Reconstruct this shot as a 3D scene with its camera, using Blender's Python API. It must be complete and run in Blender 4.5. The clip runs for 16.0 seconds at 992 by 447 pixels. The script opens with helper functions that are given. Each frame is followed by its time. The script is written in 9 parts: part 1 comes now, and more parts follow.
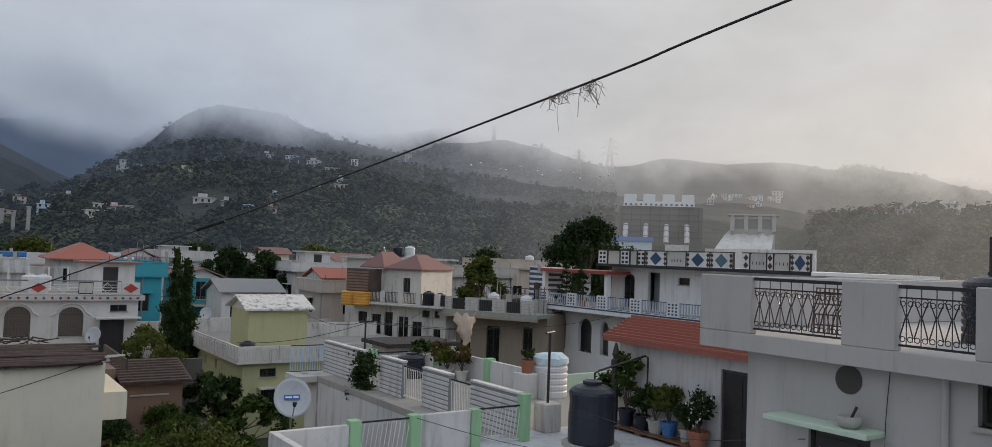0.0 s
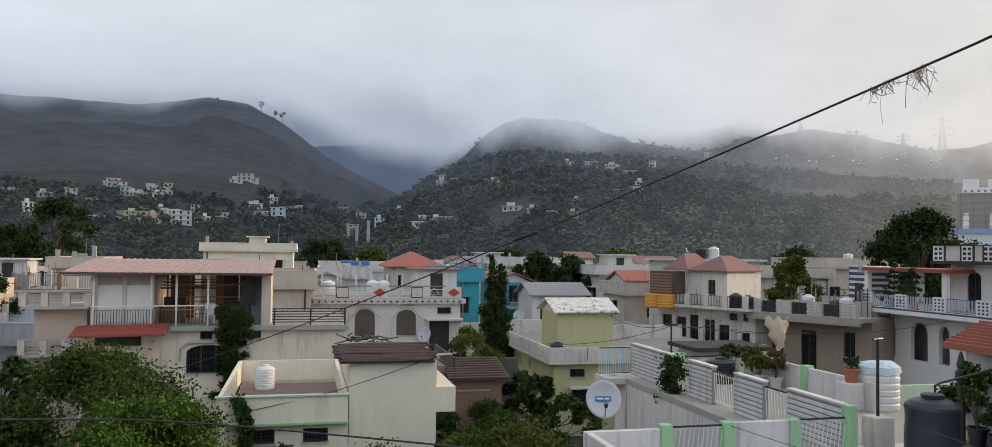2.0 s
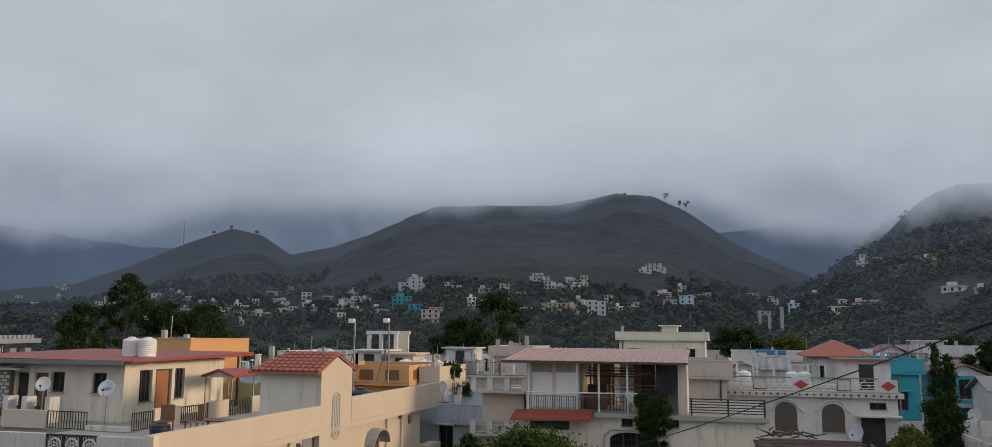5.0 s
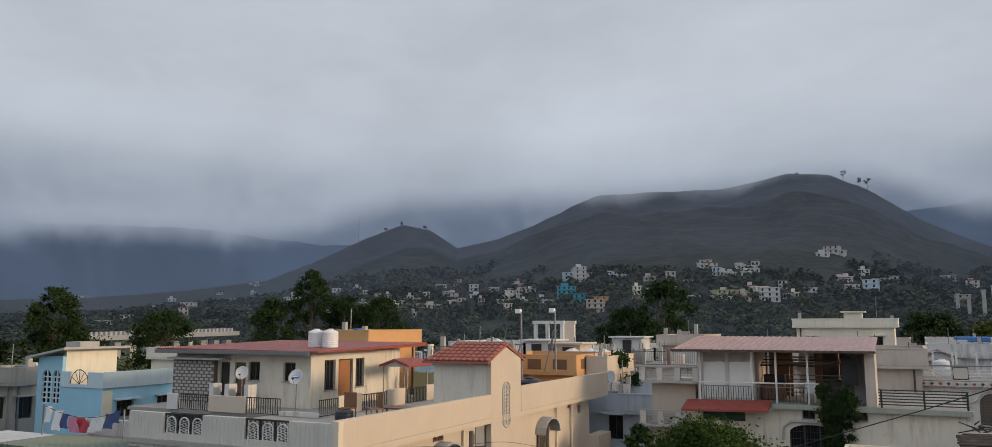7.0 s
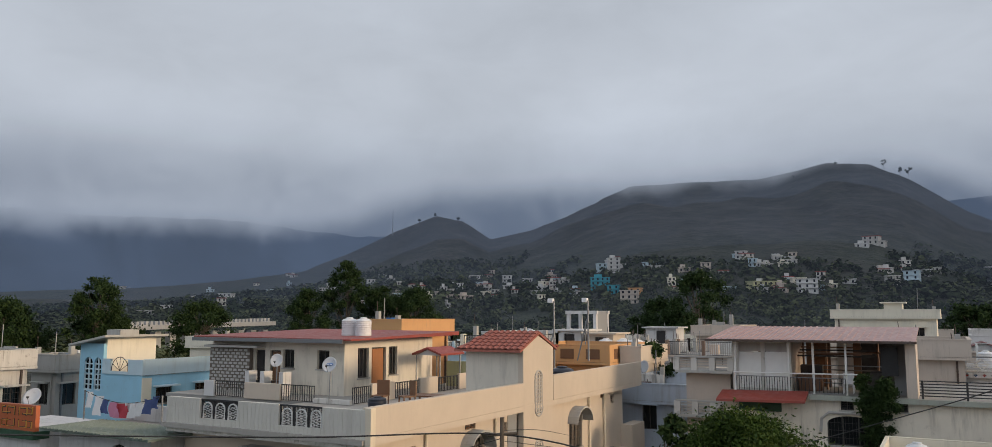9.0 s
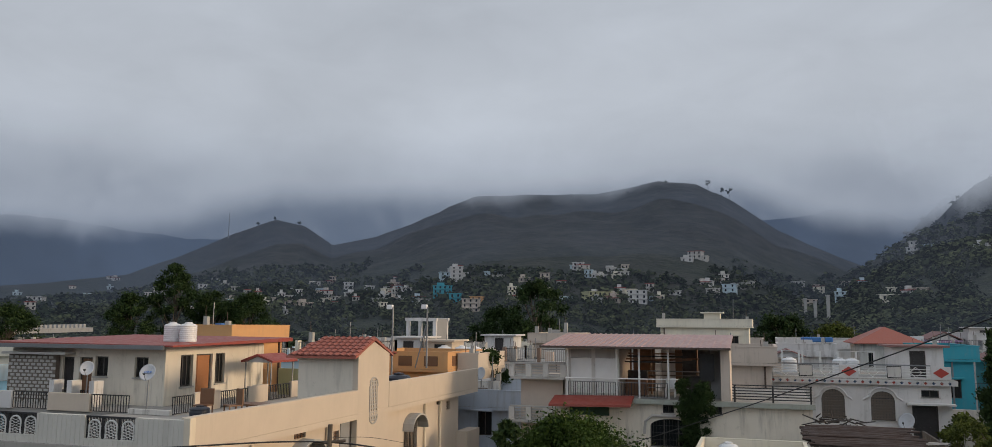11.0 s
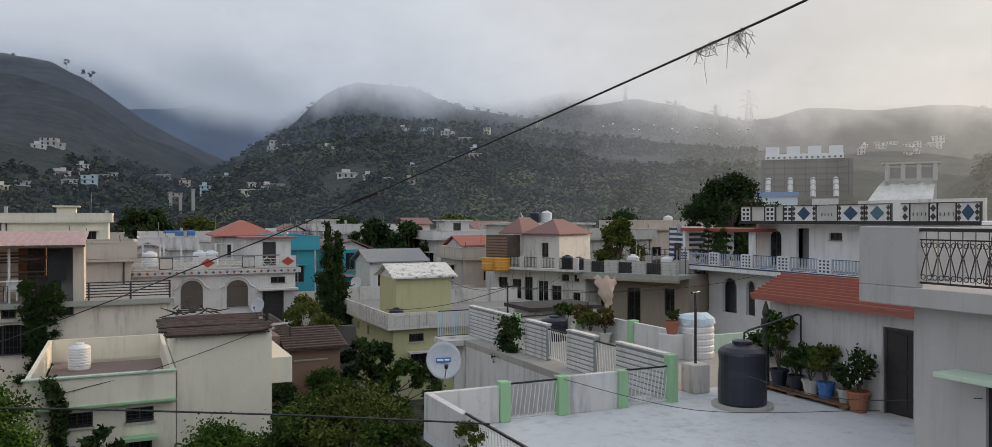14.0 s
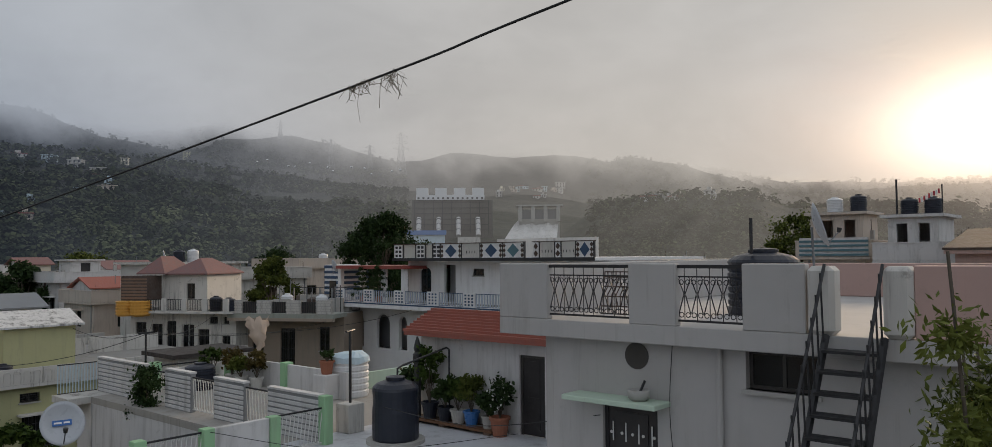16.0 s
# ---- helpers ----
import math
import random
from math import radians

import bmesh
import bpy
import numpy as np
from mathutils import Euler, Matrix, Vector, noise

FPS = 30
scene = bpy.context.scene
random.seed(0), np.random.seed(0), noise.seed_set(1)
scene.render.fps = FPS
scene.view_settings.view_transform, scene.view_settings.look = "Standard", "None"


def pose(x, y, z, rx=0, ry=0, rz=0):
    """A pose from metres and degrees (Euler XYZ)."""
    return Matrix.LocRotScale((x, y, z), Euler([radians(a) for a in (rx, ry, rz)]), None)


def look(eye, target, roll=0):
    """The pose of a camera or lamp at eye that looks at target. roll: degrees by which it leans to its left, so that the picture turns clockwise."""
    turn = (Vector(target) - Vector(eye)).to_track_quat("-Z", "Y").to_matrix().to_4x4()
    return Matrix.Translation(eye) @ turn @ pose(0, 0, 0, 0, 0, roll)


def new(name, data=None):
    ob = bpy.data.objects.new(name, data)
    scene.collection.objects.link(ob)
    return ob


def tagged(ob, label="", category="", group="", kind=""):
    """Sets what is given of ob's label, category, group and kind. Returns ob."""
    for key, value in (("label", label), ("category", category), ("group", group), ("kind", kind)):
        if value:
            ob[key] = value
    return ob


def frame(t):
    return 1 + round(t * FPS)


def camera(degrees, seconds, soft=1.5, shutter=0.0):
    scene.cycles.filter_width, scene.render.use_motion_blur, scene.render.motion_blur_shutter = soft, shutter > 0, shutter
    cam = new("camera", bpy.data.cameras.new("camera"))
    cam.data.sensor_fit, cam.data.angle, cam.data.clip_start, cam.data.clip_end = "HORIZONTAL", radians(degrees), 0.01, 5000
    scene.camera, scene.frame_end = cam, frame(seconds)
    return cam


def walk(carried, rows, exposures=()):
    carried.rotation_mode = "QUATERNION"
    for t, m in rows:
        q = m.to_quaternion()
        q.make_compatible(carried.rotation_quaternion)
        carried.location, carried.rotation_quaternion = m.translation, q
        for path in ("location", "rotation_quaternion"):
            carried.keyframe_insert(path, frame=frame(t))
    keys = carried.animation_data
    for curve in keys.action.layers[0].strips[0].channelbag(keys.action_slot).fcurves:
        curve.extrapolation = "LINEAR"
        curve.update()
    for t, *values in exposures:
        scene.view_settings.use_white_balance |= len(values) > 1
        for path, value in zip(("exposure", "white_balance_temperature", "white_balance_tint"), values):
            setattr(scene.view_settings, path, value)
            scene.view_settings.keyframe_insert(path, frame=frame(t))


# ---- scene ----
cam = camera(63.6, 16.0, soft=0.75)
EYE, TURN = 8.6, -34.5   # eye height and the turn that lays the street grid along x and y
ROWS = [   # time, turn, tilt and roll in degrees, and where the eye stands beside the middle of the roof
    (0.0, -0.14, 2.38, 2.16, 0.201, 0.300, -0.000),
    (0.5, 6.08, 2.29, 1.87, 0.166, 0.284, -0.001),
    (1.0, 11.62, 2.03, 1.64, 0.140, 0.268, -0.008),
    (1.5, 16.98, 1.94, 1.25, 0.120, 0.222, 0.029),
    (2.0, 21.10, 1.97, 0.76, 0.084, 0.217, 0.052),
    (2.5, 25.04, 1.75, 0.25, 0.067, 0.117, 0.067),
    (3.0, 30.94, 1.96, -0.05, 0.002, 0.022, 0.080),
    (3.5, 34.40, 4.74, -0.49, -0.025, -0.013, 0.104),
    (4.0, 38.80, 6.67, -0.27, -0.039, -0.054, 0.121),
    (4.5, 44.53, 7.70, 0.24, -0.056, -0.097, 0.104),
    (5.0, 49.75, 7.93, 0.44, -0.064, -0.115, 0.103),
    (7.5, 63.12, 6.85, -0.12, -0.120, 0.012, 0.084),
    (8.0, 64.23, 6.62, 0.05, -0.129, 0.031, 0.067),
    (10.5, 58.01, 7.26, -0.56, -0.076, 0.328, -0.090),
    (11.0, 52.63, 7.16, 0.36, -0.066, 0.378, -0.086),
    (11.5, 49.15, 3.33, 0.77, -0.075, 0.383, -0.103),
    (12.0, 48.64, -0.77, 0.91, -0.089, 0.380, -0.128),
    (12.5, 44.05, -1.82, 1.16, -0.080, 0.411, -0.133),
    (13.0, 29.93, -2.00, 1.51, -0.044, 0.416, -0.132),
    (13.5, 17.10, -1.39, 0.51, 0.011, 0.344, -0.046),
    (14.0, 9.43, -0.34, -0.07, 0.068, 0.298, -0.024),
    (14.5, 3.18, 0.41, -0.25, 0.115, 0.316, -0.018),
    (15.0, -2.74, 1.02, -0.45, 0.160, 0.358, -0.011),
    (15.5, -9.14, 1.67, -0.62, 0.188, 0.406, -0.007),
    (16.0, -14.88, 2.25, -0.44, 0.222, 0.466, -0.006),
]


def stance(yaw, pitch, roll, x, y, z):
    return pose(x, y, EYE + z, 0, 0, yaw + TURN) @ pose(0, 0, 0, 90 + pitch) @ pose(0, 0, 0, 0, 0, roll)


EXPOSURES = [(0.0, 0.0, 6800, 10), (1.0, 0.25, 6950, 10), (2.0, 0.38, 7000, 10), (3.0, 0.28, 7000, 10), (3.5, 0.1, 6850, 10), (4.5, -0.1, 6900, 10), (5.2, -0.1, 6900, 10), (8.0, 0.02, 6850, 10), (11.0, -0.12, 6900, 10), (11.5, 0.2, 7000, 10),
             (12.2, 0.5, 7200, 10), (13.0, 0.5, 7050, 10), (13.5, 0.45, 7000, 10), (14.0, 0.22, 7000, 10), (15.0, 0.0, 7000, 10), (15.6, -0.12, 6950, 10), (16.0, -0.32, 7000, 10)]
walk(cam, [(t, stance(*r)) for t, *r in ROWS], EXPOSURES)
# ---- sky, sun and cloud ----
SUN_AZ, SUN_EL = -48.5 + TURN, 12.0      # degrees to the left of +y, and up
_a, _e = radians(SUN_AZ), radians(SUN_EL)
SUN_DIR = Vector((-math.sin(_a) * math.cos(_e), math.cos(_a) * math.cos(_e), math.sin(_e)))


class Nodes:
    """A short way to write node trees."""

    def __init__(self, tree):
        self.t, self.n, self.l = tree, tree.nodes, tree.links

    def put(self, kind):
        return self.n.new(kind)

    def join(self, a, b):
        self.l.new(a, b)
        return b

    def value(self, socket, v):
        if isinstance(v, bpy.types.NodeSocket):
            self.l.new(v, socket)
        elif v is not None:
            socket.default_value = v

    def math(self, op, a, b=None, c=None, clamp=False):
        node = self.put("ShaderNodeMath")
        node.operation, node.use_clamp = op, clamp
        for i, v in enumerate((a, b, c)):
            self.value(node.inputs[i], v)
        return node.outputs[0]

    def vec(self, op, a, b=None, scale=None):
        node = self.put("ShaderNodeVectorMath")
        node.operation = op
        self.value(node.inputs[0], a)
        if b is not None:
            self.value(node.inputs[1], b)
        if scale is not None:
            self.value(node.inputs["Scale"], scale)
        return node.outputs["Value"] if op in ("DOT_PRODUCT", "LENGTH") else node.outputs[0]

    def mix(self, f, a, b, kind="MIX"):
        node = self.put("ShaderNodeMix")
        node.data_type, node.blend_type = "RGBA", kind
        for i, v in ((0, f), (6, a), (7, b)):
            if isinstance(v, tuple) and len(v) == 3:
                v = (*v, 1)
            self.value(node.inputs[i], v)
        return node.outputs[2]

    def noise(self, vector, scale, detail=4.0, rough=0.55, warp=0.0):
        node = self.put("ShaderNodeTexNoise")
        if vector is not None:
            self.l.new(vector, node.inputs["Vector"])
        node.inputs["Scale"].default_value, node.inputs["Detail"].default_value = scale, detail
        node.inputs["Roughness"].default_value, node.inputs["Distortion"].default_value = rough, warp
        return node.outputs[0]

    def ramp(self, v, a, b, lo=0.0, hi=1.0, smooth=True):
        node = self.put("ShaderNodeMapRange")
        node.interpolation_type = "SMOOTHSTEP" if smooth else "LINEAR"
        for i, x in enumerate((v, a, b, lo, hi)):
            self.value(node.inputs[i], x)
        return node.outputs[0]

    def apart(self, v):
        node = self.put("ShaderNodeSeparateXYZ")
        self.l.new(v, node.inputs[0])
        return node.outputs


def cloud_colour(k, way):
    """The overcast sky's colour for a direction: grey cloud, bluer away from the hidden sun, warm and bright round it."""
    x, y, z = k.apart(way)
    flat = k.put("ShaderNodeCombineXYZ")
    k.join(x, flat.inputs[0]), k.join(y, flat.inputs[1])
    k.join(k.math("MULTIPLY", z, 2.2), flat.inputs[2])
    big = k.noise(flat.outputs[0], 2.0, 4, 0.5, 0.3)
    small = k.noise(flat.outputs[0], 7.0, 5, 0.55, 0.4)
    side = k.vec("DOT_PRODUCT", way, tuple(SUN_DIR))
    warm = k.ramp(side, 0.35, 0.98)
    base = k.mix(warm, (0.395, 0.47, 0.60), (0.70, 0.67, 0.64))
    lit = k.ramp(z, 0.02, 0.30, 0.0, 1.0)
    base = k.mix(k.math("MULTIPLY", lit, 0.5), base, (0.575, 0.62, 0.685))
    patch = k.math("ADD", k.math("MULTIPLY", k.math("SUBTRACT", big, 0.5), 0.5), k.math("MULTIPLY", k.math("SUBTRACT", small, 0.5), 0.24))
    shade = k.math("ADD", 1.0, patch)
    shade = k.math("MULTIPLY", shade, k.ramp(z, 0.30, 0.95, 1.0, 1.1))
    shade = k.math("MULTIPLY", shade, k.ramp(y, 0.1, -0.6, 1.0, 1.65))   # southern sky, out of view, brightened to lift the walls that face it
    base = k.vec("SCALE", base, scale=shade)
    low = k.vec("NORMALIZE", k.vec("MULTIPLY", way, (1.0, 1.0, 2.2)))
    near = k.vec("DOT_PRODUCT", low, tuple(Vector((SUN_DIR.x, SUN_DIR.y, SUN_DIR.z * 1.42)).normalized()))
    veil = k.ramp(small, 0.3, 0.75, 1.15, 0.7)
    glow = k.math("MULTIPLY", k.math("POWER", k.math("MAXIMUM", near, 0.0), 58.0), veil)
    core = k.math("MULTIPLY", k.math("POWER", k.math("MAXIMUM", near, 0.0), 190.0), k.ramp(big, 0.3, 0.7, 1.4, 0.6))
    base = k.vec("ADD", base, k.vec("SCALE", (0.52, 0.28, 0.17), scale=glow))
    return k.vec("ADD", base, k.vec("SCALE", (3.2, 2.7, 2.1), scale=core))


world = bpy.data.worlds.new("overcast_sky")
world.use_nodes = True
scene.world = world
k = Nodes(world.node_tree)
k.n.clear()
sky = k.put("ShaderNodeTexSky")
sky.sky_type, sky.sun_disc, sky.sun_elevation, sky.sun_rotation = "NISHITA", False, radians(SUN_EL), radians(-SUN_AZ)
way = k.put("ShaderNodeTexCoord").outputs["Generated"]
tint = k.vec("SCALE", sky.outputs[0], scale=0.06)
both = k.mix(0.9, tint, cloud_colour(k, way))
back = k.put("ShaderNodeBackground")
k.join(both, back.inputs[0])
back.inputs[1].default_value = 1.0
k.join(back.outputs[0], k.put("ShaderNodeOutputWorld").inputs[0])

lamp = bpy.data.lights.new("sun", "SUN")
lamp.energy, lamp.angle, lamp.color = 2.75, radians(12), (1.0, 0.77, 0.54)
sun = new("sun", lamp)
sun.matrix_basis = look((60, 10, 40), Vector((60, 10, 40)) - SUN_DIR)
# ---- helpers for meshes, things and materials ----
MATS = {}


def material(name):
    m = bpy.data.materials.new(name)
    m.use_nodes = True
    k = Nodes(m.node_tree)
    k.n.clear()
    out = k.put("ShaderNodeOutputMaterial")
    b = k.put("ShaderNodeBsdfPrincipled")
    k.join(b.outputs[0], out.inputs[0])
    MATS[name] = m
    return m, k, b


def place(k):
    return k.put("ShaderNodeNewGeometry").outputs["Position"]


def relief(k, b, height, strength, distance=0.01):
    node = k.put("ShaderNodeBump")
    node.inputs["Strength"].default_value, node.inputs["Distance"].default_value = strength, distance
    k.join(height, node.inputs["Height"])
    k.join(node.outputs[0], b.inputs["Normal"])


def plaster(name, colour, dirt=(0.22, 0.20, 0.17), stain=0.35, rough=0.85, vary=0.3, grime=0.5):
    """Painted render on a wall: faint blotches, rain streaks and mould where water runs."""
    m, k, b = material(name)
    p = place(k)
    blot = k.noise(p, 0.7, 5, 0.6)
    fine = k.noise(p, 14.0, 4, 0.6)
    x, y, z = k.apart(p)
    c = k.put("ShaderNodeCombineXYZ")
    k.join(x, c.inputs[0]), k.join(y, c.inputs[1]), k.join(k.math("MULTIPLY", z, 0.13), c.inputs[2])
    streak = k.noise(c.outputs[0], 3.2, 6, 0.65)
    wide = k.noise(p, 0.23, 3, 0.5)
    f = k.math("MULTIPLY", k.ramp(streak, 0.46, 0.74), k.ramp(wide, 0.36, 0.62))
    col = k.mix(k.ramp(blot, 0.3, 0.75, 0, vary), colour, tuple(v * 0.72 for v in colour))
    col = k.mix(k.math("MULTIPLY", f, stain), col, dirt)
    c2 = k.put("ShaderNodeCombineXYZ")
    k.join(x, c2.inputs[0]), k.join(y, c2.inputs[1]), k.join(k.math("MULTIPLY", z, 0.045), c2.inputs[2])
    runs = k.math("MULTIPLY", k.ramp(k.noise(c2.outputs[0], 9.0, 5, 0.7), 0.55, 0.72), k.ramp(k.noise(p, 0.6, 4, 0.6), 0.42, 0.62))
    col = k.mix(k.math("MULTIPLY", runs, stain * 0.8, clamp=True), col, dirt)
    spots = k.math("MULTIPLY", k.ramp(k.noise(p, 2.6, 8, 0.75), 0.56, 0.70), grime * 0.42)
    col = k.mix(spots, col, dirt)
    k.join(col, b.inputs["Base Color"])
    b.inputs["Roughness"].default_value = rough
    relief(k, b, fine, 0.25, 0.006)
    return m


def plain(name, colour, rough=0.5, metal=0.0, vary=0.15, scale=3.0, bump=0.0):
    """Paint, plastic or metal with a little wear and dust."""
    m, k, b = material(name)
    p = place(k)
    n = k.noise(p, scale, 5, 0.6)
    col = k.mix(k.ramp(n, 0.35, 0.75, 0, vary), colour, tuple(v * 0.55 + 0.06 for v in colour))
    k.join(col, b.inputs["Base Color"])
    k.join(k.ramp(k.noise(p, scale * 3, 3), 0.3, 0.7, max(rough - 0.1, 0.05), min(rough + 0.1, 1)), b.inputs["Roughness"])
    b.inputs["Metallic"].default_value = metal
    if bump:
        relief(k, b, k.noise(p, scale * 6, 4), bump, 0.01)
    return m


def nudge(ob, x=0.0, y=0.0, z=0.0):
    """Move a finished thing with all its parts."""
    ob.matrix_basis = Matrix.Translation((x, y, z)) @ ob.matrix_basis
    return ob


def thing(name, at, label, category, group="", kind="", turn=0.0):
    ob = new(name)
    ob.empty_display_size = 0.2
    ob.matrix_basis = pose(*at, 0, 0, turn)
    return tagged(ob, label, category, group, kind)


def part(name, bm, mat, parent=None, label="", smooth=False, kind=""):
    """One bmesh as one mesh object, in world places, under a thing or a part."""
    me = bpy.data.meshes.new(name)
    bmesh.ops.recalc_face_normals(bm, faces=bm.faces)
    bm.to_mesh(me)
    bm.free()
    me.materials.append(MATS[mat] if isinstance(mat, str) else mat)
    if smooth:
        me.polygons.foreach_set("use_smooth", [True] * len(me.polygons))
    ob = new(name, me)
    if parent is not None:
        ob.parent = parent
        m = Matrix()
        p = parent
        while p is not None and p.type != "EMPTY":
            p = p.parent
        if parent.type == "EMPTY":
            m = parent.matrix_basis.inverted()
        ob.matrix_parent_inverse = m
    return tagged(ob, label, kind=kind)


def twin(ob, offset, parent=None):
    """Another object on the same mesh, moved by offset."""
    o = bpy.data.objects.new(ob.name.split(".")[0], ob.data)
    scene.collection.objects.link(o)
    o.parent = parent or ob.parent
    o.matrix_parent_inverse = ob.matrix_parent_inverse
    o.matrix_basis = (offset if isinstance(offset, Matrix) else Matrix.Translation(offset)) @ ob.matrix_basis
    return o


def B():
    return bmesh.new()


def box(bm, x0, y0, z0, x1, y1, z1, bevel=0.0):
    lo, hi = (min(x0, x1), min(y0, y1), min(z0, z1)), (max(x0, x1), max(y0, y1), max(z0, z1))
    v = [bm.verts.new((hi[0] if i & 1 else lo[0], hi[1] if i & 2 else lo[1], hi[2] if i & 4 else lo[2])) for i in range(8)]
    f = [bm.faces.new([v[i] for i in q]) for q in ((0, 2, 3, 1), (4, 5, 7, 6), (0, 1, 5, 4), (2, 6, 7, 3), (0, 4, 6, 2), (1, 3, 7, 5))]
    if bevel:
        e = {e for q in f for e in q.edges}
        bmesh.ops.bevel(bm, geom=list(e), offset=bevel, segments=1, affect="EDGES", profile=0.7)
    return bm


def rod(bm, a, b, r0, r1=None, n=8):
    """A round bar from a to b."""
    a, b = Vector(a), Vector(b)
    r1 = r0 if r1 is None else r1
    q = (b - a).to_track_quat("Z", "Y")
    rings = []
    for c, r in ((a, r0), (b, r1)):
        rings.append([bm.verts.new(c + q @ Vector((r * math.cos(2 * math.pi * i / n), r * math.sin(2 * math.pi * i / n), 0))) for i in range(n)])
    for i in range(n):
        bm.faces.new((rings[0][i], rings[0][(i + 1) % n], rings[1][(i + 1) % n], rings[1][i]))
    bm.faces.new(rings[0][::-1]), bm.faces.new(rings[1])
    return bm


def lathe(bm, at, profile, n=20):
    """A turned form: profile rows of (radius, height) above at."""
    rings = []
    for r, z in profile:
        rings.append([bm.verts.new((at[0] + r * math.cos(2 * math.pi * i / n), at[1] + r * math.sin(2 * math.pi * i / n), at[2] + z)) for i in range(n)])
    for a, b in zip(rings, rings[1:]):
        for i in range(n):
            bm.faces.new((a[i], a[(i + 1) % n], b[(i + 1) % n], b[i]))
    bm.faces.new(rings[0][::-1]), bm.faces.new(rings[-1])
    return bm


def tube(bm, points, r, n=6):
    """A bent bar through points."""
    points = [Vector(p) for p in points]
    rings = []
    for i, p in enumerate(points):
        d = points[min(i + 1, len(points) - 1)] - points[max(i - 1, 0)]
        q = d.to_track_quat("Z", "Y")
        rings.append([bm.verts.new(p + q @ Vector((r * math.cos(2 * math.pi * j / n), r * math.sin(2 * math.pi * j / n), 0))) for j in range(n)])
    for a, b in zip(rings, rings[1:]):
        for j in range(n):
            bm.faces.new((a[j], a[(j + 1) % n], b[(j + 1) % n], b[j]))
    bm.faces.new(rings[0][::-1]), bm.faces.new(rings[-1])
    return bm


def slab(bm, axis, c, th, u0, u1, z0, z1):
    """A box that runs along x or y: axis 'x' stands at y = c, axis 'y' at x = c; th reaches from c inwards (either sign)."""
    if axis == "x":
        return box(bm, u0, c, z0, u1, c + th, z1)
    return box(bm, c, u0, z0, c + th, u1, z1)


def wall(bm, axis, c, th, u0, u1, z0, z1, holes=()):
    """A wall with real openings, holes as (u0, u1, z0, z1)."""
    us = sorted({u0, u1, *[min(max(h[i], u0), u1) for h in holes for i in (0, 1)]})
    zs = sorted({z0, z1, *[min(max(h[i], z0), z1) for h in holes for i in (2, 3)]})
    for a, b in zip(us, us[1:]):
        for p, q in zip(zs, zs[1:]):
            u, z = (a + b) / 2, (p + q) / 2
            if not any(h[0] < u < h[1] and h[2] < z < h[3] for h in holes):
                slab(bm, axis, c, th, a, b, p, q)
    bmesh.ops.remove_doubles(bm, verts=bm.verts, dist=1e-4)
    return bm


def arch_fill(bm, axis, c, th, u0, u1, zs, zt, n=10):
    """The two spandrels that turn a square-headed opening into an arched one."""
    m, r = (u0 + u1) / 2, (u1 - u0) / 2
    pts = [(m - r * math.cos(math.pi * i / n), zs + (zt - zs) * math.sin(math.pi * i / n)) for i in range(n + 1)]
    for (ua, za), (ub, zb) in zip(pts, pts[1:]):
        quad = [(ua, za), (ub, zb), (ub, zt + 0.002), (ua, zt + 0.002)]
        ring = [[(u, c + d, z) if axis == "x" else (c + d, u, z) for u, z in quad] for d in (0, th)]
        v = [[bm.verts.new(p) for p in q] for q in ring]
        bm.faces.new(v[0]), bm.faces.new(v[1][::-1])
        for i in range(4):
            bm.faces.new((v[0][i], v[0][(i + 1) % 4], v[1][(i + 1) % 4], v[1][i]))
    return bm


def window(parent, axis, c, s, u0, u1, z0, z1, frame_mat="frame_dark", pane_mat="glass_dark", bars=2, shade="", grille=True, arch=False, depth=0.12, shade_out=0.45, sill=True):
    """A window in an opening: frame with mullions, panes, and if asked a grille, a sill and a sunshade. s: the side that faces out (+1 or -1)."""
    d = -s * depth
    bm = B()
    t = 0.05
    for a, b, p, q in ((u0, u1, z0, z0 + t), (u0, u1, z1 - t, z1), (u0, u0 + t, z0 + t, z1 - t), (u1 - t, u1, z0 + t, z1 - t)):
        slab(bm, axis, c + d, -s * 0.05, a, b, p, q)
    for i in range(1, bars):
        u = u0 + (u1 - u0) * i / bars
        slab(bm, axis, c + d, -s * 0.05, u - t / 2, u + t / 2, z0 + t, z1 - t)
    fr = part("window_frame", bm, frame_mat, parent)
    for i in range(bars):
        a, b = u0 + (u1 - u0) * i / bars + t / 2, u0 + (u1 - u0) * (i + 1) / bars - t / 2
        part("pane", slab(B(), axis, c + d - s * 0.02, -s * 0.012, a, b, z0 + t, z1 - t), pane_mat, fr)
    if grille:
        bm = B()
        n = max(3, int((u1 - u0) / 0.14))
        for i in range(1, n):
            u = u0 + (u1 - u0) * i / n
            slab(bm, axis, c + d + s * 0.03, s * 0.014, u - 0.007, u + 0.007, z0, z1)
        for i in range(1, 4):
            z = z0 + (z1 - z0) * i / 4
            slab(bm, axis, c + d + s * 0.045, s * 0.014, u0, u1, z - 0.01, z + 0.01)
        part("grille", bm, "iron_dark", fr)
    if sill:
        part("sill", slab(B(), axis, c + s * 0.06, -s * (0.06 + depth), u0 - 0.05, u1 + 0.05, z0 - 0.06, z0), "concrete_pale", fr)
    if shade:
        part("sunshade", slab(B(), axis, c, s * shade_out, u0 - 0.2, u1 + 0.2, z1 + 0.05, z1 + 0.13), shade, fr)
    return fr


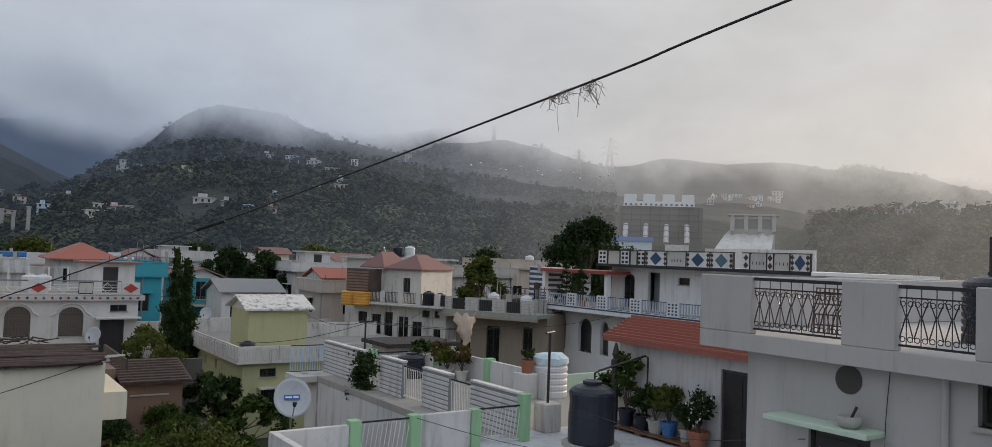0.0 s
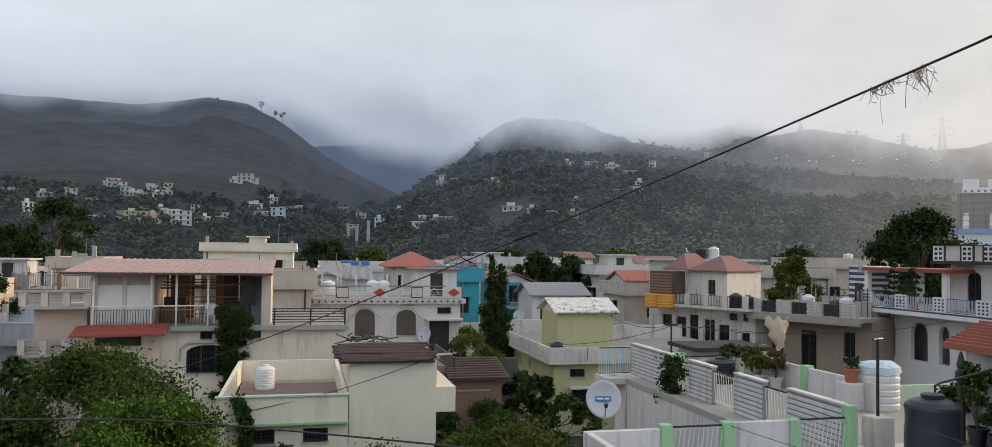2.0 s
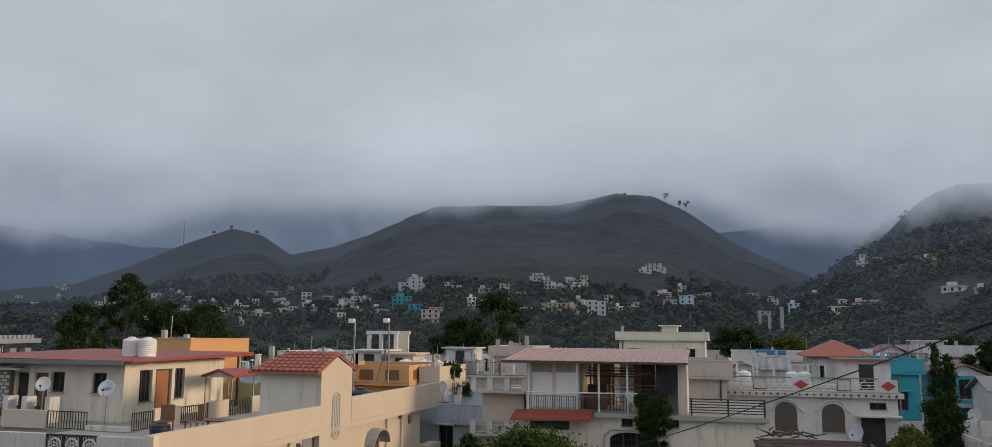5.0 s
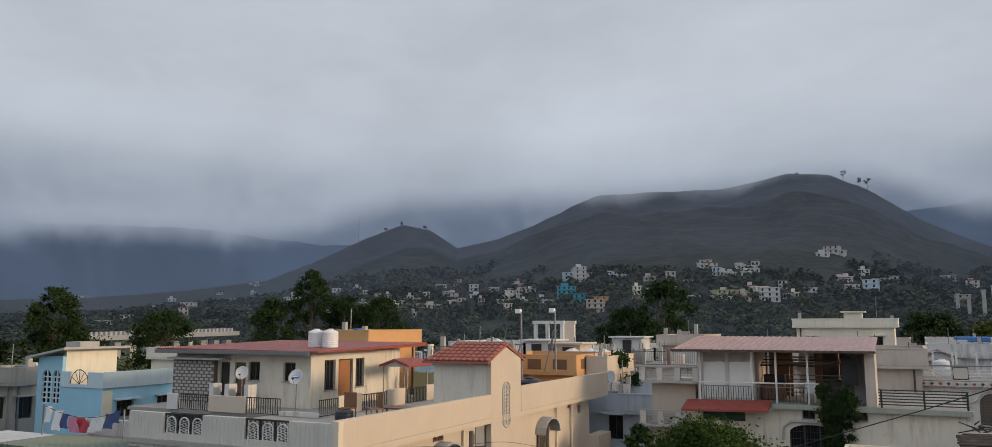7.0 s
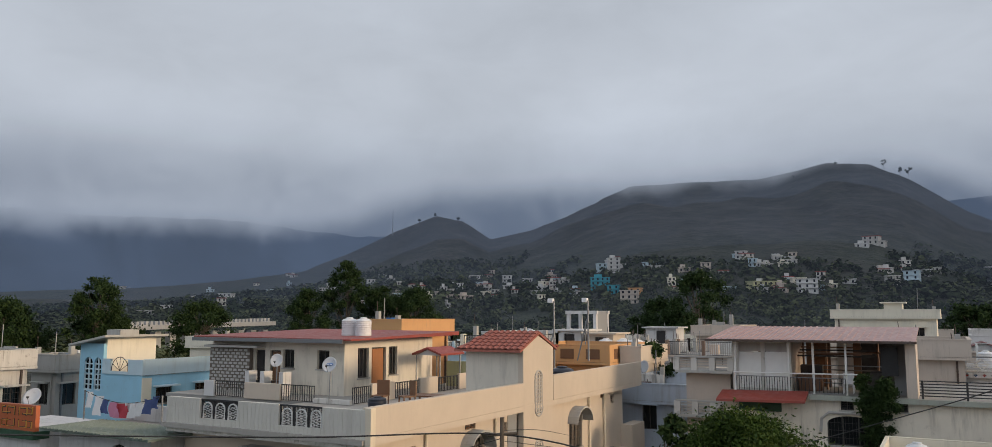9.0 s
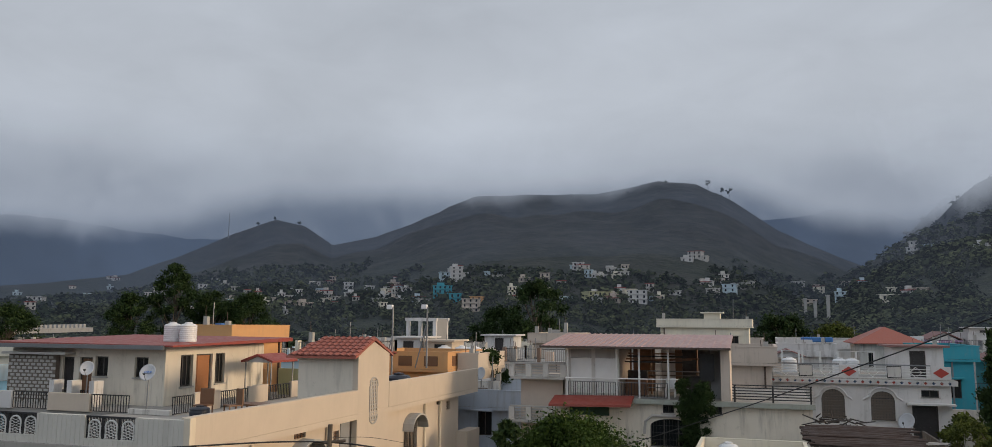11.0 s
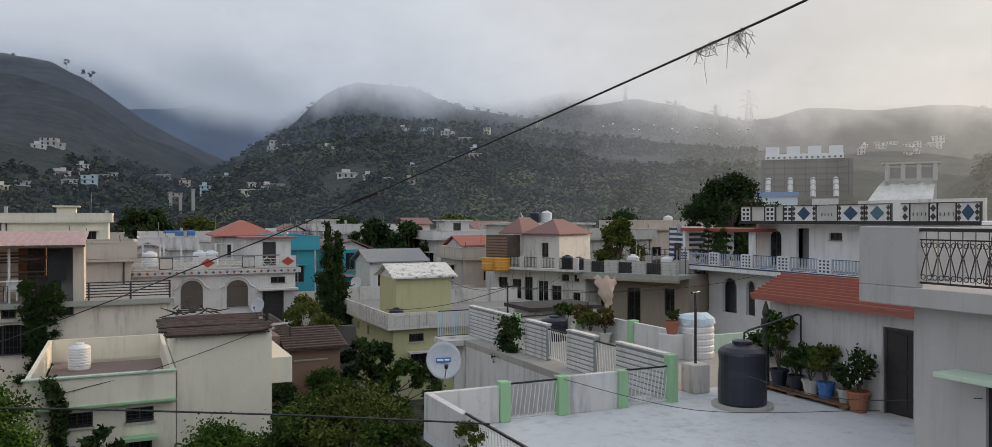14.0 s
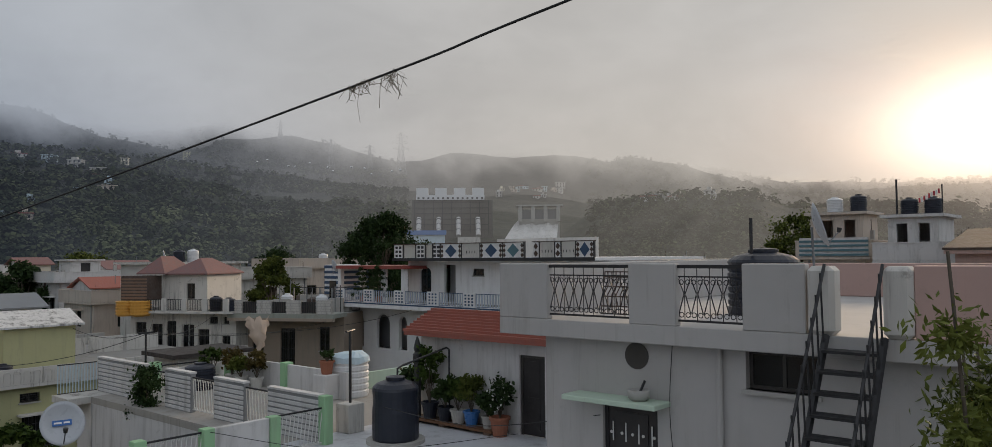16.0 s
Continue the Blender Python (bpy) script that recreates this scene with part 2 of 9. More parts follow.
def door(parent, axis, c, s, u0, u1, z0, z1, mat="wood_door", depth=0.1, frame_mat="frame_dark"):
    bm = B()
    for a, b, p, q in ((u0, u1, z1 - 0.06, z1), (u0, u0 + 0.06, z0, z1 - 0.06), (u1 - 0.06, u1, z0, z1 - 0.06)):
        slab(bm, axis, c - s * depth, -s * 0.07, a, b, p, q)
    fr = part("door_frame", bm, frame_mat, parent)
    bm = slab(B(), axis, c - s * (depth + 0.02), -s * 0.04, u0 + 0.065, u1 - 0.065, z0 + 0.01, z1 - 0.065)
    for i in (0, 1):
        a, b = z0 + 0.15 + i * (z1 - z0) * 0.45, z0 + 0.05 + (i + 1) * (z1 - z0) * 0.45
        slab(bm, axis, c - s * (depth + 0.004), -s * 0.016, u0 + 0.2, u1 - 0.2, a, b)
    part("door_leaf", bm, mat, fr)
    return fr


def parapet(parent, x0, y0, x1, y1, z0, z1, mat, th=0.15, sides="nsew", cap=None):
    """Low walls round a flat roof, one mesh a side."""
    for side in sides:
        bm = B()
        if side == "s":
            box(bm, x0, y0, z0, x1, y0 + th, z1)
        if side == "n":
            box(bm, x0, y1 - th, z0, x1, y1, z1)
        if side == "w":
            box(bm, x0, y0 + th + 0.002, z0, x0 + th, y1 - th - 0.002, z1)
        if side == "e":
            box(bm, x1 - th, y0 + th + 0.002, z0, x1, y1 - th - 0.002, z1)
        ob = part("parapet", bm, mat, parent)
        if cap:
            bm = B()
            e = 0.03
            if side in "sn":
                c = y0 if side == "s" else y1 - th
                box(bm, x0 - e, c - e, z1, x1 + e, c + th + e, z1 + 0.06)
            else:
                c = x0 if side == "w" else x1 - th
                box(bm, c - e, y0 + th + e + 0.002, z1, c + th + e, y1 - th - e - 0.002, z1 + 0.06)
            part("coping", bm, cap, ob)


def shell(parent, x0, y0, x1, y1, z0, z1, mat, holes={}, th=0.23, roof_mat="roof_concrete", slab_out=0.0, slab_mat=None, arches={}):
    """Four walls with openings, a floor slab as roof. holes: side -> [(u0, u1, z0, z1)]."""
    for side in "snwe":
        bm = B()
        hs = holes.get(side, ())
        if side == "s":
            wall(bm, "x", y0, th, x0, x1, z0, z1, hs)
        if side == "n":
            wall(bm, "x", y1, -th, x0, x1, z0, z1, hs)
        if side == "w":
            wall(bm, "y", x0, th, y0 + th, y1 - th, z0, z1, hs)
        if side == "e":
            wall(bm, "y", x1, -th, y0 + th, y1 - th, z0, z1, hs)
        for u0, u1, zs, zt in arches.get(side, ()):
            if side in "sn":
                arch_fill(bm, "x", y0 if side == "s" else y1, th if side == "s" else -th, u0, u1, zs, zt)
            else:
                arch_fill(bm, "y", x0 if side == "w" else x1, th if side == "w" else -th, u0, u1, zs, zt)
        part("wall", bm, mat, parent)
    e = slab_out
    top = part("roof", box(B(), x0 - e, y0 - e, z1, x1 + e, y1 + e, z1 + 0.14), slab_mat or mat, parent)
    part("roof_deck", box(B(), x0 + 0.02 - e, y0 + 0.02 - e, z1 + 0.14, x1 - 0.02 + e, y1 - 0.02 + e, z1 + 0.16), roof_mat, top)
    part("ground_slab", box(B(), x0 + th, y0 + th, z0, x1 - th, y1 - th, z0 + 0.1), "concrete_pale", parent)
# ---- materials ----
plaster("white_wall", (0.60, 0.59, 0.58), dirt=(0.17, 0.155, 0.135), stain=0.55, grime=0.8)
plaster("white_bright", (0.76, 0.755, 0.75), stain=0.25, grime=0.3)
plaster("white_grey", (0.44, 0.425, 0.41), stain=0.45, grime=0.4)
# stained plaster, its colour darkened for the shade below a balcony
plaster("tan_shaded", (0.33, 0.265, 0.21), stain=0.7, grime=0.8)
plaster("white_old", (0.56, 0.54, 0.505), dirt=(0.14, 0.125, 0.105), stain=0.9, grime=1.3)
plaster("white_streaked", (0.60, 0.575, 0.53), dirt=(0.13, 0.12, 0.11), stain=1.0, grime=1.6)
plaster("white_weathered", (0.66, 0.65, 0.63), dirt=(0.10, 0.10, 0.09), stain=1.0, grime=2.4)
m, k, b = material("white_mould")
p = place(k)
n1, n2, n3 = k.noise(p, 6.5, 10, 0.8, 0.5), k.noise(p, 22.0, 6, 0.75), k.noise(p, 0.9, 3)
f = k.math("ADD", k.math("MULTIPLY", n1, 0.75), k.math("ADD", k.math("MULTIPLY", n2, 0.25), k.math("MULTIPLY", n3, 0.25)))
col = k.mix(k.ramp(f, 0.605, 0.665), (0.53, 0.495, 0.465), (0.13, 0.115, 0.105))
col = k.mix(k.ramp(n2, 0.6, 0.75, 0, 0.6), col, (0.08, 0.07, 0.065))
k.join(col, b.inputs["Base Color"])
b.inputs["Roughness"].default_value = 0.95
relief(k, b, f, 0.8, 0.02)
plaster("beige_wall", (0.56, 0.475, 0.385), stain=0.12, grime=0.15)
plaster("beige_trim", (0.66, 0.58, 0.46), stain=0.2)
plaster("grey_panel", (0.56, 0.54, 0.49), stain=0.3)
plaster("cream_wall", (0.74, 0.69, 0.57), stain=0.25, grime=0.3)
plaster("pink_cream_wall", (0.53, 0.455, 0.39), stain=0.8, grime=0.6)
plaster("yellow_wall", (0.44, 0.43, 0.24), stain=0.3)
plaster("blue_wall", (0.30, 0.55, 0.70), stain=0.2)
plaster("pale_blue_wall", (0.50, 0.62, 0.68), stain=0.2)
plaster("teal_wall", (0.03, 0.30, 0.38), stain=0.25)
plaster("orange_wall", (0.62, 0.34, 0.15), stain=0.25)
plaster("pink_wall", (0.50, 0.34, 0.30), stain=0.5)
plaster("lilac_wall", (0.40, 0.24, 0.42), stain=0.2)
plaster("grey_wall", (0.26, 0.265, 0.27), stain=0.5)
plaster("blue_grey_wall", (0.42, 0.47, 0.54), stain=0.4)
plaster("green_trim", (0.30, 0.52, 0.30), stain=0.3)
plaster("pale_green", (0.50, 0.62, 0.50), stain=0.3)
plaster("concrete_pale", (0.40, 0.39, 0.365), stain=0.6, grime=0.8)
plaster("roof_concrete", (0.30, 0.29, 0.27), stain=0.8, grime=1.6)
plaster("terrace_floor", (0.60, 0.615, 0.64), dirt=(0.16, 0.16, 0.16), stain=0.4, grime=0.9, rough=0.5)
plaster("roof_worn", (0.36, 0.34, 0.31), stain=0.6, grime=1.4)
plaster("roof_brown", (0.20, 0.14, 0.12), stain=0.6, grime=1.6)
plaster("brick_dull", (0.22, 0.14, 0.10), stain=0.8, grime=1.2)
plaster("rock_dark", (0.10, 0.095, 0.085), dirt=(0.04, 0.04, 0.035), stain=0.8, grime=1.6)
plaster("pale_cream", (0.66, 0.61, 0.52), stain=0.7, grime=0.7)
plaster("moss_concrete", (0.30, 0.32, 0.28), stain=0.8, grime=1.4)
plain("paint_green", (0.015, 0.06, 0.03), 0.5)
plain("orange_red", (0.42, 0.10, 0.03), 0.5, vary=0.25)
plain("tin_green", (0.16, 0.20, 0.17), 0.5, 0.2, vary=0.5)
plain("frame_dark", (0.05, 0.045, 0.04), 0.5)
plain("frame_white", (0.74, 0.74, 0.72), 0.5)
plain("iron_dark", (0.03, 0.03, 0.032), 0.55, 0.3)
plain("iron_white", (0.62, 0.62, 0.6), 0.5, 0.1)
plain("iron_grey", (0.22, 0.23, 0.24), 0.45, 0.6)
plain("wood_door", (0.16, 0.075, 0.035), 0.5)
plain("wood_grey", (0.13, 0.105, 0.085), 0.7, vary=0.5)
plain("plank_dark", (0.038, 0.03, 0.026), 0.85, vary=0.6, scale=2)
plain("wood_orange", (0.36, 0.15, 0.06), 0.5)
plain("door_black", (0.025, 0.022, 0.022), 0.5)
plain("tank_black", (0.012, 0.016, 0.028), 0.38, vary=0.08)
plain("tank_white", (0.66, 0.67, 0.68), 0.35, vary=0.12)
plain("tank_blue", (0.04, 0.16, 0.42), 0.35)
plain("dish_grey", (0.42, 0.44, 0.47), 0.35)
plain("sign_blue", (0.02, 0.12, 0.38), 0.4)
plain("white_paint", (0.75, 0.75, 0.75), 0.5, vary=0.05)
plain("paint_red", (0.40, 0.05, 0.035), 0.5)
plain("paint_blue", (0.03, 0.07, 0.14), 0.5)
plain("paint_teal", (0.08, 0.17, 0.20), 0.5)
plain("paint_black", (0.02, 0.02, 0.022), 0.5)
plain("tile_red", (0.33, 0.10, 0.07), 0.65, bump=0.3, vary=0.35, scale=5)
plain("tile_old_pink", (0.23, 0.115, 0.105), 0.85, bump=0.5, vary=0.9, scale=3.5)
plain("tin_red", (0.27, 0.05, 0.035), 0.55, vary=0.4, scale=1.2)
plain("pole_brown", (0.066, 0.041, 0.032), 0.85, vary=0.6, scale=3.0)
plain("tin_pink", (0.42, 0.27, 0.25), 0.5, vary=0.4, scale=1.2)
plain("tin_brown", (0.075, 0.048, 0.036), 0.8, vary=0.7, scale=2.5)
plain("cable_black", (0.015, 0.015, 0.015), 0.6)
plain("straw", (0.13, 0.11, 0.08), 0.9)
plain("terracotta", (0.32, 0.12, 0.07), 0.8)
plain("bark", (0.09, 0.07, 0.05), 0.9, vary=0.5, bump=0.6)
plain("cloth_tan", (0.52, 0.41, 0.33), 0.9)
plain("cloth_white", (0.7, 0.7, 0.7), 0.9)
plain("cloth_pink", (0.55, 0.22, 0.32), 0.9)
plain("cloth_blue", (0.06, 0.09, 0.22), 0.9)
plain("cloth_red", (0.45, 0.05, 0.07), 0.9)
plain("orange_glaze", (0.60, 0.30, 0.05), 0.4)
m, k, b = material("glass_dark")
b.inputs["Base Color"].default_value = (0.012, 0.014, 0.016, 1)
b.inputs["Roughness"].default_value = 0.12
b.inputs["IOR"].default_value = 1.5


def leaves(name, dark, light):
    m, k, b = material(name)
    p = place(k)
    r = k.put("ShaderNodeNewGeometry").outputs["Random Per Island"]
    f = k.math("ADD", k.math("MULTIPLY", r, 0.45), k.ramp(k.noise(p, 1.5, 4), 0.35, 0.68, 0.0, 0.6), clamp=True)
    k.join(k.mix(f, dark, light), b.inputs["Base Color"])
    b.inputs["Roughness"].default_value = 0.65
    b.inputs["Specular IOR Level"].default_value = 0.12
    return m


leaves("leaf_green", (0.012, 0.028, 0.006), (0.072, 0.112, 0.021))
leaves("leaf_bright", (0.014, 0.038, 0.006), (0.092, 0.16, 0.024))
leaves("leaf_olive", (0.022, 0.034, 0.008), (0.12, 0.14, 0.028))
leaves("leaf_dark", (0.012, 0.026, 0.009), (0.04, 0.068, 0.02))
leaves("leaf_rust", (0.03, 0.028, 0.01), (0.12, 0.085, 0.026))
leaves("wood_far_tree", (0.014, 0.023, 0.012), (0.046, 0.062, 0.026))
m, k, b = material("wood_far")
p = place(k)
f = k.math("ADD", k.math("MULTIPLY", k.put("ShaderNodeNewGeometry").outputs["Random Per Island"], 0.06), k.math("ADD", k.ramp(k.noise(p, 0.11, 2), 0.45, 0.68, 0.0, 0.6), k.ramp(k.noise(p, 0.014, 4), 0.42, 0.65, 0.0, 0.3)), clamp=True)
k.join(k.mix(f, (0.016, 0.026, 0.014), (0.105, 0.118, 0.056)), b.inputs["Base Color"])
b.inputs["Roughness"].default_value = 0.8
b.inputs["Specular IOR Level"].default_value = 0.1
leaves("wood_pale", (0.055, 0.07, 0.034), (0.13, 0.145, 0.07))
# ---- the land: one sheet from the houses to the mountains ----
# ridges: distance of the foot and of the crest, and the crest's height in degrees above the eye by compass turn
RIDGES = [
    (420, 980, [(20, -1), (26, 3.0), (29, 4.2), (31.2, 5.2), (33, 6.2), (34.8, 7.6), (36.8, 9.0), (38.5, 9.8), (41, 10.2), (45.5, 9.7), (50.8, 9.5), (54.3, 9.2), (56.2, 8.3), (58, 7.3), (61.2, 6.0), (64.2, 5.3), (66.2, 6.6), (68.1, 7.0), (70.8, 6.0), (74.2, 4.4), (77.3, 3.1), (82, 2.4), (88, 1.8), (100, 1.2)]),
    (260, 760, [(-50, 1), (-30, 3.0), (-18, 3.8), (-8, 4.6), (0, 5.2), (3, 5.5), (5, 6.0), (8.3, 6.6), (12, 6.9), (17, 7.2), (20, 7.1), (24, 6.0), (27, 4.4), (30, 2.4), (34, 0.6), (45, 0)]),
    (520, 1150, [(-70, 4), (-45, 4.4), (-35, 4.8), (-29, 6.0), (-24.5, 6.7), (-22.9, 6.4), (-19, 7.5), (-15.3, 7.8), (-12, 7.5), (-8, 6.9), (-5, 7.4), (-3.4, 7.8), (1, 9.0), (4, 9.6), (5.5, 9.1), (7, 8.7), (9.6, 8.4), (11.5, 8.6), (14, 9.4), (17, 9.9), (19.3, 10.2), (21.4, 9.5), (22.5, 8.8), (24, 7.3), (26, 5.2), (29, 2.8), (34, 1)]),
    (1300, 2600, [(-60, 3.6), (-30, 3.8), (0, 5), (10, 7), (20, 8.6), (28, 9.4), (34, 8.8), (40, 8), (48, 6), (62, 4), (72, 5.6), (85, 6.6), (105, 7), (130, 6)]),
    (330, 520, [(-62, 2.0), (-48, 2.6), (-40, 3.0), (-35, 3.2), (-33, 4.0), (-29, 4.1), (-25.5, 3.8), (-22, 3.3), (-19.5, 1.6), (-18, 0.4), (-14, -1)]),
]
BASE = -0.6


def land(x, y):
    r = math.hypot(x, y)
    a = math.degrees(math.atan2(-x, y)) - TURN
    z = BASE - 7.0 * min(max((r - 150) / 120, 0), 1)
    for foot, crest, line in RIDGES:
        el = float(np.interp(a, [p[0] for p in line], [p[1] for p in line]))
        wob = noise.noise((x / 260, y / 260, foot))
        top = EYE + crest * math.tan(radians(max(el, -2)))
        f = (r - foot * (1 + 0.18 * wob)) / (crest - foot)
        if f <= 0:
            continue
        rise = f ** 1.15 if f < 1 else max(1 - 0.35 * (f - 1), 0)
        fold = 1 + (0.11 * noise.noise((x / 120, y / 120, 3)) + 0.05 * noise.noise((x / 40, y / 40, 7))) * min(1, 4 * abs(1 - f) + 0.15)
        z = max(z, BASE - 7 + (top - BASE + 7) * rise * fold)
    return z


AZS = [x / 4 for x in range(-62 * 4, 112 * 4)] + [112 + 6 * i for i in range(1, 31)]
RADII = [0.0] + [8 * 1.09 ** i for i in range(42)] + [300 + 14 * i for i in range(58)] + [1120 + 45 * i for i in range(36)] + [2800, 3100, 3500, 4200]
verts, faces = [(0, 0, BASE)], []
for r in RADII[1:]:
    for a in AZS:
        q = radians(a + TURN)
        x, y = -r * math.sin(q), r * math.cos(q)
        verts.append((x, y, land(x, y)))
n = len(AZS)
for j in range(n):
    faces.append((0, 1 + j, 1 + (j + 1) % n))
for i in range(len(RADII) - 2):
    a, b = 1 + i * n, 1 + (i + 1) * n
    for j in range(n):
        faces.append((a + j, b + j, b + (j + 1) % n, a + (j + 1) % n))
me = bpy.data.meshes.new("ground")
me.from_pydata(verts, [], faces)
m, k, b = material("hillside")
p = place(k)
x, y, z = k.apart(p)
far = k.noise(p, 0.012, 6, 0.6)
mid = k.noise(p, 0.06, 6, 0.65)
tiny = k.noise(p, 0.5, 4, 0.6)
col = k.mix(k.ramp(mid, 0.35, 0.65), (0.013, 0.021, 0.012), (0.030, 0.038, 0.020))
col = k.mix(k.ramp(far, 0.50, 0.66, 0, 0.6), col, (0.048, 0.044, 0.035))
# greyer and bluer with height
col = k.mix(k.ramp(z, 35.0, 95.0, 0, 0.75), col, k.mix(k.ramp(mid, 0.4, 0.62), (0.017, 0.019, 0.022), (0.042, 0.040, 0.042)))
col = k.mix(k.ramp(k.noise(p, 0.16, 7, 0.75), 0.50, 0.60, 0, 0.75), col, (0.011, 0.016, 0.010))
steps = k.math("SINE", k.math("MULTIPLY", k.math("ADD", z, k.math("MULTIPLY", mid, 40.0)), 0.6))
col = k.mix(k.ramp(steps, 0.6, 1.0, 0, 0.12), col, (0.075, 0.075, 0.045))
near = k.ramp(z, -9.0, 6.0)
soil = k.mix(k.ramp(tiny, 0.35, 0.65), (0.07, 0.065, 0.05), (0.13, 0.12, 0.09))
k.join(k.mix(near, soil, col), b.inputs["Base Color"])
b.inputs["Roughness"].default_value = 0.95
relief(k, b, k.math("ADD", mid, k.math("MULTIPLY", k.noise(p, 0.25, 4), 0.4)), 0.9, 4.0)
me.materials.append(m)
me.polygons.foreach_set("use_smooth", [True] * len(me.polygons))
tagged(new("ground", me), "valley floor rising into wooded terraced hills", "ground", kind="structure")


def polar(a, r, z=None):
    """A place by compass turn and distance."""
    q = radians(a + TURN)
    x, y = -r * math.sin(q), r * math.cos(q)
    return (x, y, land(x, y) if z is None else z)


# low cloud that lies over the tops: thin curved sheets, thick above and frayed below
# every sheet is see-through and glows with a set colour, unlit by the sun
def cloud_sheet(name, label, dist, line, soft, fade, density, ragged, mist=None, tint=None, last=112):
    m = bpy.data.materials.new(name)
    m.use_nodes = True
    k = Nodes(m.node_tree)
    k.n.clear()
    p = place(k)
    off = k.vec("SUBTRACT", p, (0.0, 0.0, EYE))
    way = k.vec("NORMALIZE", off)
    uv = k.put("ShaderNodeUVMap")
    u, v, w = k.apart(uv.outputs[0])
    n1 = k.noise(way, 9.0, 6, 0.6, 0.5)
    n2 = k.noise(way, 30.0, 4, 0.6, 0.3)
    rag = k.math("ADD", k.math("MULTIPLY", k.math("SUBTRACT", n1, 0.5), ragged), k.math("MULTIPLY", k.math("SUBTRACT", n2, 0.5), ragged * 0.3))
    h = k.math("ADD", v, rag)
    low = k.ramp(h, 0.0, soft)
    up = k.ramp(h, soft, fade, 1.0, 0.0)
    alpha = k.math("MULTIPLY", k.math("MULTIPLY", low, up), density)
    side = k.vec("DOT_PRODUCT", way, tuple(SUN_DIR))
    colour = cloud_colour(k, way)
    # aerial haze: a thin tint that glows, brighter towards the sun
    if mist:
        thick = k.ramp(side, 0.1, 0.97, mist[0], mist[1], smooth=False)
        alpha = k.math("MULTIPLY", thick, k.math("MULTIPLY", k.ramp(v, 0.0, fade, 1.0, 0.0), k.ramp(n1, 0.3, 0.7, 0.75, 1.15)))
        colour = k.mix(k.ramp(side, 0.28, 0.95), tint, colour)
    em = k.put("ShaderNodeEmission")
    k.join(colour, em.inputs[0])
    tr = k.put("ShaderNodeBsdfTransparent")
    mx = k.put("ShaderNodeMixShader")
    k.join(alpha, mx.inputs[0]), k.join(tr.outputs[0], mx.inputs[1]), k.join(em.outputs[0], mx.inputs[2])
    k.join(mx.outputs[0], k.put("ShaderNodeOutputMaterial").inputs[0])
    bm = B()
    lay = bm.loops.layers.uv.new("UVMap")
    span = [-62 + 2 * i for i in range(88) if -62 + 2 * i <= last]
    line_far = dist if isinstance(dist, list) else [(-62, dist), (112, dist)]
    rows = []
    for a in span:
        el = float(np.interp(a, [q[0] for q in line], [q[1] for q in line]))
        dist = float(np.interp(a, [q[0] for q in line_far], [q[1] for q in line_far]))
        q = radians(a + TURN)
        col = []
        for d in (-9, -4, 0, soft / 2, soft, fade):
            e = radians(max(el + d, -1.2))
            col.append((bm.verts.new((-dist * math.sin(q), dist * math.cos(q), EYE + dist * math.tan(e))), d))
        rows.append(col)
    for c0, c1 in zip(rows, rows[1:]):
        for i in range(5):
            f = bm.faces.new((c0[i][0], c1[i][0], c1[i + 1][0], c0[i + 1][0]))
            for loop, d in zip(f.loops, (c0[i][1], c1[i][1], c1[i + 1][1], c0[i + 1][1])):
                loop[lay].uv = (0, d)
    me = bpy.data.meshes.new(name)
    bm.to_mesh(me)
    bm.free()
    me.materials.append(m)
    ob = tagged(new(name, me), label, "cloud", kind="structure")
    ob.visible_shadow = False
    return ob


FAR = [(-62, 1080), (27, 1080), (33, 900), (112, 900)]
BASES = [(-60, 3.4), (-35, 3.6), (-29, 4.3), (-24, 4.6), (-19, 4.8), (-12, 4.9), (-8, 4.9), (-3.4, 5.9), (1, 6.5), (4, 6.9), (7, 6.4), (10, 6.2), (14, 6.3), (19, 6.7), (22, 6.2), (25, 5.4), (28, 5.4), (31, 6.0), (34, 7.6), (37, 9.4), (41, 9.6), (45, 8.5), (50, 8.1), (55, 8.0), (60, 8.0), (68, 7.6), (74, 5.6), (80, 4.7), (110, 4.5)]
NEAR_BASES = [(a, e + 0.2) for a, e in BASES if a < 24] + [(26, 9.0), (30, 15.0), (112, 15.0)]
cloud_sheet("backdrop_cloud", "grey low cloud lying over the mountain tops", FAR, BASES, 2.5, 9.0, 1.0, 2.2)
cloud_sheet("backdrop_cloud", "frayed grey cloud hanging before the mountain tops", 850, NEAR_BASES, 3.0, 7.0, 0.82, 2.6, last=32)
# added haze sheets whose glow pales and blues the slopes behind
cloud_sheet("backdrop_mist", "glowing tinted sheet for thin blue mist in the valley", 172, [(-60, 6), (110, 6)], 2.0, 6.0, 0.12, 1.5, (0.09, 0.18), (0.14, 0.175, 0.26))
cloud_sheet("backdrop_haze", "glowing tinted sheet for deep blue haze before the far range", 1180, [(-60, 7), (110, 7)], 2.0, 5.0, 0.12, 1.5, (0.74, 0.34), (0.07, 0.112, 0.195))
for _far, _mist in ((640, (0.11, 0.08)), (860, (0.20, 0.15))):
    cloud_sheet("backdrop_veil", "glowing tinted sheet for thin grey-blue haze before the slopes", _far, [(-60, 8), (110, 8)], 2.0, 6.0, 0.12, 1.5, _mist, (0.085, 0.115, 0.18))


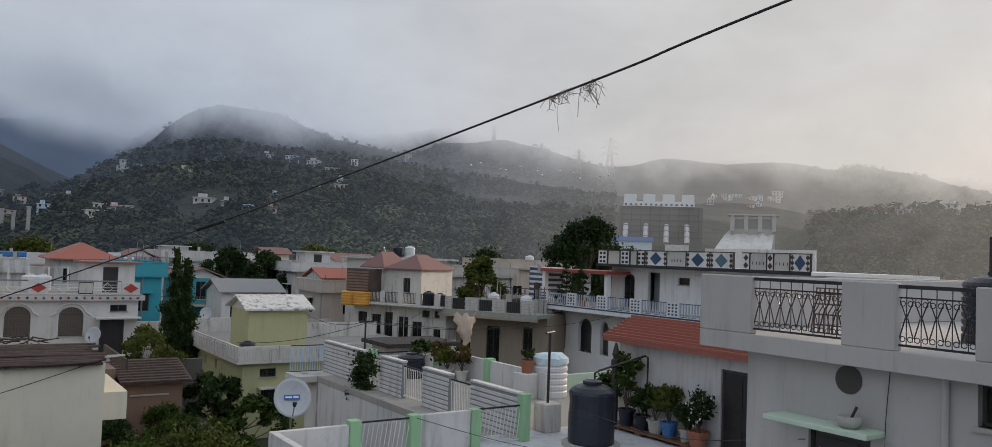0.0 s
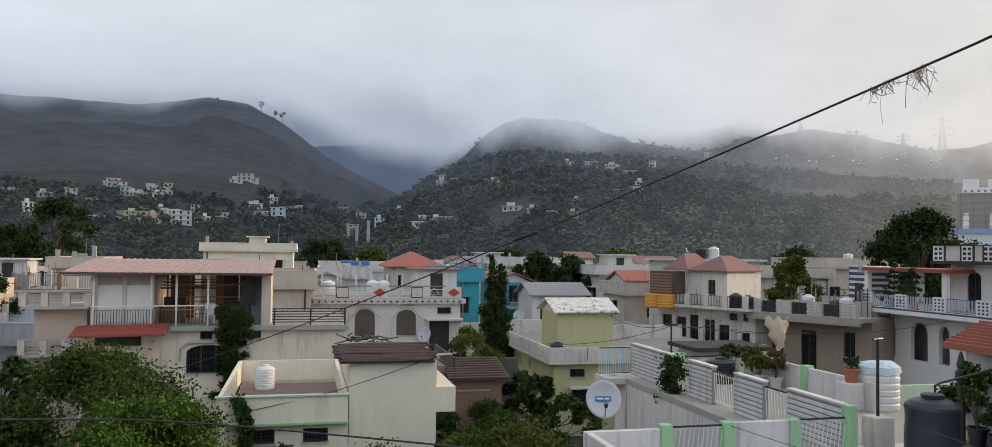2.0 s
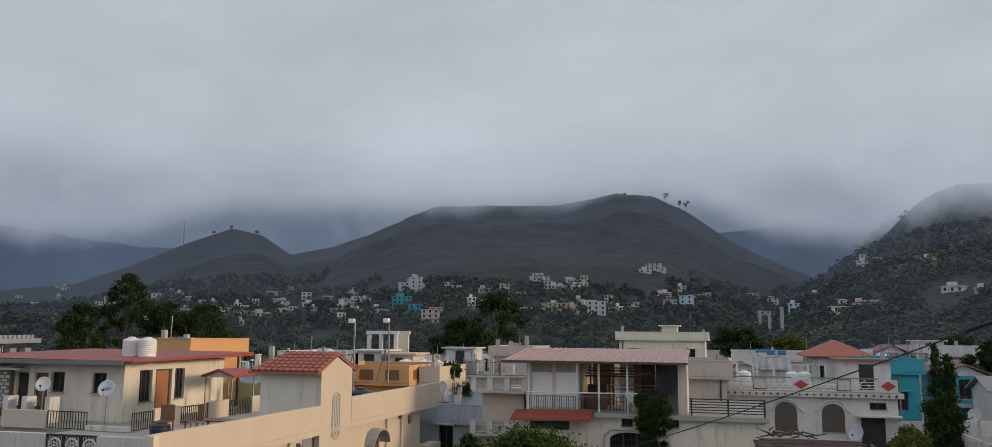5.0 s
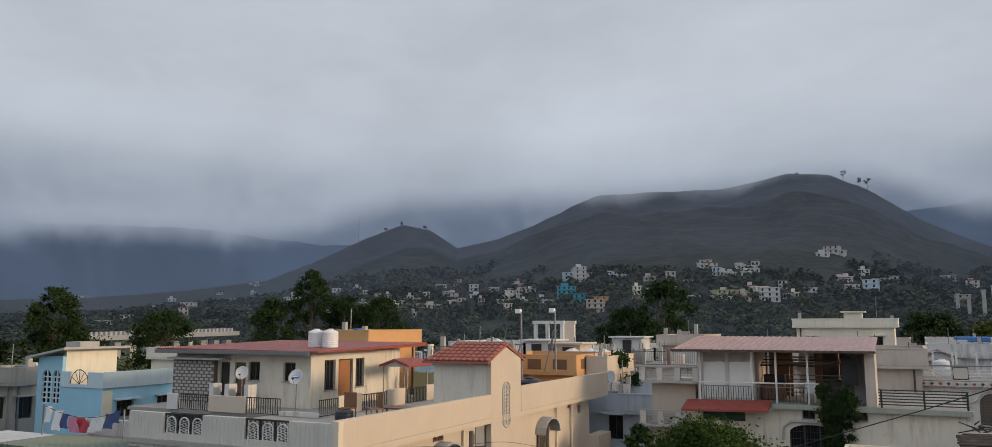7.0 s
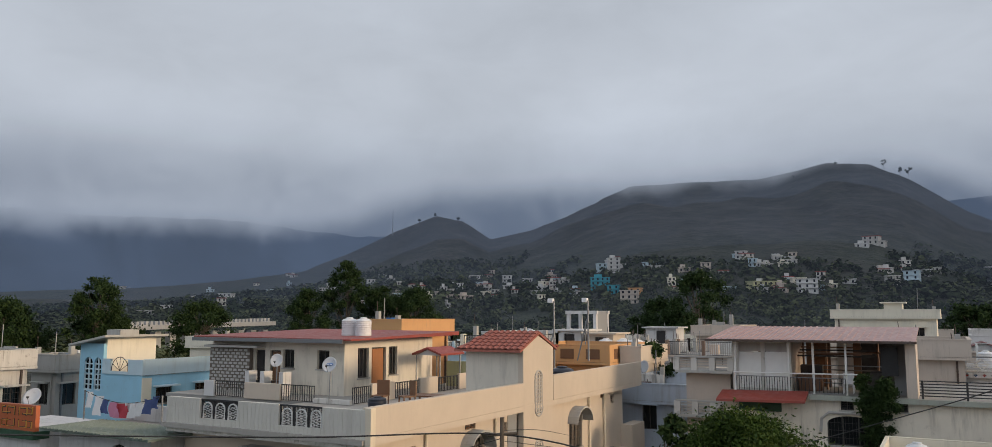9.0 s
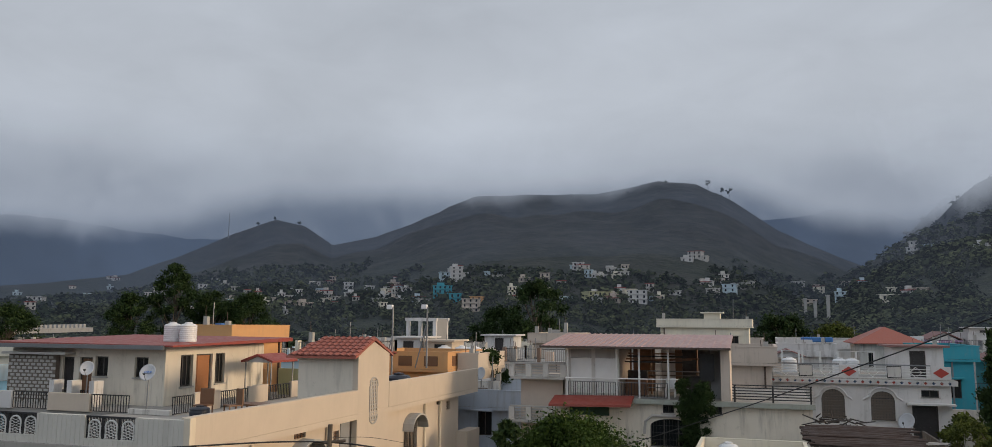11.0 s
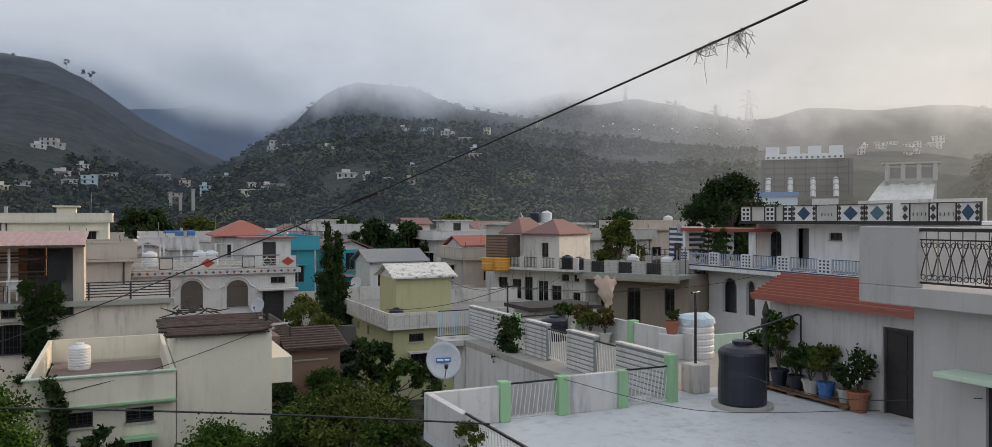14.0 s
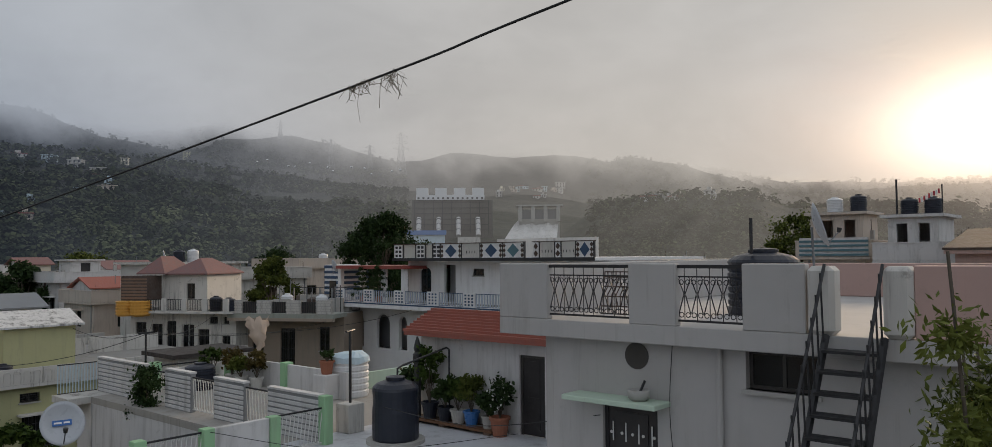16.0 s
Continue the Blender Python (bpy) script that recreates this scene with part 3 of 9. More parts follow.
# added deck over the hills, glowing sky-coloured, blocks their sun; open towards the sun
def shading_deck():
    m = bpy.data.materials.new("shading_deck")
    m.use_nodes = True
    k = Nodes(m.node_tree)
    k.n.clear()
    p = place(k)
    way = k.vec("NORMALIZE", k.vec("SUBTRACT", p, (0.0, 0.0, EYE)))
    x, y, z = k.apart(p)
    frayed = k.math("ADD", y, k.math("MULTIPLY", k.math("SUBTRACT", k.noise(p, 0.006, 4), 0.5), 160.0))
    alpha = k.math("MULTIPLY", k.ramp(frayed, 255.0, 420.0), 0.93)
    em = k.put("ShaderNodeEmission")
    k.join(cloud_colour(k, way), em.inputs[0])
    tr = k.put("ShaderNodeBsdfTransparent")
    mx = k.put("ShaderNodeMixShader")
    k.join(alpha, mx.inputs[0]), k.join(tr.outputs[0], mx.inputs[1]), k.join(em.outputs[0], mx.inputs[2])
    k.join(mx.outputs[0], k.put("ShaderNodeOutputMaterial").inputs[0])
    bm = B()
    v = [bm.verts.new(q) for q in ((-3000, 240, 300), (3000, 240, 300), (3000, 3600, 300), (-3000, 3600, 300))]
    bm.faces.new(v)
    me = bpy.data.meshes.new("backdrop_shading_deck")
    bm.to_mesh(me)
    bm.free()
    me.materials.append(m)
    return tagged(new("backdrop_shading_deck", me), "added sky-coloured cloud layer that shades the hills", "cloud", kind="structure")


shading_deck()
# ---- near houses ----
def tank(at, r, h, mat, label, name="water_tank", rings=7, turn=0.0):
    """A moulded plastic roof tank: ribbed body, domed shoulder and screw lid."""
    t = thing(name, at, label, "water tank", "roof water tanks")
    prof = [(r * 0.97, 0), (r, 0.03 * h)]
    for i in range(rings):
        z0 = 0.06 * h + i * 0.72 * h / rings
        s = 0.72 * h / rings
        prof += [(r, z0), (r, z0 + s * 0.55), (r * 0.965, z0 + s * 0.7), (r * 0.965, z0 + s * 0.85)]
    prof += [(r, 0.8 * h), (r * 0.97, 0.84 * h), (r * 0.8, 0.90 * h), (r * 0.45, 0.945 * h), (r * 0.40, 0.95 * h)]
    part("body", lathe(B(), at, prof, 28), mat, t, smooth=False)
    part("lid", lathe(B(), (at[0], at[1], at[2] + 0.945 * h), [(r * 0.40, 0), (r * 0.42, 0.01), (r * 0.42, 0.05 * h), (r * 0.36, 0.06 * h), (r * 0.1, 0.075 * h)], 20), mat, t)
    return t


def dish(at, r, face, label, mast=0.8, sign=""):
    """An offset satellite dish on a mast, facing the direction face (degrees of turn, degrees up)."""
    t = thing("satellite_dish", (at[0], at[1], at[2]), label, "satellite dish", "satellite dishes")
    q = Euler((radians(90 - face[1]), 0, radians(face[0]))).to_matrix().to_4x4()
    c = Vector((at[0], at[1], at[2] + mast))
    m = Matrix.Translation(c) @ q
    bm, rings = B(), []
    for th in (0.0, 0.012):
        for i in range(7):
            rr = r * i / 6
            z = -0.32 * (rr * rr) / r - th * (1 if th else 0)
            if i == 0:
                rings.append([bm.verts.new(m @ Vector((0, 0, z + 0.32 * r * 0 + 0.0)))])
            else:
                rings.append([bm.verts.new(m @ Vector((rr * math.cos(a * math.pi / 14), 1.08 * rr * math.sin(a * math.pi / 14), -z * 1.0 if False else 0.28 * rr * rr / r - th))) for a in range(28)])
    for base in (0, 7):
        for j in range(28):
            bm.faces.new((rings[base][0], rings[base + 1][j], rings[base + 1][(j + 1) % 28]))
        for i in range(1, 6):
            a, b = rings[base + i], rings[base + i + 1]
            for j in range(28):
                bm.faces.new((a[j], a[(j + 1) % 28], b[(j + 1) % 28], b[j]))
    a, b = rings[6], rings[13]
    for j in range(28):
        bm.faces.new((a[j], a[(j + 1) % 28], b[(j + 1) % 28], b[j]))
    part("reflector", bm, "dish_grey", t, smooth=True)
    part("mast", rod(B(), at, c - Vector(m.to_3x3() @ Vector((0, 0, 0.06))), 0.025), "iron_grey", t)
    arm = rod(B(), m @ Vector((0, -r, 0.2 * r)), m @ Vector((0, -r * 0.55, r * 0.95)), 0.012)
    part("feed_arm", arm, "iron_grey", t)
    part("receiver", rod(B(), m @ Vector((0, -r * 0.6, r * 0.88)), m @ Vector((0, -r * 0.42, r * 1.0)), 0.035, 0.05, 10), "iron_dark", t)
    if sign:
        w, h = r * 0.85, r * 0.27
        bm = B()
        box(bm, -w / 2, -h / 2, 0.0, w / 2, h / 2, 0.012)
        bmesh.ops.transform(bm, matrix=m @ Matrix.Translation((0, 0.02, 0.035)), verts=bm.verts)
        plate = part("label_plate", bm, "sign_blue", t)
        bm = B()
        box(bm, -w * 0.42, -h * 0.16, 0, -w * 0.02, h * 0.16, 0.006), box(bm, w * 0.08, -h * 0.16, 0, w * 0.4, h * 0.16, 0.006)
        bmesh.ops.transform(bm, matrix=m @ Matrix.Translation((0, 0.02, 0.048)), verts=bm.verts)
        part("lettering", bm, "white_paint", plate)
    return t


def bar_rail(parent, axis, c, u0, u1, z0, z1, mat, gap=0.13, r=0.012, top="iron_dark", joined=False, name="railing"):
    """An upright-bar railing: top and bottom rail with single bars."""
    frame_ = part(name, slab(B(), axis, c - 0.02, 0.04, u0, u1, z1 - 0.035, z1), top, parent)
    part("bottom_rail", slab(B(), axis, c - 0.015, 0.03, u0, u1, z0, z0 + 0.025), top, frame_)
    n = max(2, int((u1 - u0) / gap))
    if joined:
        bm = B()
        for i in range(n + 1):
            u = u0 + r + (u1 - u0 - 2 * r) * i / n
            slab(bm, axis, c - r, 2 * r, u - r, u + r, z0 + 0.025, z1 - 0.035)
        part("infill", bm, mat, frame_, kind="stuff")
        return frame_
    first = None
    for i in range(n + 1):
        u = u0 + r + (u1 - u0 - 2 * r) * i / n
        if first is None:
            first = part("bar", slab(B(), axis, c - r, 2 * r, u - r, u + r, z0 + 0.025, z1 - 0.035), mat, frame_)
        else:
            twin(first, (u - u0 - r, 0, 0) if axis == "x" else (0, u - u0 - r, 0))
    return frame_


# own house: the upper roof on which the camera stands, and the lower roof's weathered parapet
own = thing("own_house", (-1, 2, BASE), "weathered white house under the viewpoint", "house")
part("wall", box(B(), -12, -7, BASE, 3.3, 8.3, 5.2), "white_old", own)
part("roof", box(B(), -12, -7, 5.2, 3.3, 8.3, 5.4), "roof_concrete", own)
part("stair_block", box(B(), -2.6, -5, 5.402, 3.2, 1.1, 7.05), "white_old", own)
ASKEW = pose(1.33, 8.22, 0, 0, 0, 9.3)      # the parapet's corner and lie


def askew_part(name, bm, mat, parent, label=""):
    bmesh.ops.transform(bm, matrix=ASKEW, verts=bm.verts)
    return part(name, bm, mat, parent, label)


for x0, x1 in ((-13.0, -4.39), (-3.83, 0.0)):
    pp = askew_part("parapet", box(B(), x0, -0.22, 5.402, x1, -0.02, 6.24, 0.012), "white_mould", own)
    askew_part("coping", box(B(), x0, -0.25, 6.241, x1, 0.01, 6.3, 0.012), "white_mould", pp)
askew_part("parapet", box(B(), -0.2, -6.8, 5.402, 0.0, -0.252, 6.28, 0.012), "white_mould", own)
for x in (-4.02, -3.69):
    askew_part("gate_post", box(B(), x - 0.06, -0.36, 5.402, x + 0.06, -0.24, 6.26, 0.01), "white_mould", own)
for x, z in ((-4.95, 6.3), (-3.2, 6.34)):
    bm = box(B(), x - 0.2, -0.75, 5.402, x + 0.2, -0.4, z - 0.16)
    c = bm.verts.new((x, -0.57, z))
    q = [bm.verts.new((x + a * 0.25, -0.57 + b * 0.22, z - 0.159)) for a, b in ((-1, -1), (1, -1), (1, 1), (-1, 1))]
    for i in range(4):
        bm.faces.new((q[i], q[(i + 1) % 4], c))
    bm.faces.new(q[::-1])
    askew_part("capped_pier", bm, "white_mould", own, "white capped roof pier with dark stains")

# white house: slab roof with scroll rails, steel stair
wh = thing("white_house", (16, 2, BASE), "white two-storey house with iron roof railings and green door canopy", "house")
AX, PX = 11.0, 10.7
bm = wall(B(), "y", AX, 0.23, -6, 8.42, BASE, 7.28, [(6.33, 7.3, 4.3, 6.3), (3.94, 4.93, 6.72, 7.25)])
part("wall", bm, "white_grey", wh)
part("wall", wall(B(), "x", 8.42, -0.23, AX + 0.232, 20, BASE, 7.28), "white_grey", wh)
part("wall", wall(B(), "x", -6, 0.23, AX + 0.232, 20, BASE, 7.28), "white_grey", wh)
part("wall", wall(B(), "y", 20.23, -0.23, -6, 8.42, BASE, 7.28), "white_grey", wh)
part("roof", box(B(), PX, -6.3, 7.281, 20.5, 9.18, 7.56, 0.01), "white_grey", wh)
for u0, u1 in ((8.16, 9.18), (5.84, 6.63), (3.98, 4.84)):
    part("parapet", box(B(), PX, u0, 7.561, PX + 0.16, u1, 8.47, 0.015), "white_grey", wh)
part("parapet", box(B(), PX, -6.3, 7.561, PX + 0.16, 2.7, 8.45, 0.015), "pink_wall", wh)
for u in (3.63, 2.72):
    part("pillar", box(B(), PX - 0.07, u - 0.02, 7.561, PX + 0.27, u + 0.32, 8.44, 0.06), "white_old", wh)
part("parapet", box(B(), PX + 0.162, 9.0, 7.561, 20.3, 9.18, 8.45, 0.015), "white_grey", wh)
part("parapet", box(B(), 20.3, -6.3, 7.561, 20.48, 9.18, 8.35, 0.015), "pink_wall", wh)
for u0, u1 in ((6.64, 8.15), (4.85, 5.83)):
    rail = part("top_rail", slab(B(), "y", PX + 0.05, 0.05, u0, u1, 8.40, 8.45), "iron_dark", wh, "black wrought-iron railing with scrolls")
    part("bottom_rail", slab(B(), "y", PX + 0.06, 0.03, u0, u1, 7.63, 7.66), "iron_dark", rail)
    part("middle_rail", slab(B(), "y", PX + 0.065, 0.02, u0, u1, 8.27, 8.29), "iron_dark", rail)
    n = int((u1 - u0) / 0.17)
    s = (u1 - u0) / n
    for i in range(n):
        c = u0 + s * (i + 0.5)
        bm = B()
        for sg in (-1, 1):
            pts = [(c + sg * s * 0.40, 7.70), (c + sg * s * 0.45, 7.76), (c + sg * s * 0.36, 7.82), (c + sg * s * 0.10, 8.0), (c + sg * s * 0.08, 8.05), (c + sg * s * 0.34, 8.18), (c + sg * s * 0.45, 8.24), (c + sg * s * 0.36, 8.27)]
            tube(bm, [(PX + 0.075, y, z) for y, z in pts], 0.009, 5)
            for zc in (7.73, 8.2):
                tube(bm, [(PX + 0.075, c + sg * (s * 0.26 + 0.035 * math.cos(th)), zc + 0.035 * math.sin(th)) for th in [q * 0.6 for q in range(11)]], 0.007, 5)
        rod(bm, (PX + 0.075, c, 7.65), (PX + 0.075, c, 8.41), 0.007, n=5)
        part("scroll", bm, "iron_dark", rail)
# folded iron grille standing on the roof behind the railing
gr = thing("iron_grille", (12.2, 7.7, 7.56), "rusty iron window grille leaning on the roof", "grille")
gf = part("grille_frame", tube(B(), [(12.2, 7.3, 7.57), (12.2, 8.1, 7.57), (12.35, 8.1, 8.3), (12.35, 7.3, 8.3), (12.2, 7.3, 7.57)], 0.015, 5), "tin_brown", gr)
for i in range(9):
    y = 7.36 + 0.085 * i
    part("grille_bar", tube(B(), [(12.2, y, 7.57), (12.25, y + 0.03, 7.9), (12.3, y - 0.03, 8.05), (12.35, y, 8.3)], 0.011, 5), "tin_brown", gf)
for i in range(4):
    part("grille_band", rod(B(), (12.22 + 0.035 * i, 7.3, 7.7 + 0.17 * i), (12.22 + 0.035 * i, 8.1, 7.7 + 0.17 * i), 0.012, n=5), "tin_brown", gf)
# door, canopy, vent, window
dr = door(wh, "y", AX, -1, 6.33, 7.3, 4.3, 6.3, "door_black", 0.06, "iron_dark")
for i in range(4):
    for j in range(3):
        part("strip", box(B(), AX + 0.055, 6.45 + 0.23 * i, 4.45 + 0.62 * j, AX + 0.062, 6.47 + 0.23 * i, 4.75 + 0.62 * j), "iron_white", dr)
for i in range(5):
    for j in range(3):
        part("stud", rod(B(), (AX + 0.05, 6.42 + 0.19 * i, 4.72 + 0.55 * j), (AX + 0.06, 6.42 + 0.19 * i, 4.72 + 0.55 * j), 0.025, n=10), "iron_white", dr)
bm = box(B(), AX - 0.5, 6.1, 6.34, AX, 7.75, 6.42, 0.012)
part("canopy", bm, "pale_green", wh, "pale green concrete canopy over the door")
bm = lathe(B(), (0, 0, 0), [(0.205, -0.01), (0.205, 0.012), (0.175, 0.014), (0.02, 0.0141)], 28)
bmesh.ops.transform(bm, matrix=pose(AX - 0.003, 6.67, 7.05, 0, -90, 0), verts=bm.verts)
part("round_vent", bm, "frame_dark", wh, "dark round ventilator opening")
window(wh, "y", AX, -1, 3.94, 4.93, 6.72, 7.25, bars=2, grille=False)
part("drain_pipe", rod(B(), (AX - 0.05, 5.3, 4.3), (AX - 0.05, 5.3, 7.27), 0.045, n=10), "white_grey", wh)
bowl = thing("stone_bowl", (AX - 0.25, 6.5, 6.42), "grey stone mortar with a black pestle on the canopy", "bowl")
part("bowl", lathe(B(), (AX - 0.25, 6.5, 6.42), [(0.11, 0), (0.16, 0.05), (0.17, 0.15), (0.15, 0.17), (0.12, 0.1), (0.02, 0.08)], 14), "concrete_pale", bowl, smooth=True)
part("pestle", rod(B(), (AX - 0.25, 6.5, 6.5), (AX - 0.2, 6.42, 6.72), 0.02), "paint_black", bowl)
# steel stair
st = thing("steel_stair", (10.0, 3.4, 4.3), "dark steel stair with railings up to the roof", "staircase")
Y0, Y1 = 3.03, 3.72
top, foot = Vector((10.66, 0, 7.56)), Vector((8.55, 0, 4.35))
for y in (Y0, Y1):
    bm = B()
    rod(bm, (foot.x, y, foot.z), (top.x, y, top.z), 0.05, n=6)
    part("stringer", bm, "iron_dark", st)
    h = rod(B(), (foot.x, y, foot.z + 0.95), (top.x, y, top.z + 0.9), 0.022)
    hr = part("handrail", h, "iron_dark", st)
    for i in range(12):
        f = (i + 0.5) / 12
        p = foot.lerp(top, f)
        part("baluster", rod(B(), (p.x, y, p.z), (p.x - 0.08, y, p.z + 0.93), 0.013, n=6), "iron_dark", hr)
for i in range(13):
    p = foot.lerp(top, (i + 0.6) / 13.4)
    part("tread", box(B(), p.x - 0.13, Y0 + 0.02, p.z, p.x + 0.13, Y1 - 0.02, p.z + 0.035), "iron_dark", st)
wt = tank((13.7, 5.75, 7.56), 0.6, 1.12, "tank_black", "black ribbed plastic water tank on the white roof")
part("stub_pole", rod(B(), (13.2, 5.75, 8.6), (13.2, 5.75, 9.2), 0.03), "iron_dark", wh)
for ob in (wh, gr, bowl, st, wt):
    nudge(ob, 0, 0.21, -0.02)

# terrace house: grey painted terrace, green-capped balustrade, striped parapet
TZ = 4.3
def curl_rail(parent, axis, c, u0, u1, z0, z1, mat, gap=0.13, r=0.011, lean=0.1):
    """A railing of leaning bars, each bent into a loop at its head and foot."""
    P = lambda u, z: (u, c, z) if axis == "x" else (c, u, z)
    top_ = part("railing", slab(B(), axis, c - 0.02, 0.04, u0, u1, z1 - 0.035, z1), "iron_dark", parent)
    part("bottom_rail", slab(B(), axis, c - 0.015, 0.03, u0, u1, z0, z0 + 0.025), mat, top_)
    n = max(2, int((u1 - u0) / gap))
    h = z1 - z0 - 0.06
    first = None
    for i in range(n):
        u = u0 + (u1 - u0) * (i + 0.3) / n
        if first is None:
            q = [(-0.03, 0.06), (-0.055, 0.02), (-0.02, 0.0), (0.012, 0.05), (0.02, 0.2), (lean * 0.5, 0.5), (lean - 0.02, 0.8), (lean - 0.012, 0.95), (lean + 0.02, 1.0), (lean + 0.055, 0.98), (lean + 0.03, 0.92)]
            first = part("bar", tube(B(), [P(u + a, z0 + 0.025 + h * b) for a, b in q], r, 5), mat, top_)
            o = u
        else:
            twin(first, (u - o, 0, 0) if axis == "x" else (0, u - o, 0))
    return top_


te = thing("terrace_house", (11, 12, BASE), "white house with a grey painted roof terrace and green-capped balustrade", "house")
part("wall", box(B(), 5.8, 4, BASE, 10.99, 15.4, 4.1), "white_wall", te)
part("wall", box(B(), 11.0, 8.43, BASE, 15.6, 26.2, 4.1), "white_wall", te)
part("wall", box(B(), 15.602, 8.43, BASE, 20.2, 20.6, 4.1), "white_wall", te)
part("floor", box(B(), 5.6, 3.8, 4.101, 10.99, 15.6, TZ), "terrace_floor", te)
part("floor", box(B(), 10.992, 8.44, 4.101, 20.4, 16.3, TZ), "terrace_floor", te)
part("floor", box(B(), 10.992, 16.302, 4.101, 15.75, 26.3, TZ), "roof_worn", te)
part("floor", box(B(), 15.752, 16.302, 4.101, 20.4, 20.7, TZ), "roof_worn", te)
for x, h in ((7.35, 0.85), (8.75, 0.85), (10.3, 0.85), (11.7, 1.1)):
    part("post", box(B(), x - 0.12, 15.38, TZ, x + 0.12, 15.62, TZ + h, 0.01), "green_trim", te)
part("panel_wall", box(B(), 5.6, 15.44, TZ, 7.228, 15.58, TZ + 0.76, 0.01), "white_wall", te)
part("panel_wall", box(B(), 8.872, 15.44, TZ, 10.178, 15.58, TZ + 0.83, 0.01), "white_wall", te)
curl_rail(te, "x", 15.5, 7.472, 8.628, TZ + 0.04, TZ + 0.8, "iron_white", 0.1)
curl_rail(te, "x", 15.5, 10.422, 11.578, TZ + 0.04, TZ + 0.85, "iron_white", 0.1)
part("panel_wall", box(B(), 5.6, 13.6, TZ, 5.75, 15.438, TZ + 0.76, 0.01), "white_wall", te)
curl_rail(te, "y", 5.68, 11.0, 13.598, TZ + 0.04, TZ + 0.78, "iron_white", 0.12)
part("panel_wall", box(B(), 5.6, 6.0, TZ, 5.75, 10.998, TZ + 0.72, 0.01), "white_wall", te)
# striped parapet along the far terrace
SX = 11.62
spans = [(15.63, 17.7), (18.75, 20.2), (21.4, 22.85), (24.1, 27.3)]
for u0, u1 in spans:
    pw = part("striped_panel", box(B(), SX, u0, TZ - 0.1, SX + 0.14, u1, TZ + 1.06), "grey_wall", te)
    for i in range(8):
        z = TZ + 0.02 + 0.125 * i
        part("stripe", box(B(), SX - 0.018, u0 + 0.02, z, SX - 0.001, u1 - 0.02, z + 0.088, 0.006), "white_wall", pw)
    part("coping", box(B(), SX - 0.03, u0, TZ + 1.061, SX + 0.17, u1, TZ + 1.11), "white_wall", pw)
for (a, u0), (u1, b) in zip(spans, spans[1:]):
    curl_rail(te, "y", SX + 0.06, u0, u1, TZ + 0.08, TZ + 0.98, "iron_white", 0.12)
part("beam", box(B(), SX - 0.15, 15.7, TZ - 0.35, SX + 0.3, 27.3, TZ - 0.102), "white_wall", te)
bar_rail(te, "x", 27.35, 10.4, 11.6, TZ + 0.02, TZ + 0.95, "pale_blue_wall", 0.09)
part("corner_slab", box(B(), 10.3, 26.31, 4.101, 11.8, 27.5, TZ), "white_old", te)
part("corner_pier", box(B(), 11.0, 26.32, BASE, 11.7, 27.3, 4.1), "white_wall", te)
# far edge of the terrace
part("far_wall", box(B(), 15.5, 19.5, TZ, 15.62, 25.6, TZ + 0.82, 0.01), "white_wall", te)
part("far_wall", box(B(), 13.3, 26.0, TZ, 15.2, 26.12, TZ + 0.62, 0.01), "white_old", te)
part("far_rail", box(B(), 11.8, 26.04, TZ + 0.72, 15.2, 26.08, TZ + 0.77), "iron_dark", te)
for x, y in ((15.5, 25.85), (12.9, 26.05), (15.56, 22.6)):
    part("post", box(B(), x - 0.16, y - 0.14, TZ, x + 0.16, y + 0.14, TZ + 0.88, 0.01), "green_trim", te)
part("low_wall", box(B(), 15.64, 20.5, TZ, 20.2, 20.62, TZ + 0.55, 0.01), "pale_green", te)
# tiled room on the terrace
BX = 15.22
bm = wall(B(), "y", BX, 0.2, 8.44, 16.0, TZ, 6.5, [(11.86, 12.62, TZ, 6.2)])
part("room_wall", bm, "white_wall", te)
part("room_wall", box(B(), BX + 0.202, 15.8, TZ, 20.1, 16.0, 6.5), "white_wall", te)
door(te, "y", BX, -1, 11.86, 12.62, TZ, 6.2, "door_black", 0.05)
EX, RX, RY = BX - 0.4, 16.0, 16.25
rf = None
for xa, za, xb, zb in ((EX, 6.5, RX, 7.04), (19.6, 6.4, RX + 0.002, 7.04)):
    bm = B()
    v = [bm.verts.new(p) for p in ((xa, 8.6, za), (xa, RY, za), (xb, RY, zb), (xb, 8.6, zb), (xa, 8.6, za + 0.1), (xa, RY, za + 0.1), (xb, RY, zb + 0.1), (xb, 8.6, zb + 0.1))]
    for q in ((0, 1, 2, 3), (7, 6, 5, 4), (0, 4, 5, 1), (1, 5, 6, 2), (2, 6, 7, 3), (3, 7, 4, 0)):
        bm.faces.new([v[i] for i in q])
    o = part("tiled_roof", bm, "tile_red", te, "red ribbed tile roof")
    rf = rf or o
for i in range(9):
    d, e = (RX - EX) / 9, 0.54 / 9
    x0, z0 = EX - 0.02 + d * i, 6.6 + e * i
    bm = B()
    w = [bm.verts.new(p) for p in ((x0, 8.6, z0), (x0, RY + 0.02, z0), (x0, RY + 0.02, z0 + 0.065), (x0, 8.6, z0 + 0.065), (x0 + d, 8.6, z0 + e), (x0 + d, RY + 0.02, z0 + e))]
    for q in ((0, 1, 2, 3), (3, 2, 5, 4), (0, 3, 4), (1, 5, 2), (0, 4, 5, 1)):
        bm.faces.new([w[j] for j in q])
    part("tile_course", bm, "tile_red", rf)
part("gable_end", box(B(), BX + 0.21, 15.85, 6.501, 19.0, 15.95, 6.75), "white_wall", te)
tank((12.85, 14.4, TZ + 0.08), 0.54, 1.42, "tank_black", "navy-black plastic water tank on a low round plinth", rings=1)
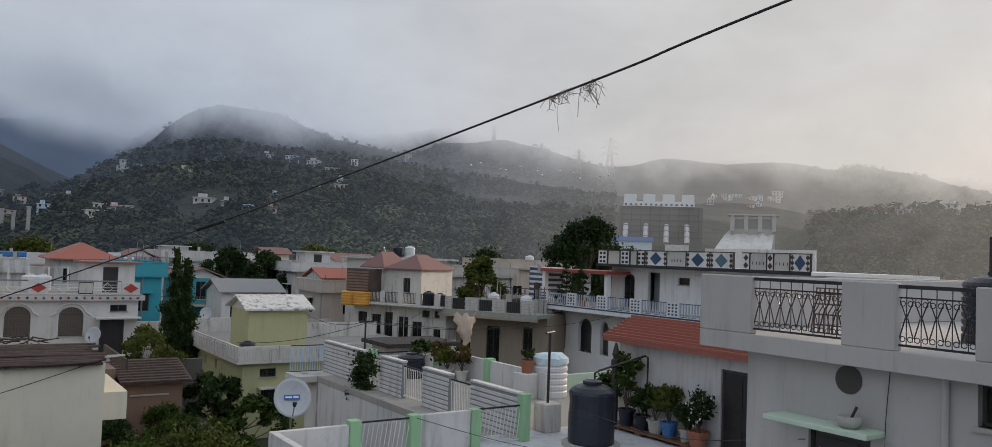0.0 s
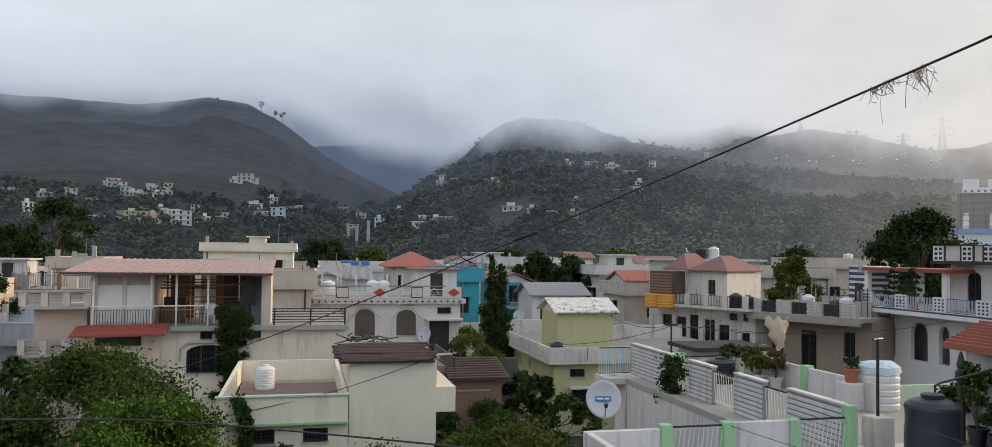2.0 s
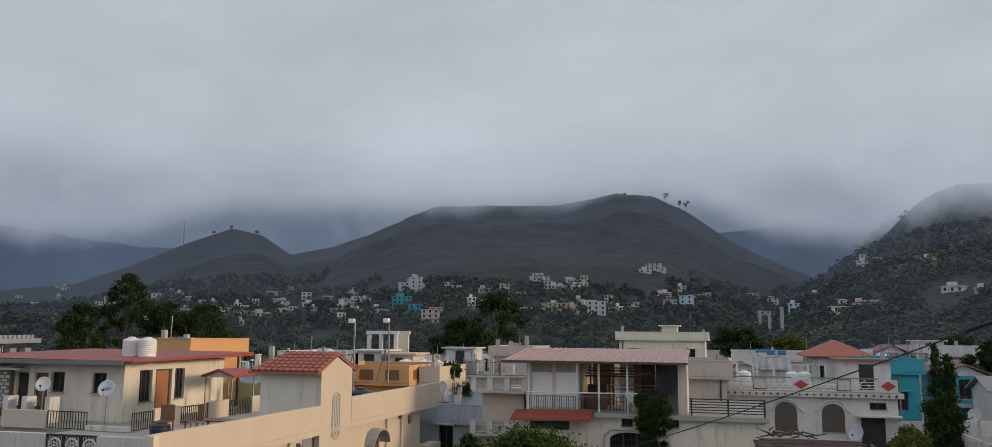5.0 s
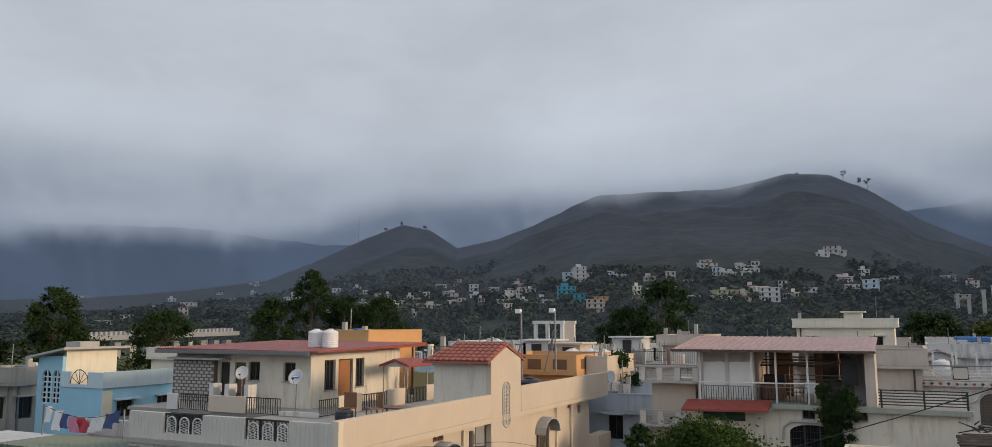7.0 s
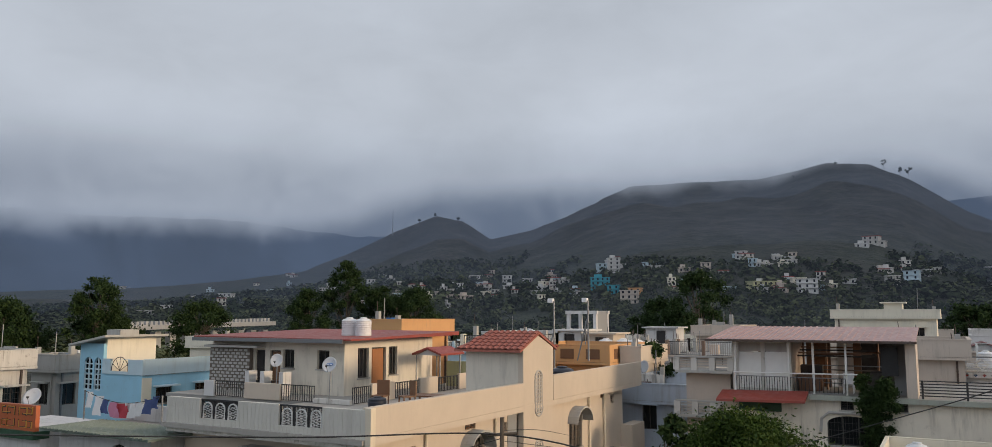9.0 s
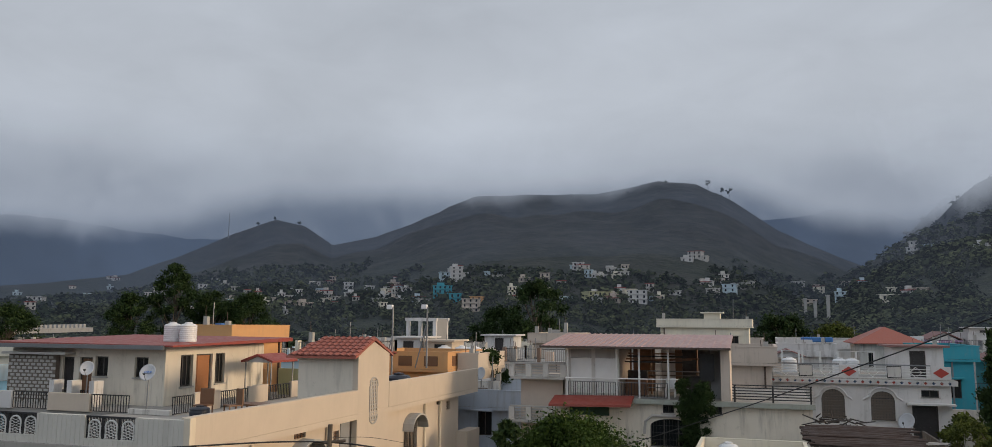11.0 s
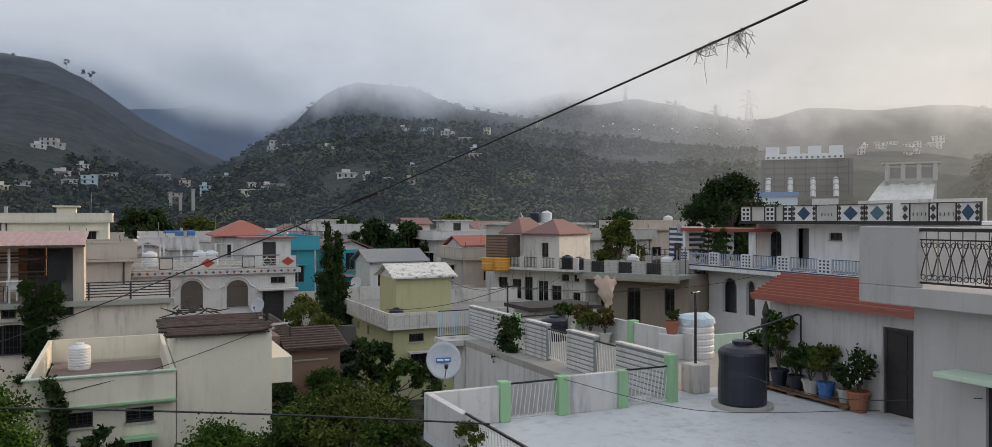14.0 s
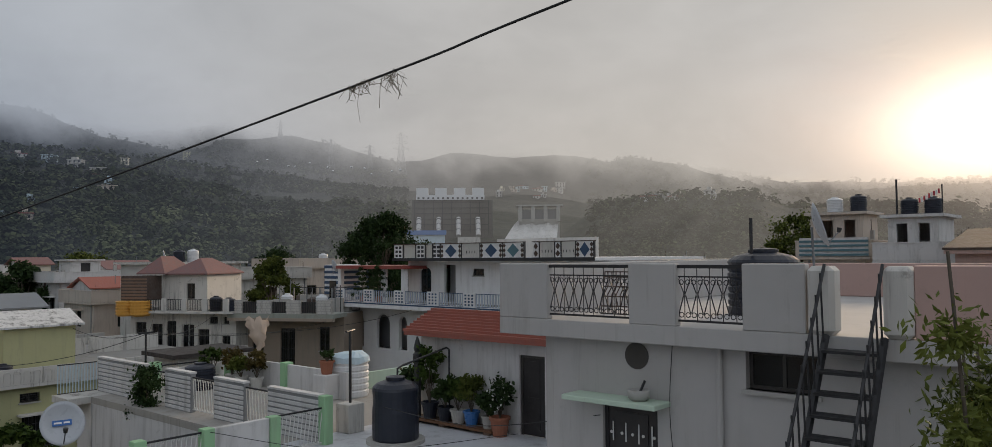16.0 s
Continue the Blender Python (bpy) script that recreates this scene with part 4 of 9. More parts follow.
pl = thing("tank_plinth", (12.85, 14.4, TZ), "round grey concrete plinth under a tank", "plinth")
part("disc", lathe(B(), (12.85, 14.4, TZ), [(0.68, 0), (0.68, 0.079)], 28), "concrete_pale", pl)
tank((16.1, 20.1, TZ), 0.6, 1.3, "tank_white", "white ribbed plastic water tank with blue cover", rings=5)
tank((13.9, 25.0, TZ), 0.48, 0.85, "tank_black", "black plastic water tank on the far terrace")

# beige house
bh = thing("beige_house", (-20, 30, BASE), "long beige two-storey house with projecting parapet and stair tower", "house")
WX = -14.5
hol = [(20.2, 20.75, 4.2, 4.65), (23.6, 24.3, 4.75, 5.1), (26.15, 26.55, 4.3, 4.7), (23.4, 24.8, 2.9, 4.4), (32.1, 33.5, 2.9, 4.35), (31.95, 33.4, 0.0, 1.5), (35.7, 36.2, 4.75, 5.1), (37.0, 37.4, 4.4, 4.8)]
part("wall", wall(B(), "y", WX, -0.25, 18.6, 38.6, BASE, 5.05, hol), "beige_wall", bh)
part("wall", wall(B(), "x", 18.6, 0.25, -22, WX - 0.252, BASE, 5.048, [(-15.8, -15.15, 3.75, 4.25), (-19.4, -17.7, 2.6, 4.3)]), "beige_wall", bh)
window(bh, "x", 18.6, -1, -15.8, -15.15, 3.75, 4.25, frame_mat="wood_door")
window(bh, "x", 18.6, -1, -19.4, -17.7, 2.6, 4.3, bars=3, frame_mat="wood_door", pane_mat="wood_grey")
part("wall", box(B(), -22, 38.35, BASE, WX - 0.252, 38.6, 5.05), "beige_wall", bh)
part("wall", box(B(), -22.2, 18.6, BASE, -22.002, 38.6, 5.05), "beige_wall", bh)
part("roof", box(B(), -22.4, 17.8, 5.051, -14.22, 40.6, 5.2), "roof_worn", bh)
part("parapet", box(B(), -14.38, 18.0, 5.201, -14.18, 27.3, 6.06, 0.012), "beige_wall", bh)
part("parapet", box(B(), -14.38, 29.95, 5.201, -14.18, 40.62, 6.2, 0.012), "beige_wall", bh)
part("fascia", box(B(), -14.3, 18.0, 5.0, -14.181, 40.6, 5.2, 0.0), "beige_wall", bh)
for i, h in enumerate(hol):
    big = h[1] - h[0] > 1
    window(bh, "y", WX, 1, *h, pane_mat="wood_grey" if big else "brick_dull", bars=3 if big else 2, shade="", sill=big, frame_mat="wood_door" if not big else "frame_dark")
    if big:
        sh = B()
        c, r = (h[0] + h[1]) / 2, (h[1] - h[0]) / 2 + 0.12
        for a0 in range(8):
            t0, t1 = math.pi * a0 / 8, math.pi * (a0 + 1) / 8
            q = [(c - r * math.cos(t), h[3] - 0.35 + 0.62 * math.sin(t)) for t in (t0, t1)]
            v = [sh.verts.new(p) for y, z in q for p in ((WX, y, z), (WX + 0.5, y, z), (WX, y, z + 0.07), (WX + 0.5, y, z + 0.07))]
            for f in ((0, 1, 5, 4), (2, 6, 7, 3), (0, 4, 6, 2), (1, 3, 7, 5), (0, 2, 3, 1), (4, 5, 7, 6)):
                sh.faces.new([v[j] for j in f])
        bmesh.ops.remove_doubles(sh, verts=sh.verts, dist=0.001)
        part("sunshade", sh, "concrete_pale", bh)
# stair tower
part("tower", box(B(), -14.42, 27.31, BASE, -14.2, 29.94, 7.25), "beige_wall", bh)
bm = B()
g = [bm.verts.new((x, y, z)) for x in (-14.42, -14.2) for y, z in ((27.31, 7.251), (29.94, 7.251), (29.94, 7.32), (28.6, 7.8), (27.31, 7.32))]
bm.faces.new(g[:5]), bm.faces.new(g[5:][::-1])
for i in range(5):
    bm.faces.new((g[i], g[(i + 1) % 5], g[5 + (i + 1) % 5], g[5 + i]))
part("gable", bm, "beige_wall", bh)
part("stair_room", box(B(), -16.75, 27.35, 5.201, -14.421, 29.9, 7.2), "pale_cream", bh)
for sg in (1, -1):
    bm = B()
    y0, y1 = (27.0, 28.62) if sg > 0 else (30.25, 28.622)
    v = [bm.verts.new(p) for p in ((-17.1, y0, 7.2), (-14.16, y0, 7.2), (-14.16, y1, 7.86), (-16.4, y1, 7.86), (-17.1, y0, 7.28), (-14.16, y0, 7.28), (-14.16, y1, 7.95), (-16.4, y1, 7.95))]
    for q in ((0, 1, 2, 3), (7, 6, 5, 4), (0, 4, 5, 1), (1, 5, 6, 2), (2, 6, 7, 3), (3, 7, 4, 0)):
        bm.faces.new([v[i] for i in q])
    tr_ = part("tiled_roof", bm, "tile_red", bh)
    for r_ in range(6):
        for c_ in range(11):
            f0 = r_ / 6
            x = -17.0 + 0.26 * c_
            if x < -17.1 + 0.7 * f0:
                continue
            ya, yb = y0 + (y1 - y0) * f0, y0 + (y1 - y0) * (f0 + 0.19)
            za, zb = 7.29 + 0.67 * f0, 7.285 + 0.67 * (f0 + 0.17)
            tile = B()
            prof = [(x + 0.245 * q / 4, 0.055 * math.sin(math.pi * q / 4)) for q in range(5)]
            lo_, hi_ = [tile.verts.new((px_, ya, za + h_ + 0.035)) for px_, h_ in prof], [tile.verts.new((px_, yb, zb + h_)) for px_, h_ in prof]
            lo2 = [tile.verts.new((px_, ya, za + h_)) for px_, h_ in prof]
            for q in range(4):
                tile.faces.new((lo_[q], lo_[q + 1], hi_[q + 1], hi_[q])), tile.faces.new((lo2[q], lo2[q + 1], lo_[q + 1], lo_[q]))
            part("tile", tile, "tile_red", tr_)

# cream house
ch = thing("cream_house", (1, 30, BASE), "cream one-storey house with green string course and roof terrace", "house")
shell(ch, -2.3, 27.4, 1.6, 34.4, BASE, 2.95, "cream_wall", {"s": [(-1.6, -0.75, 2.3, 2.75), (0.15, 0.95, 2.3, 2.75), (0.2, 0.9, 0.5, 1.75)]}, slab_out=0.0, roof_mat="roof_brown")
parapet(ch, -2.55, 27.15, 1.58, 36.0, 3.0, 3.85, "cream_wall", 0.14)
part("string_course", box(B(), -2.6, 27.08, 2.93, 1.6, 27.4, 3.0), "green_trim", ch)
part("string_course", box(B(), -2.6, 27.08, 3.851, 1.6, 27.32, 3.9), "pale_green", ch)
shell(ch, 1.62, 27.42, 4.55, 33.0, BASE, 4.75, "cream_wall")
part("balcony", box(B(), 4.552, 27.6, 3.1, 5.25, 31.5, 3.95), "cream_wall", ch)
for h in ((-1.6, -0.75, 2.3, 2.75), (0.15, 0.95, 2.3, 2.75), (0.2, 0.9, 0.5, 1.75)):
    window(ch, "x", 27.4, -1, *h)
tank((-1.35, 33.2, 3.11), 0.38, 0.95, "tank_white", "small white ribbed plastic water tank")

# ---- the houses of the town ----
def spin(ob, deg):
    """Turn a finished thing, with its parts, about its base."""
    ob.matrix_basis = ob.matrix_basis @ pose(0, 0, 0, 0, 0, deg)
    return ob


def gable(parent, x0, y0, x1, y1, z, h, mat, along="x", out=0.3, th=0.09):
    """Two pitched roof planes with thickness; ridge along x or y."""
    x0, y0, x1, y1 = x0 - out, y0 - out, x1 + out, y1 + out
    for s in (0, 1):
        bm = B()
        if along == "x":
            ym = (y0 + y1) / 2
            e = y0 if s == 0 else y1
            q = [(x0, e, z), (x1, e, z), (x1, ym, z + h), (x0, ym, z + h)]
        else:
            xm = (x0 + x1) / 2
            e = x0 if s == 0 else x1
            q = [(e, y0, z), (e, y1, z), (xm, y1, z + h), (xm, y0, z + h)]
        v = [bm.verts.new(p) for p in q] + [bm.verts.new((p[0], p[1], p[2] + th)) for p in q]
        for f in ((0, 1, 2, 3), (7, 6, 5, 4), (0, 4, 5, 1), (1, 5, 6, 2), (2, 6, 7, 3), (3, 7, 4, 0)):
            bm.faces.new([v[i] for i in f])
        part("roof_slope", bm, mat, parent)
    for s in (0, 1):
        bm = B()
        if along == "x":
            x = x0 + out if s == 0 else x1 - out
            q = [(x, y0 + out, z), (x, y1 - out, z), (x, (y0 + y1) / 2, z + h * 0.97)]
            d = (0.1 if s == 0 else -0.1, 0, 0)
        else:
            y = y0 + out if s == 0 else y1 - out
            q = [(x0 + out, y, z), (x1 - out, y, z), ((x0 + x1) / 2, y, z + h * 0.97)]
            d = (0, 0.1 if s == 0 else -0.1, 0)
        v = [bm.verts.new(p) for p in q] + [bm.verts.new((p[0] + d[0], p[1] + d[1], p[2])) for p in q]
        for f in ((0, 1, 2), (5, 4, 3), (0, 3, 4, 1), (1, 4, 5, 2), (2, 5, 3, 0)):
            bm.faces.new([v[i] for i in f])
        part("gable_end", bm, "white_wall", parent)


def hip(parent, x0, y0, x1, y1, z, h, mat, out=0.4):
    """A hipped roof, one mesh a slope."""
    x0, y0, x1, y1 = x0 - out, y0 - out, x1 + out, y1 + out
    xm, ym = (x0 + x1) / 2, (y0 + y1) / 2
    lx, ly = x1 - x0, y1 - y0
    r0, r1 = ((x0 + ly / 2, ym), (x1 - ly / 2, ym)) if lx > ly else ((xm, y0 + lx / 2), (xm, y1 - lx / 2))
    c = [(x0, y0), (x1, y0), (x1, y1), (x0, y1)]
    top = [r0, r1, r1, r0] if lx > ly else [r0, r0, r1, r1]
    for i in range(4):
        j = (i + 1) % 4
        q = [(*c[i], z), (*c[j], z), (*top[j], z + h), (*top[i], z + h)]
        if top[i] == top[j]:
            q = q[:3]
        bm = B()
        v = [bm.verts.new(p) for p in q]
        w = [bm.verts.new((p[0], p[1], p[2] + 0.08)) for p in q]
        bm.faces.new(v), bm.faces.new(w[::-1])
        for a in range(len(q)):
            b = (a + 1) % len(q)
            bm.faces.new((v[a], v[b], w[b], w[a]))
        part("roof_slope", bm, mat, parent)


def lots(u0, u1, storeys, z0, sh, rng, w=1.0, h=1.25, gap=2.3, sill=0.95):
    """Even window openings for a wall, storey by storey."""
    out = []
    n = max(1, int((u1 - u0 - 0.6) / gap))
    for s in range(storeys):
        for i in range(n):
            c = u0 + (u1 - u0) * (i + 0.5) / n
            if rng.random() < 0.12:
                continue
            k = rng.choice((0.8, 1.0, 1.0, 1.25))
            if rng.random() < 0.15:
                out.append((c - 0.45, c + 0.45, z0 + s * sh + 0.12, z0 + s * sh + 2.15))
            else:
                out.append((c - w * k / 2, c + w * k / 2, z0 + s * sh + sill, z0 + s * sh + sill + h))
    return out


def town_house(name, label, x0, y0, x1, y1, z1, mat, storeys=2, faces="sw", rail="wall", rail_mat=None, rail_h=0.85, base=BASE, seed=1, out=0.35, trim=None, shade=True, detail=True, frames="frame_dark"):
    """A flat-roofed house of the town: walls with real windows, storey bands, roof slab and a parapet or railing."""
    rng = random.Random(seed)
    t = thing(name, ((x0 + x1) / 2, (y0 + y1) / 2, base), label, "house", "houses of the town")
    sh = (z1 - base) / storeys
    holes = {}
    for f in faces:
        u = (x0, x1) if f in "sn" else (y0 + 0.25, y1 - 0.25)
        holes[f] = lots(*u, storeys, base, sh, rng)
    shell(t, x0, y0, x1, y1, base, z1, mat, holes, slab_out=out, slab_mat=trim)
    for f in faces:
        axis, c, s = {"s": ("x", y0, -1), "n": ("x", y1, 1), "w": ("y", x0, -1), "e": ("y", x1, 1)}[f]
        for h in holes[f]:
            if h[3] - h[2] > 1.8:
                door(t, axis, c, s, *h, mat=rng.choice(("wood_door", "door_black", "frame_dark")))
            else:
                window(t, axis, c, s, *h, frame_mat=frames, shade=(trim or mat) if shade else "", grille=detail, bars=2, sill=detail)
    for i in range(1, storeys):
        z = base + sh * i
        if "s" in faces:
            part("band", box(B(), x0 - 0.12, y0 - 0.12, z - 0.1, x1 + 0.12, y0 - 0.002, z + 0.08), trim or mat, t)
        if "w" in faces:
            part("band", box(B(), x0 - 0.12, y0, z - 0.1, x0 - 0.002, y1, z + 0.08), trim or mat, t)
        if "e" in faces:
            part("band", box(B(), x1 + 0.002, y0, z - 0.1, x1 + 0.12, y1, z + 0.08), trim or mat, t)
    for f in faces:
        axis, c, s = {"s": ("x", y0, -1), "n": ("x", y1, 1), "w": ("y", x0, -1), "e": ("y", x1, 1)}[f]
        u0, u1 = (x0, x1) if axis == "x" else (y0, y1)
        u = rng.choice((u0 + 0.35, u1 - 0.35, u0 + (u1 - u0) * 0.5))
        part("rain_pipe", slab(B(), axis, c + s * 0.002, s * 0.1, u - 0.05, u + 0.05, base + 0.3, z1 - 0.05), rng.choice(("iron_grey", "tin_brown", "concrete_pale")), t)
    zr = z1 + 0.162
    e = out - 0.02
    if rail == "wall":
        parapet(t, x0 - e, y0 - e, x1 + e, y1 + e, zr - 0.02, zr + rail_h, rail_mat or mat, 0.12, cap=trim or mat)
    elif rail == "bars":
        for axis, c, u0, u1 in (("x", y0 - e + 0.1, x0 - e, x1 + e), ("y", x0 - e + 0.1, y0 - e + 0.2, y1 + e), ("y", x1 + e - 0.1, y0 - e + 0.2, y1 + e), ("x", y1 + e - 0.1, x0 - e, x1 + e)):
            n = max(1, int((u1 - u0) / 2.2))
            for i in range(n + 1):
                u = u0 + (u1 - u0) * i / n
                q = min(max(u, u0 + 0.1), u1 - 0.1)
                part("rail_post", slab(B(), axis, c - 0.1, 0.2, q - 0.1, q + 0.1, zr - 0.02, zr + rail_h), rail_mat or mat, t)
                if i < n:
                    bar_rail(t, axis, c, u + 0.22, u0 + (u1 - u0) * (i + 1) / n - 0.22, zr, zr + rail_h - 0.08, "iron_white" if i % 2 else "iron_grey", 0.14, joined=True)
    if rail != "none":
        clutter(t, x0, y0, x1, y1, zr, seed)
    return t


def clutter(parent, x0, y0, x1, y1, z, seed):
    """What stands about on a lived-in flat roof: column stubs with bars, a pole, a low wall, a pipe, a crate."""
    rng = random.Random(seed * 7 + 1)
    for i in range(rng.choice((2, 3, 4))):
        x, y, h = rng.choice((x0 + 0.3, x1 - 0.3, (x0 + x1) / 2)), rng.choice((y0 + 0.3, y0 + 0.3, y1 - 0.3)), rng.uniform(0.7, 1.5)
        x, y = x + rng.uniform(-0.2, 0.2), y + rng.uniform(-0.2, 0.2)
        st = part("column_stub", box(B(), x - 0.13, y - 0.13, z, x + 0.13, y + 0.13, z + h), "concrete_pale", parent)
        part("steel_bar", rod(B(), (x - 0.06, y, z + h - 0.02), (x - 0.09, y, z + h + rng.uniform(0.3, 0.7)), 0.02, n=4), "tin_brown", st)
    x, y = rng.uniform(x0 + 1, x1 - 1), rng.uniform(y0 + 0.6, y0 + 2)
    part("roof_pole", rod(B(), (x, y, z), (x + 0.05, y, z + rng.uniform(1.6, 2.6)), 0.03, n=5), "iron_grey", parent)
    x = rng.uniform(x0 + 0.8, x1 - 2.4)
    part("low_wall", box(B(), x, y0 + 2.2, z, x + rng.uniform(0.8, 1.6), y0 + 2.34, z + rng.uniform(0.6, 1.2)), rng.choice(("concrete_pale", "white_old", "white_wall")), parent)
    x, y = rng.uniform(x0 + 0.6, x1 - 1.4), y0 + rng.uniform(0.6, 1.6)
    part("crate", box(B(), x, y, z, x + rng.uniform(0.4, 0.9), y + 0.5, z + rng.uniform(0.4, 1.0), 0.02), rng.choice(("tank_blue", "wood_door", "iron_grey", "tin_brown", "cloth_tan")), parent)


def roof_room(parent, x0, y0, x1, y1, z, h, mat, roof="slab", roof_mat=None, face="s", opening=None):
    """The small stair room on a roof, with its door."""
    c = (x0 + x1) / 2
    hole = opening or (c - 0.42, c + 0.42, z + 0.02, z + min(2.05, h - 0.2))
    bm = wall(B(), "x", y0, 0.15, x0, x1, z, z + h, [hole] if face == "s" else [])
    part("room_wall", bm, mat, parent)
    part("room_wall", box(B(), x0, y0 + 0.152, z, x0 + 0.15, y1, z + h), mat, parent)
    part("room_wall", box(B(), x1 - 0.15, y0 + 0.152, z, x1, y1, z + h), mat, parent)
    part("room_wall", box(B(), x0 + 0.152, y1 - 0.15, z, x1 - 0.152, y1, z + h), mat, parent)
    if face == "s":
        door(parent, "x", y0, -1, *hole, mat="door_black")
    if roof == "slab":
        part("room_roof", box(B(), x0 - 0.3, y0 - 0.3, z + h, x1 + 0.3, y1 + 0.3, z + h + 0.12), roof_mat or mat, parent)
    elif roof == "gable":
        gable(parent, x0, y0, x1, y1, z + h, (y1 - y0) * 0.22, roof_mat or "tile_red", "x")
    elif roof == "hip":
        hip(parent, x0, y0, x1, y1, z + h, 0.9, roof_mat or "tile_red")


# pink-roofed house with a covered veranda on its roof
ph = thing("veranda_house", (-4, 42, BASE), "cream two-storey house with a pink tin veranda roof", "house")
hs = [(-4.37, -3.85, 4.55, 4.92), (-2.25, -1.77, 4.58, 4.96), (-4.94, -3.08, 3.05, 4.3), (-8.7, -6.8, 4.3, 4.75), (-8.9, -7.6, 2.6, 4.1)]
shell(ph, -9.24, 38.0, 2.0, 47, BASE, 5.0, "pale_cream", {"s": hs}, arches={"s": [(-4.94, -3.08, 3.95, 4.3)]})
for h in hs[:2]:
    window(ph, "x", 38.0, -1, *h)
window(ph, "x", 38.0, -1, *hs[2], bars=3)
for h in hs[3:]:
    part("green_shutter", box(B(), h[0] + 0.02, 38.1, h[2] + 0.02, h[1] - 0.02, 38.13, h[3] - 0.02), "paint_green", ph, "dark green shutter")
bm = tube(B(), [(-5.2, 37.95, 3.6), (-5.15, 37.95, 4.15), (-4.85, 37.95, 4.42), (-3.2, 37.95, 4.42), (-2.9, 37.95, 4.15), (-2.85, 37.95, 3.6)], 0.07)
part("arch_moulding", bm, "concrete_pale", ph)
bm = B()
v = [bm.verts.new(p) for p in ((-9.4, 36.8, 4.78), (-5.65, 36.8, 4.86), (-5.65, 38.0, 5.18), (-9.4, 38.0, 5.1), (-9.4, 36.8, 4.88), (-5.65, 36.8, 4.96), (-5.65, 38.0, 5.28), (-9.4, 38.0, 5.2))]
for f in ((0, 1, 2, 3), (7, 6, 5, 4), (0, 4, 5, 1), (1, 5, 6, 2), (2, 6, 7, 3), (3, 7, 4, 0)):
    bm.faces.new([v[i] for i in f])
part("awning", bm, "tin_red", ph, "red tin awning")
RZ = 5.16
part("room_wall", wall(B(), "x", 38.5, 0.15, -9.0, -6.4, RZ, 7.5, [(-8.72, -7.72, 5.3, 7.36), (-7.55, -6.55, 5.3, 7.36)]), "white_old", ph)
for x in (-8.72, -7.55):
    part("shutter", box(B(), x, 38.56, 5.3, x + 1.0, 38.6, 6.92), "frame_white", ph)
    part("shutter", box(B(), x, 38.56, 6.95, x + 1.0, 38.6, 7.36), "concrete_pale", ph)
part("room_wall", box(B(), -9.0, 38.652, RZ, -8.85, 42.5, 7.5), "white_wall", ph)
part("room_wall", box(B(), -6.55, 38.652, RZ, -6.4, 42.5, 7.5), "pink_cream_wall", ph)
part("timber_wall", box(B(), -6.3, 42.3, RZ, -5.2, 42.5, 7.6), "wood_door", ph)
part("room_wall", box(B(), -4.9, 42.4, RZ, -4.2, 42.6, 7.6), "white_wall", ph)
part("room_door", box(B(), -4.19, 42.4, RZ, -3.85, 42.5, 7.4), "wood_door", ph)
# back wall in a near-black colour that stands for the veranda's inner shade
part("timber_wall", box(B(), -3.84, 42.4, RZ, -1.6, 42.6, 7.6), "plank_dark", ph)
part("curtain", box(B(), -2.3, 39.4, RZ, -1.8, 39.5, 7.45), "grey_wall", ph)
part("hanging_mat", box(B(), -2.75, 38.86, 6.0, -2.1, 38.93, 7.2), "paint_black", ph)
part("side_pillar", box(B(), -1.78, 38.05, RZ, -1.38, 40.4, 7.5), "pink_cream_wall", ph)
for x in (-8.8, -6.46, -5.42, -4.09):
    part("post", rod(B(), (x, 38.12, RZ), (x, 38.12, 7.5), 0.05, n=8), "frame_white", ph)
for x in (-6.2, -5.2, -3.0):
    part("timber_post", rod(B(), (x, 40.8, RZ), (x, 40.8, 7.7), 0.05, n=6), "wood_door", ph)
part("timber_beam", rod(B(), (-6.3, 40.75, 6.7), (-2.9, 40.75, 6.9), 0.05, n=6), "wood_door", ph)
part("timber_beam", rod(B(), (-6.4, 39.5, 7.42), (-1.5, 39.5, 7.42), 0.05, n=6), "wood_door", ph)
for i in range(5):
    part("inner_rail", rod(B(), (-5.7, 40.6, RZ + 0.32 + 0.2 * i), (-2.75, 40.6, RZ + 0.32 + 0.2 * i), 0.028, n=5), "wood_grey" if i % 2 else "iron_grey", ph)
part("sofa_bench", box(B(), -6.3, 39.6, RZ, -5.3, 40.3, RZ + 0.75, 0.04), "wood_door", ph)
part("sofa_back", box(B(), -6.3, 40.302, RZ, -5.3, 40.45, RZ + 1.15, 0.04), "plank_dark", ph)
part("store_box", box(B(), -3.3, 39.4, RZ, -2.5, 40.2, RZ + 0.95, 0.03), "plank_dark", ph)
for i in range(4):
    part("hung_plank", box(B(), -6.2 + 0.06 * i, 38.9, 6.75 + 0.13 * i, -2.9 - 0.2 * i, 38.96, 6.82 + 0.13 * i), "wood_door" if i % 2 else "plank_dark", ph)
bm = B()
v = [bm.verts.new(p) for p in ((-9.95, 37.5, 7.44), (-1.35, 37.5, 7.42), (-1.35, 43, 7.95), (-10.0, 43, 7.95), (-9.95, 37.5, 7.52), (-1.35, 37.5, 7.5), (-1.35, 43, 8.03), (-10.0, 43, 8.03))]
for f in ((0, 1, 2, 3), (7, 6, 5, 4), (0, 4, 5, 1), (1, 5, 6, 2), (2, 6, 7, 3), (3, 7, 4, 0)):
    bm.faces.new([v[i] for i in f])
vr = part("veranda_roof", bm, "tin_pink", ph, "faded pink corrugated tin roof")
rib = None
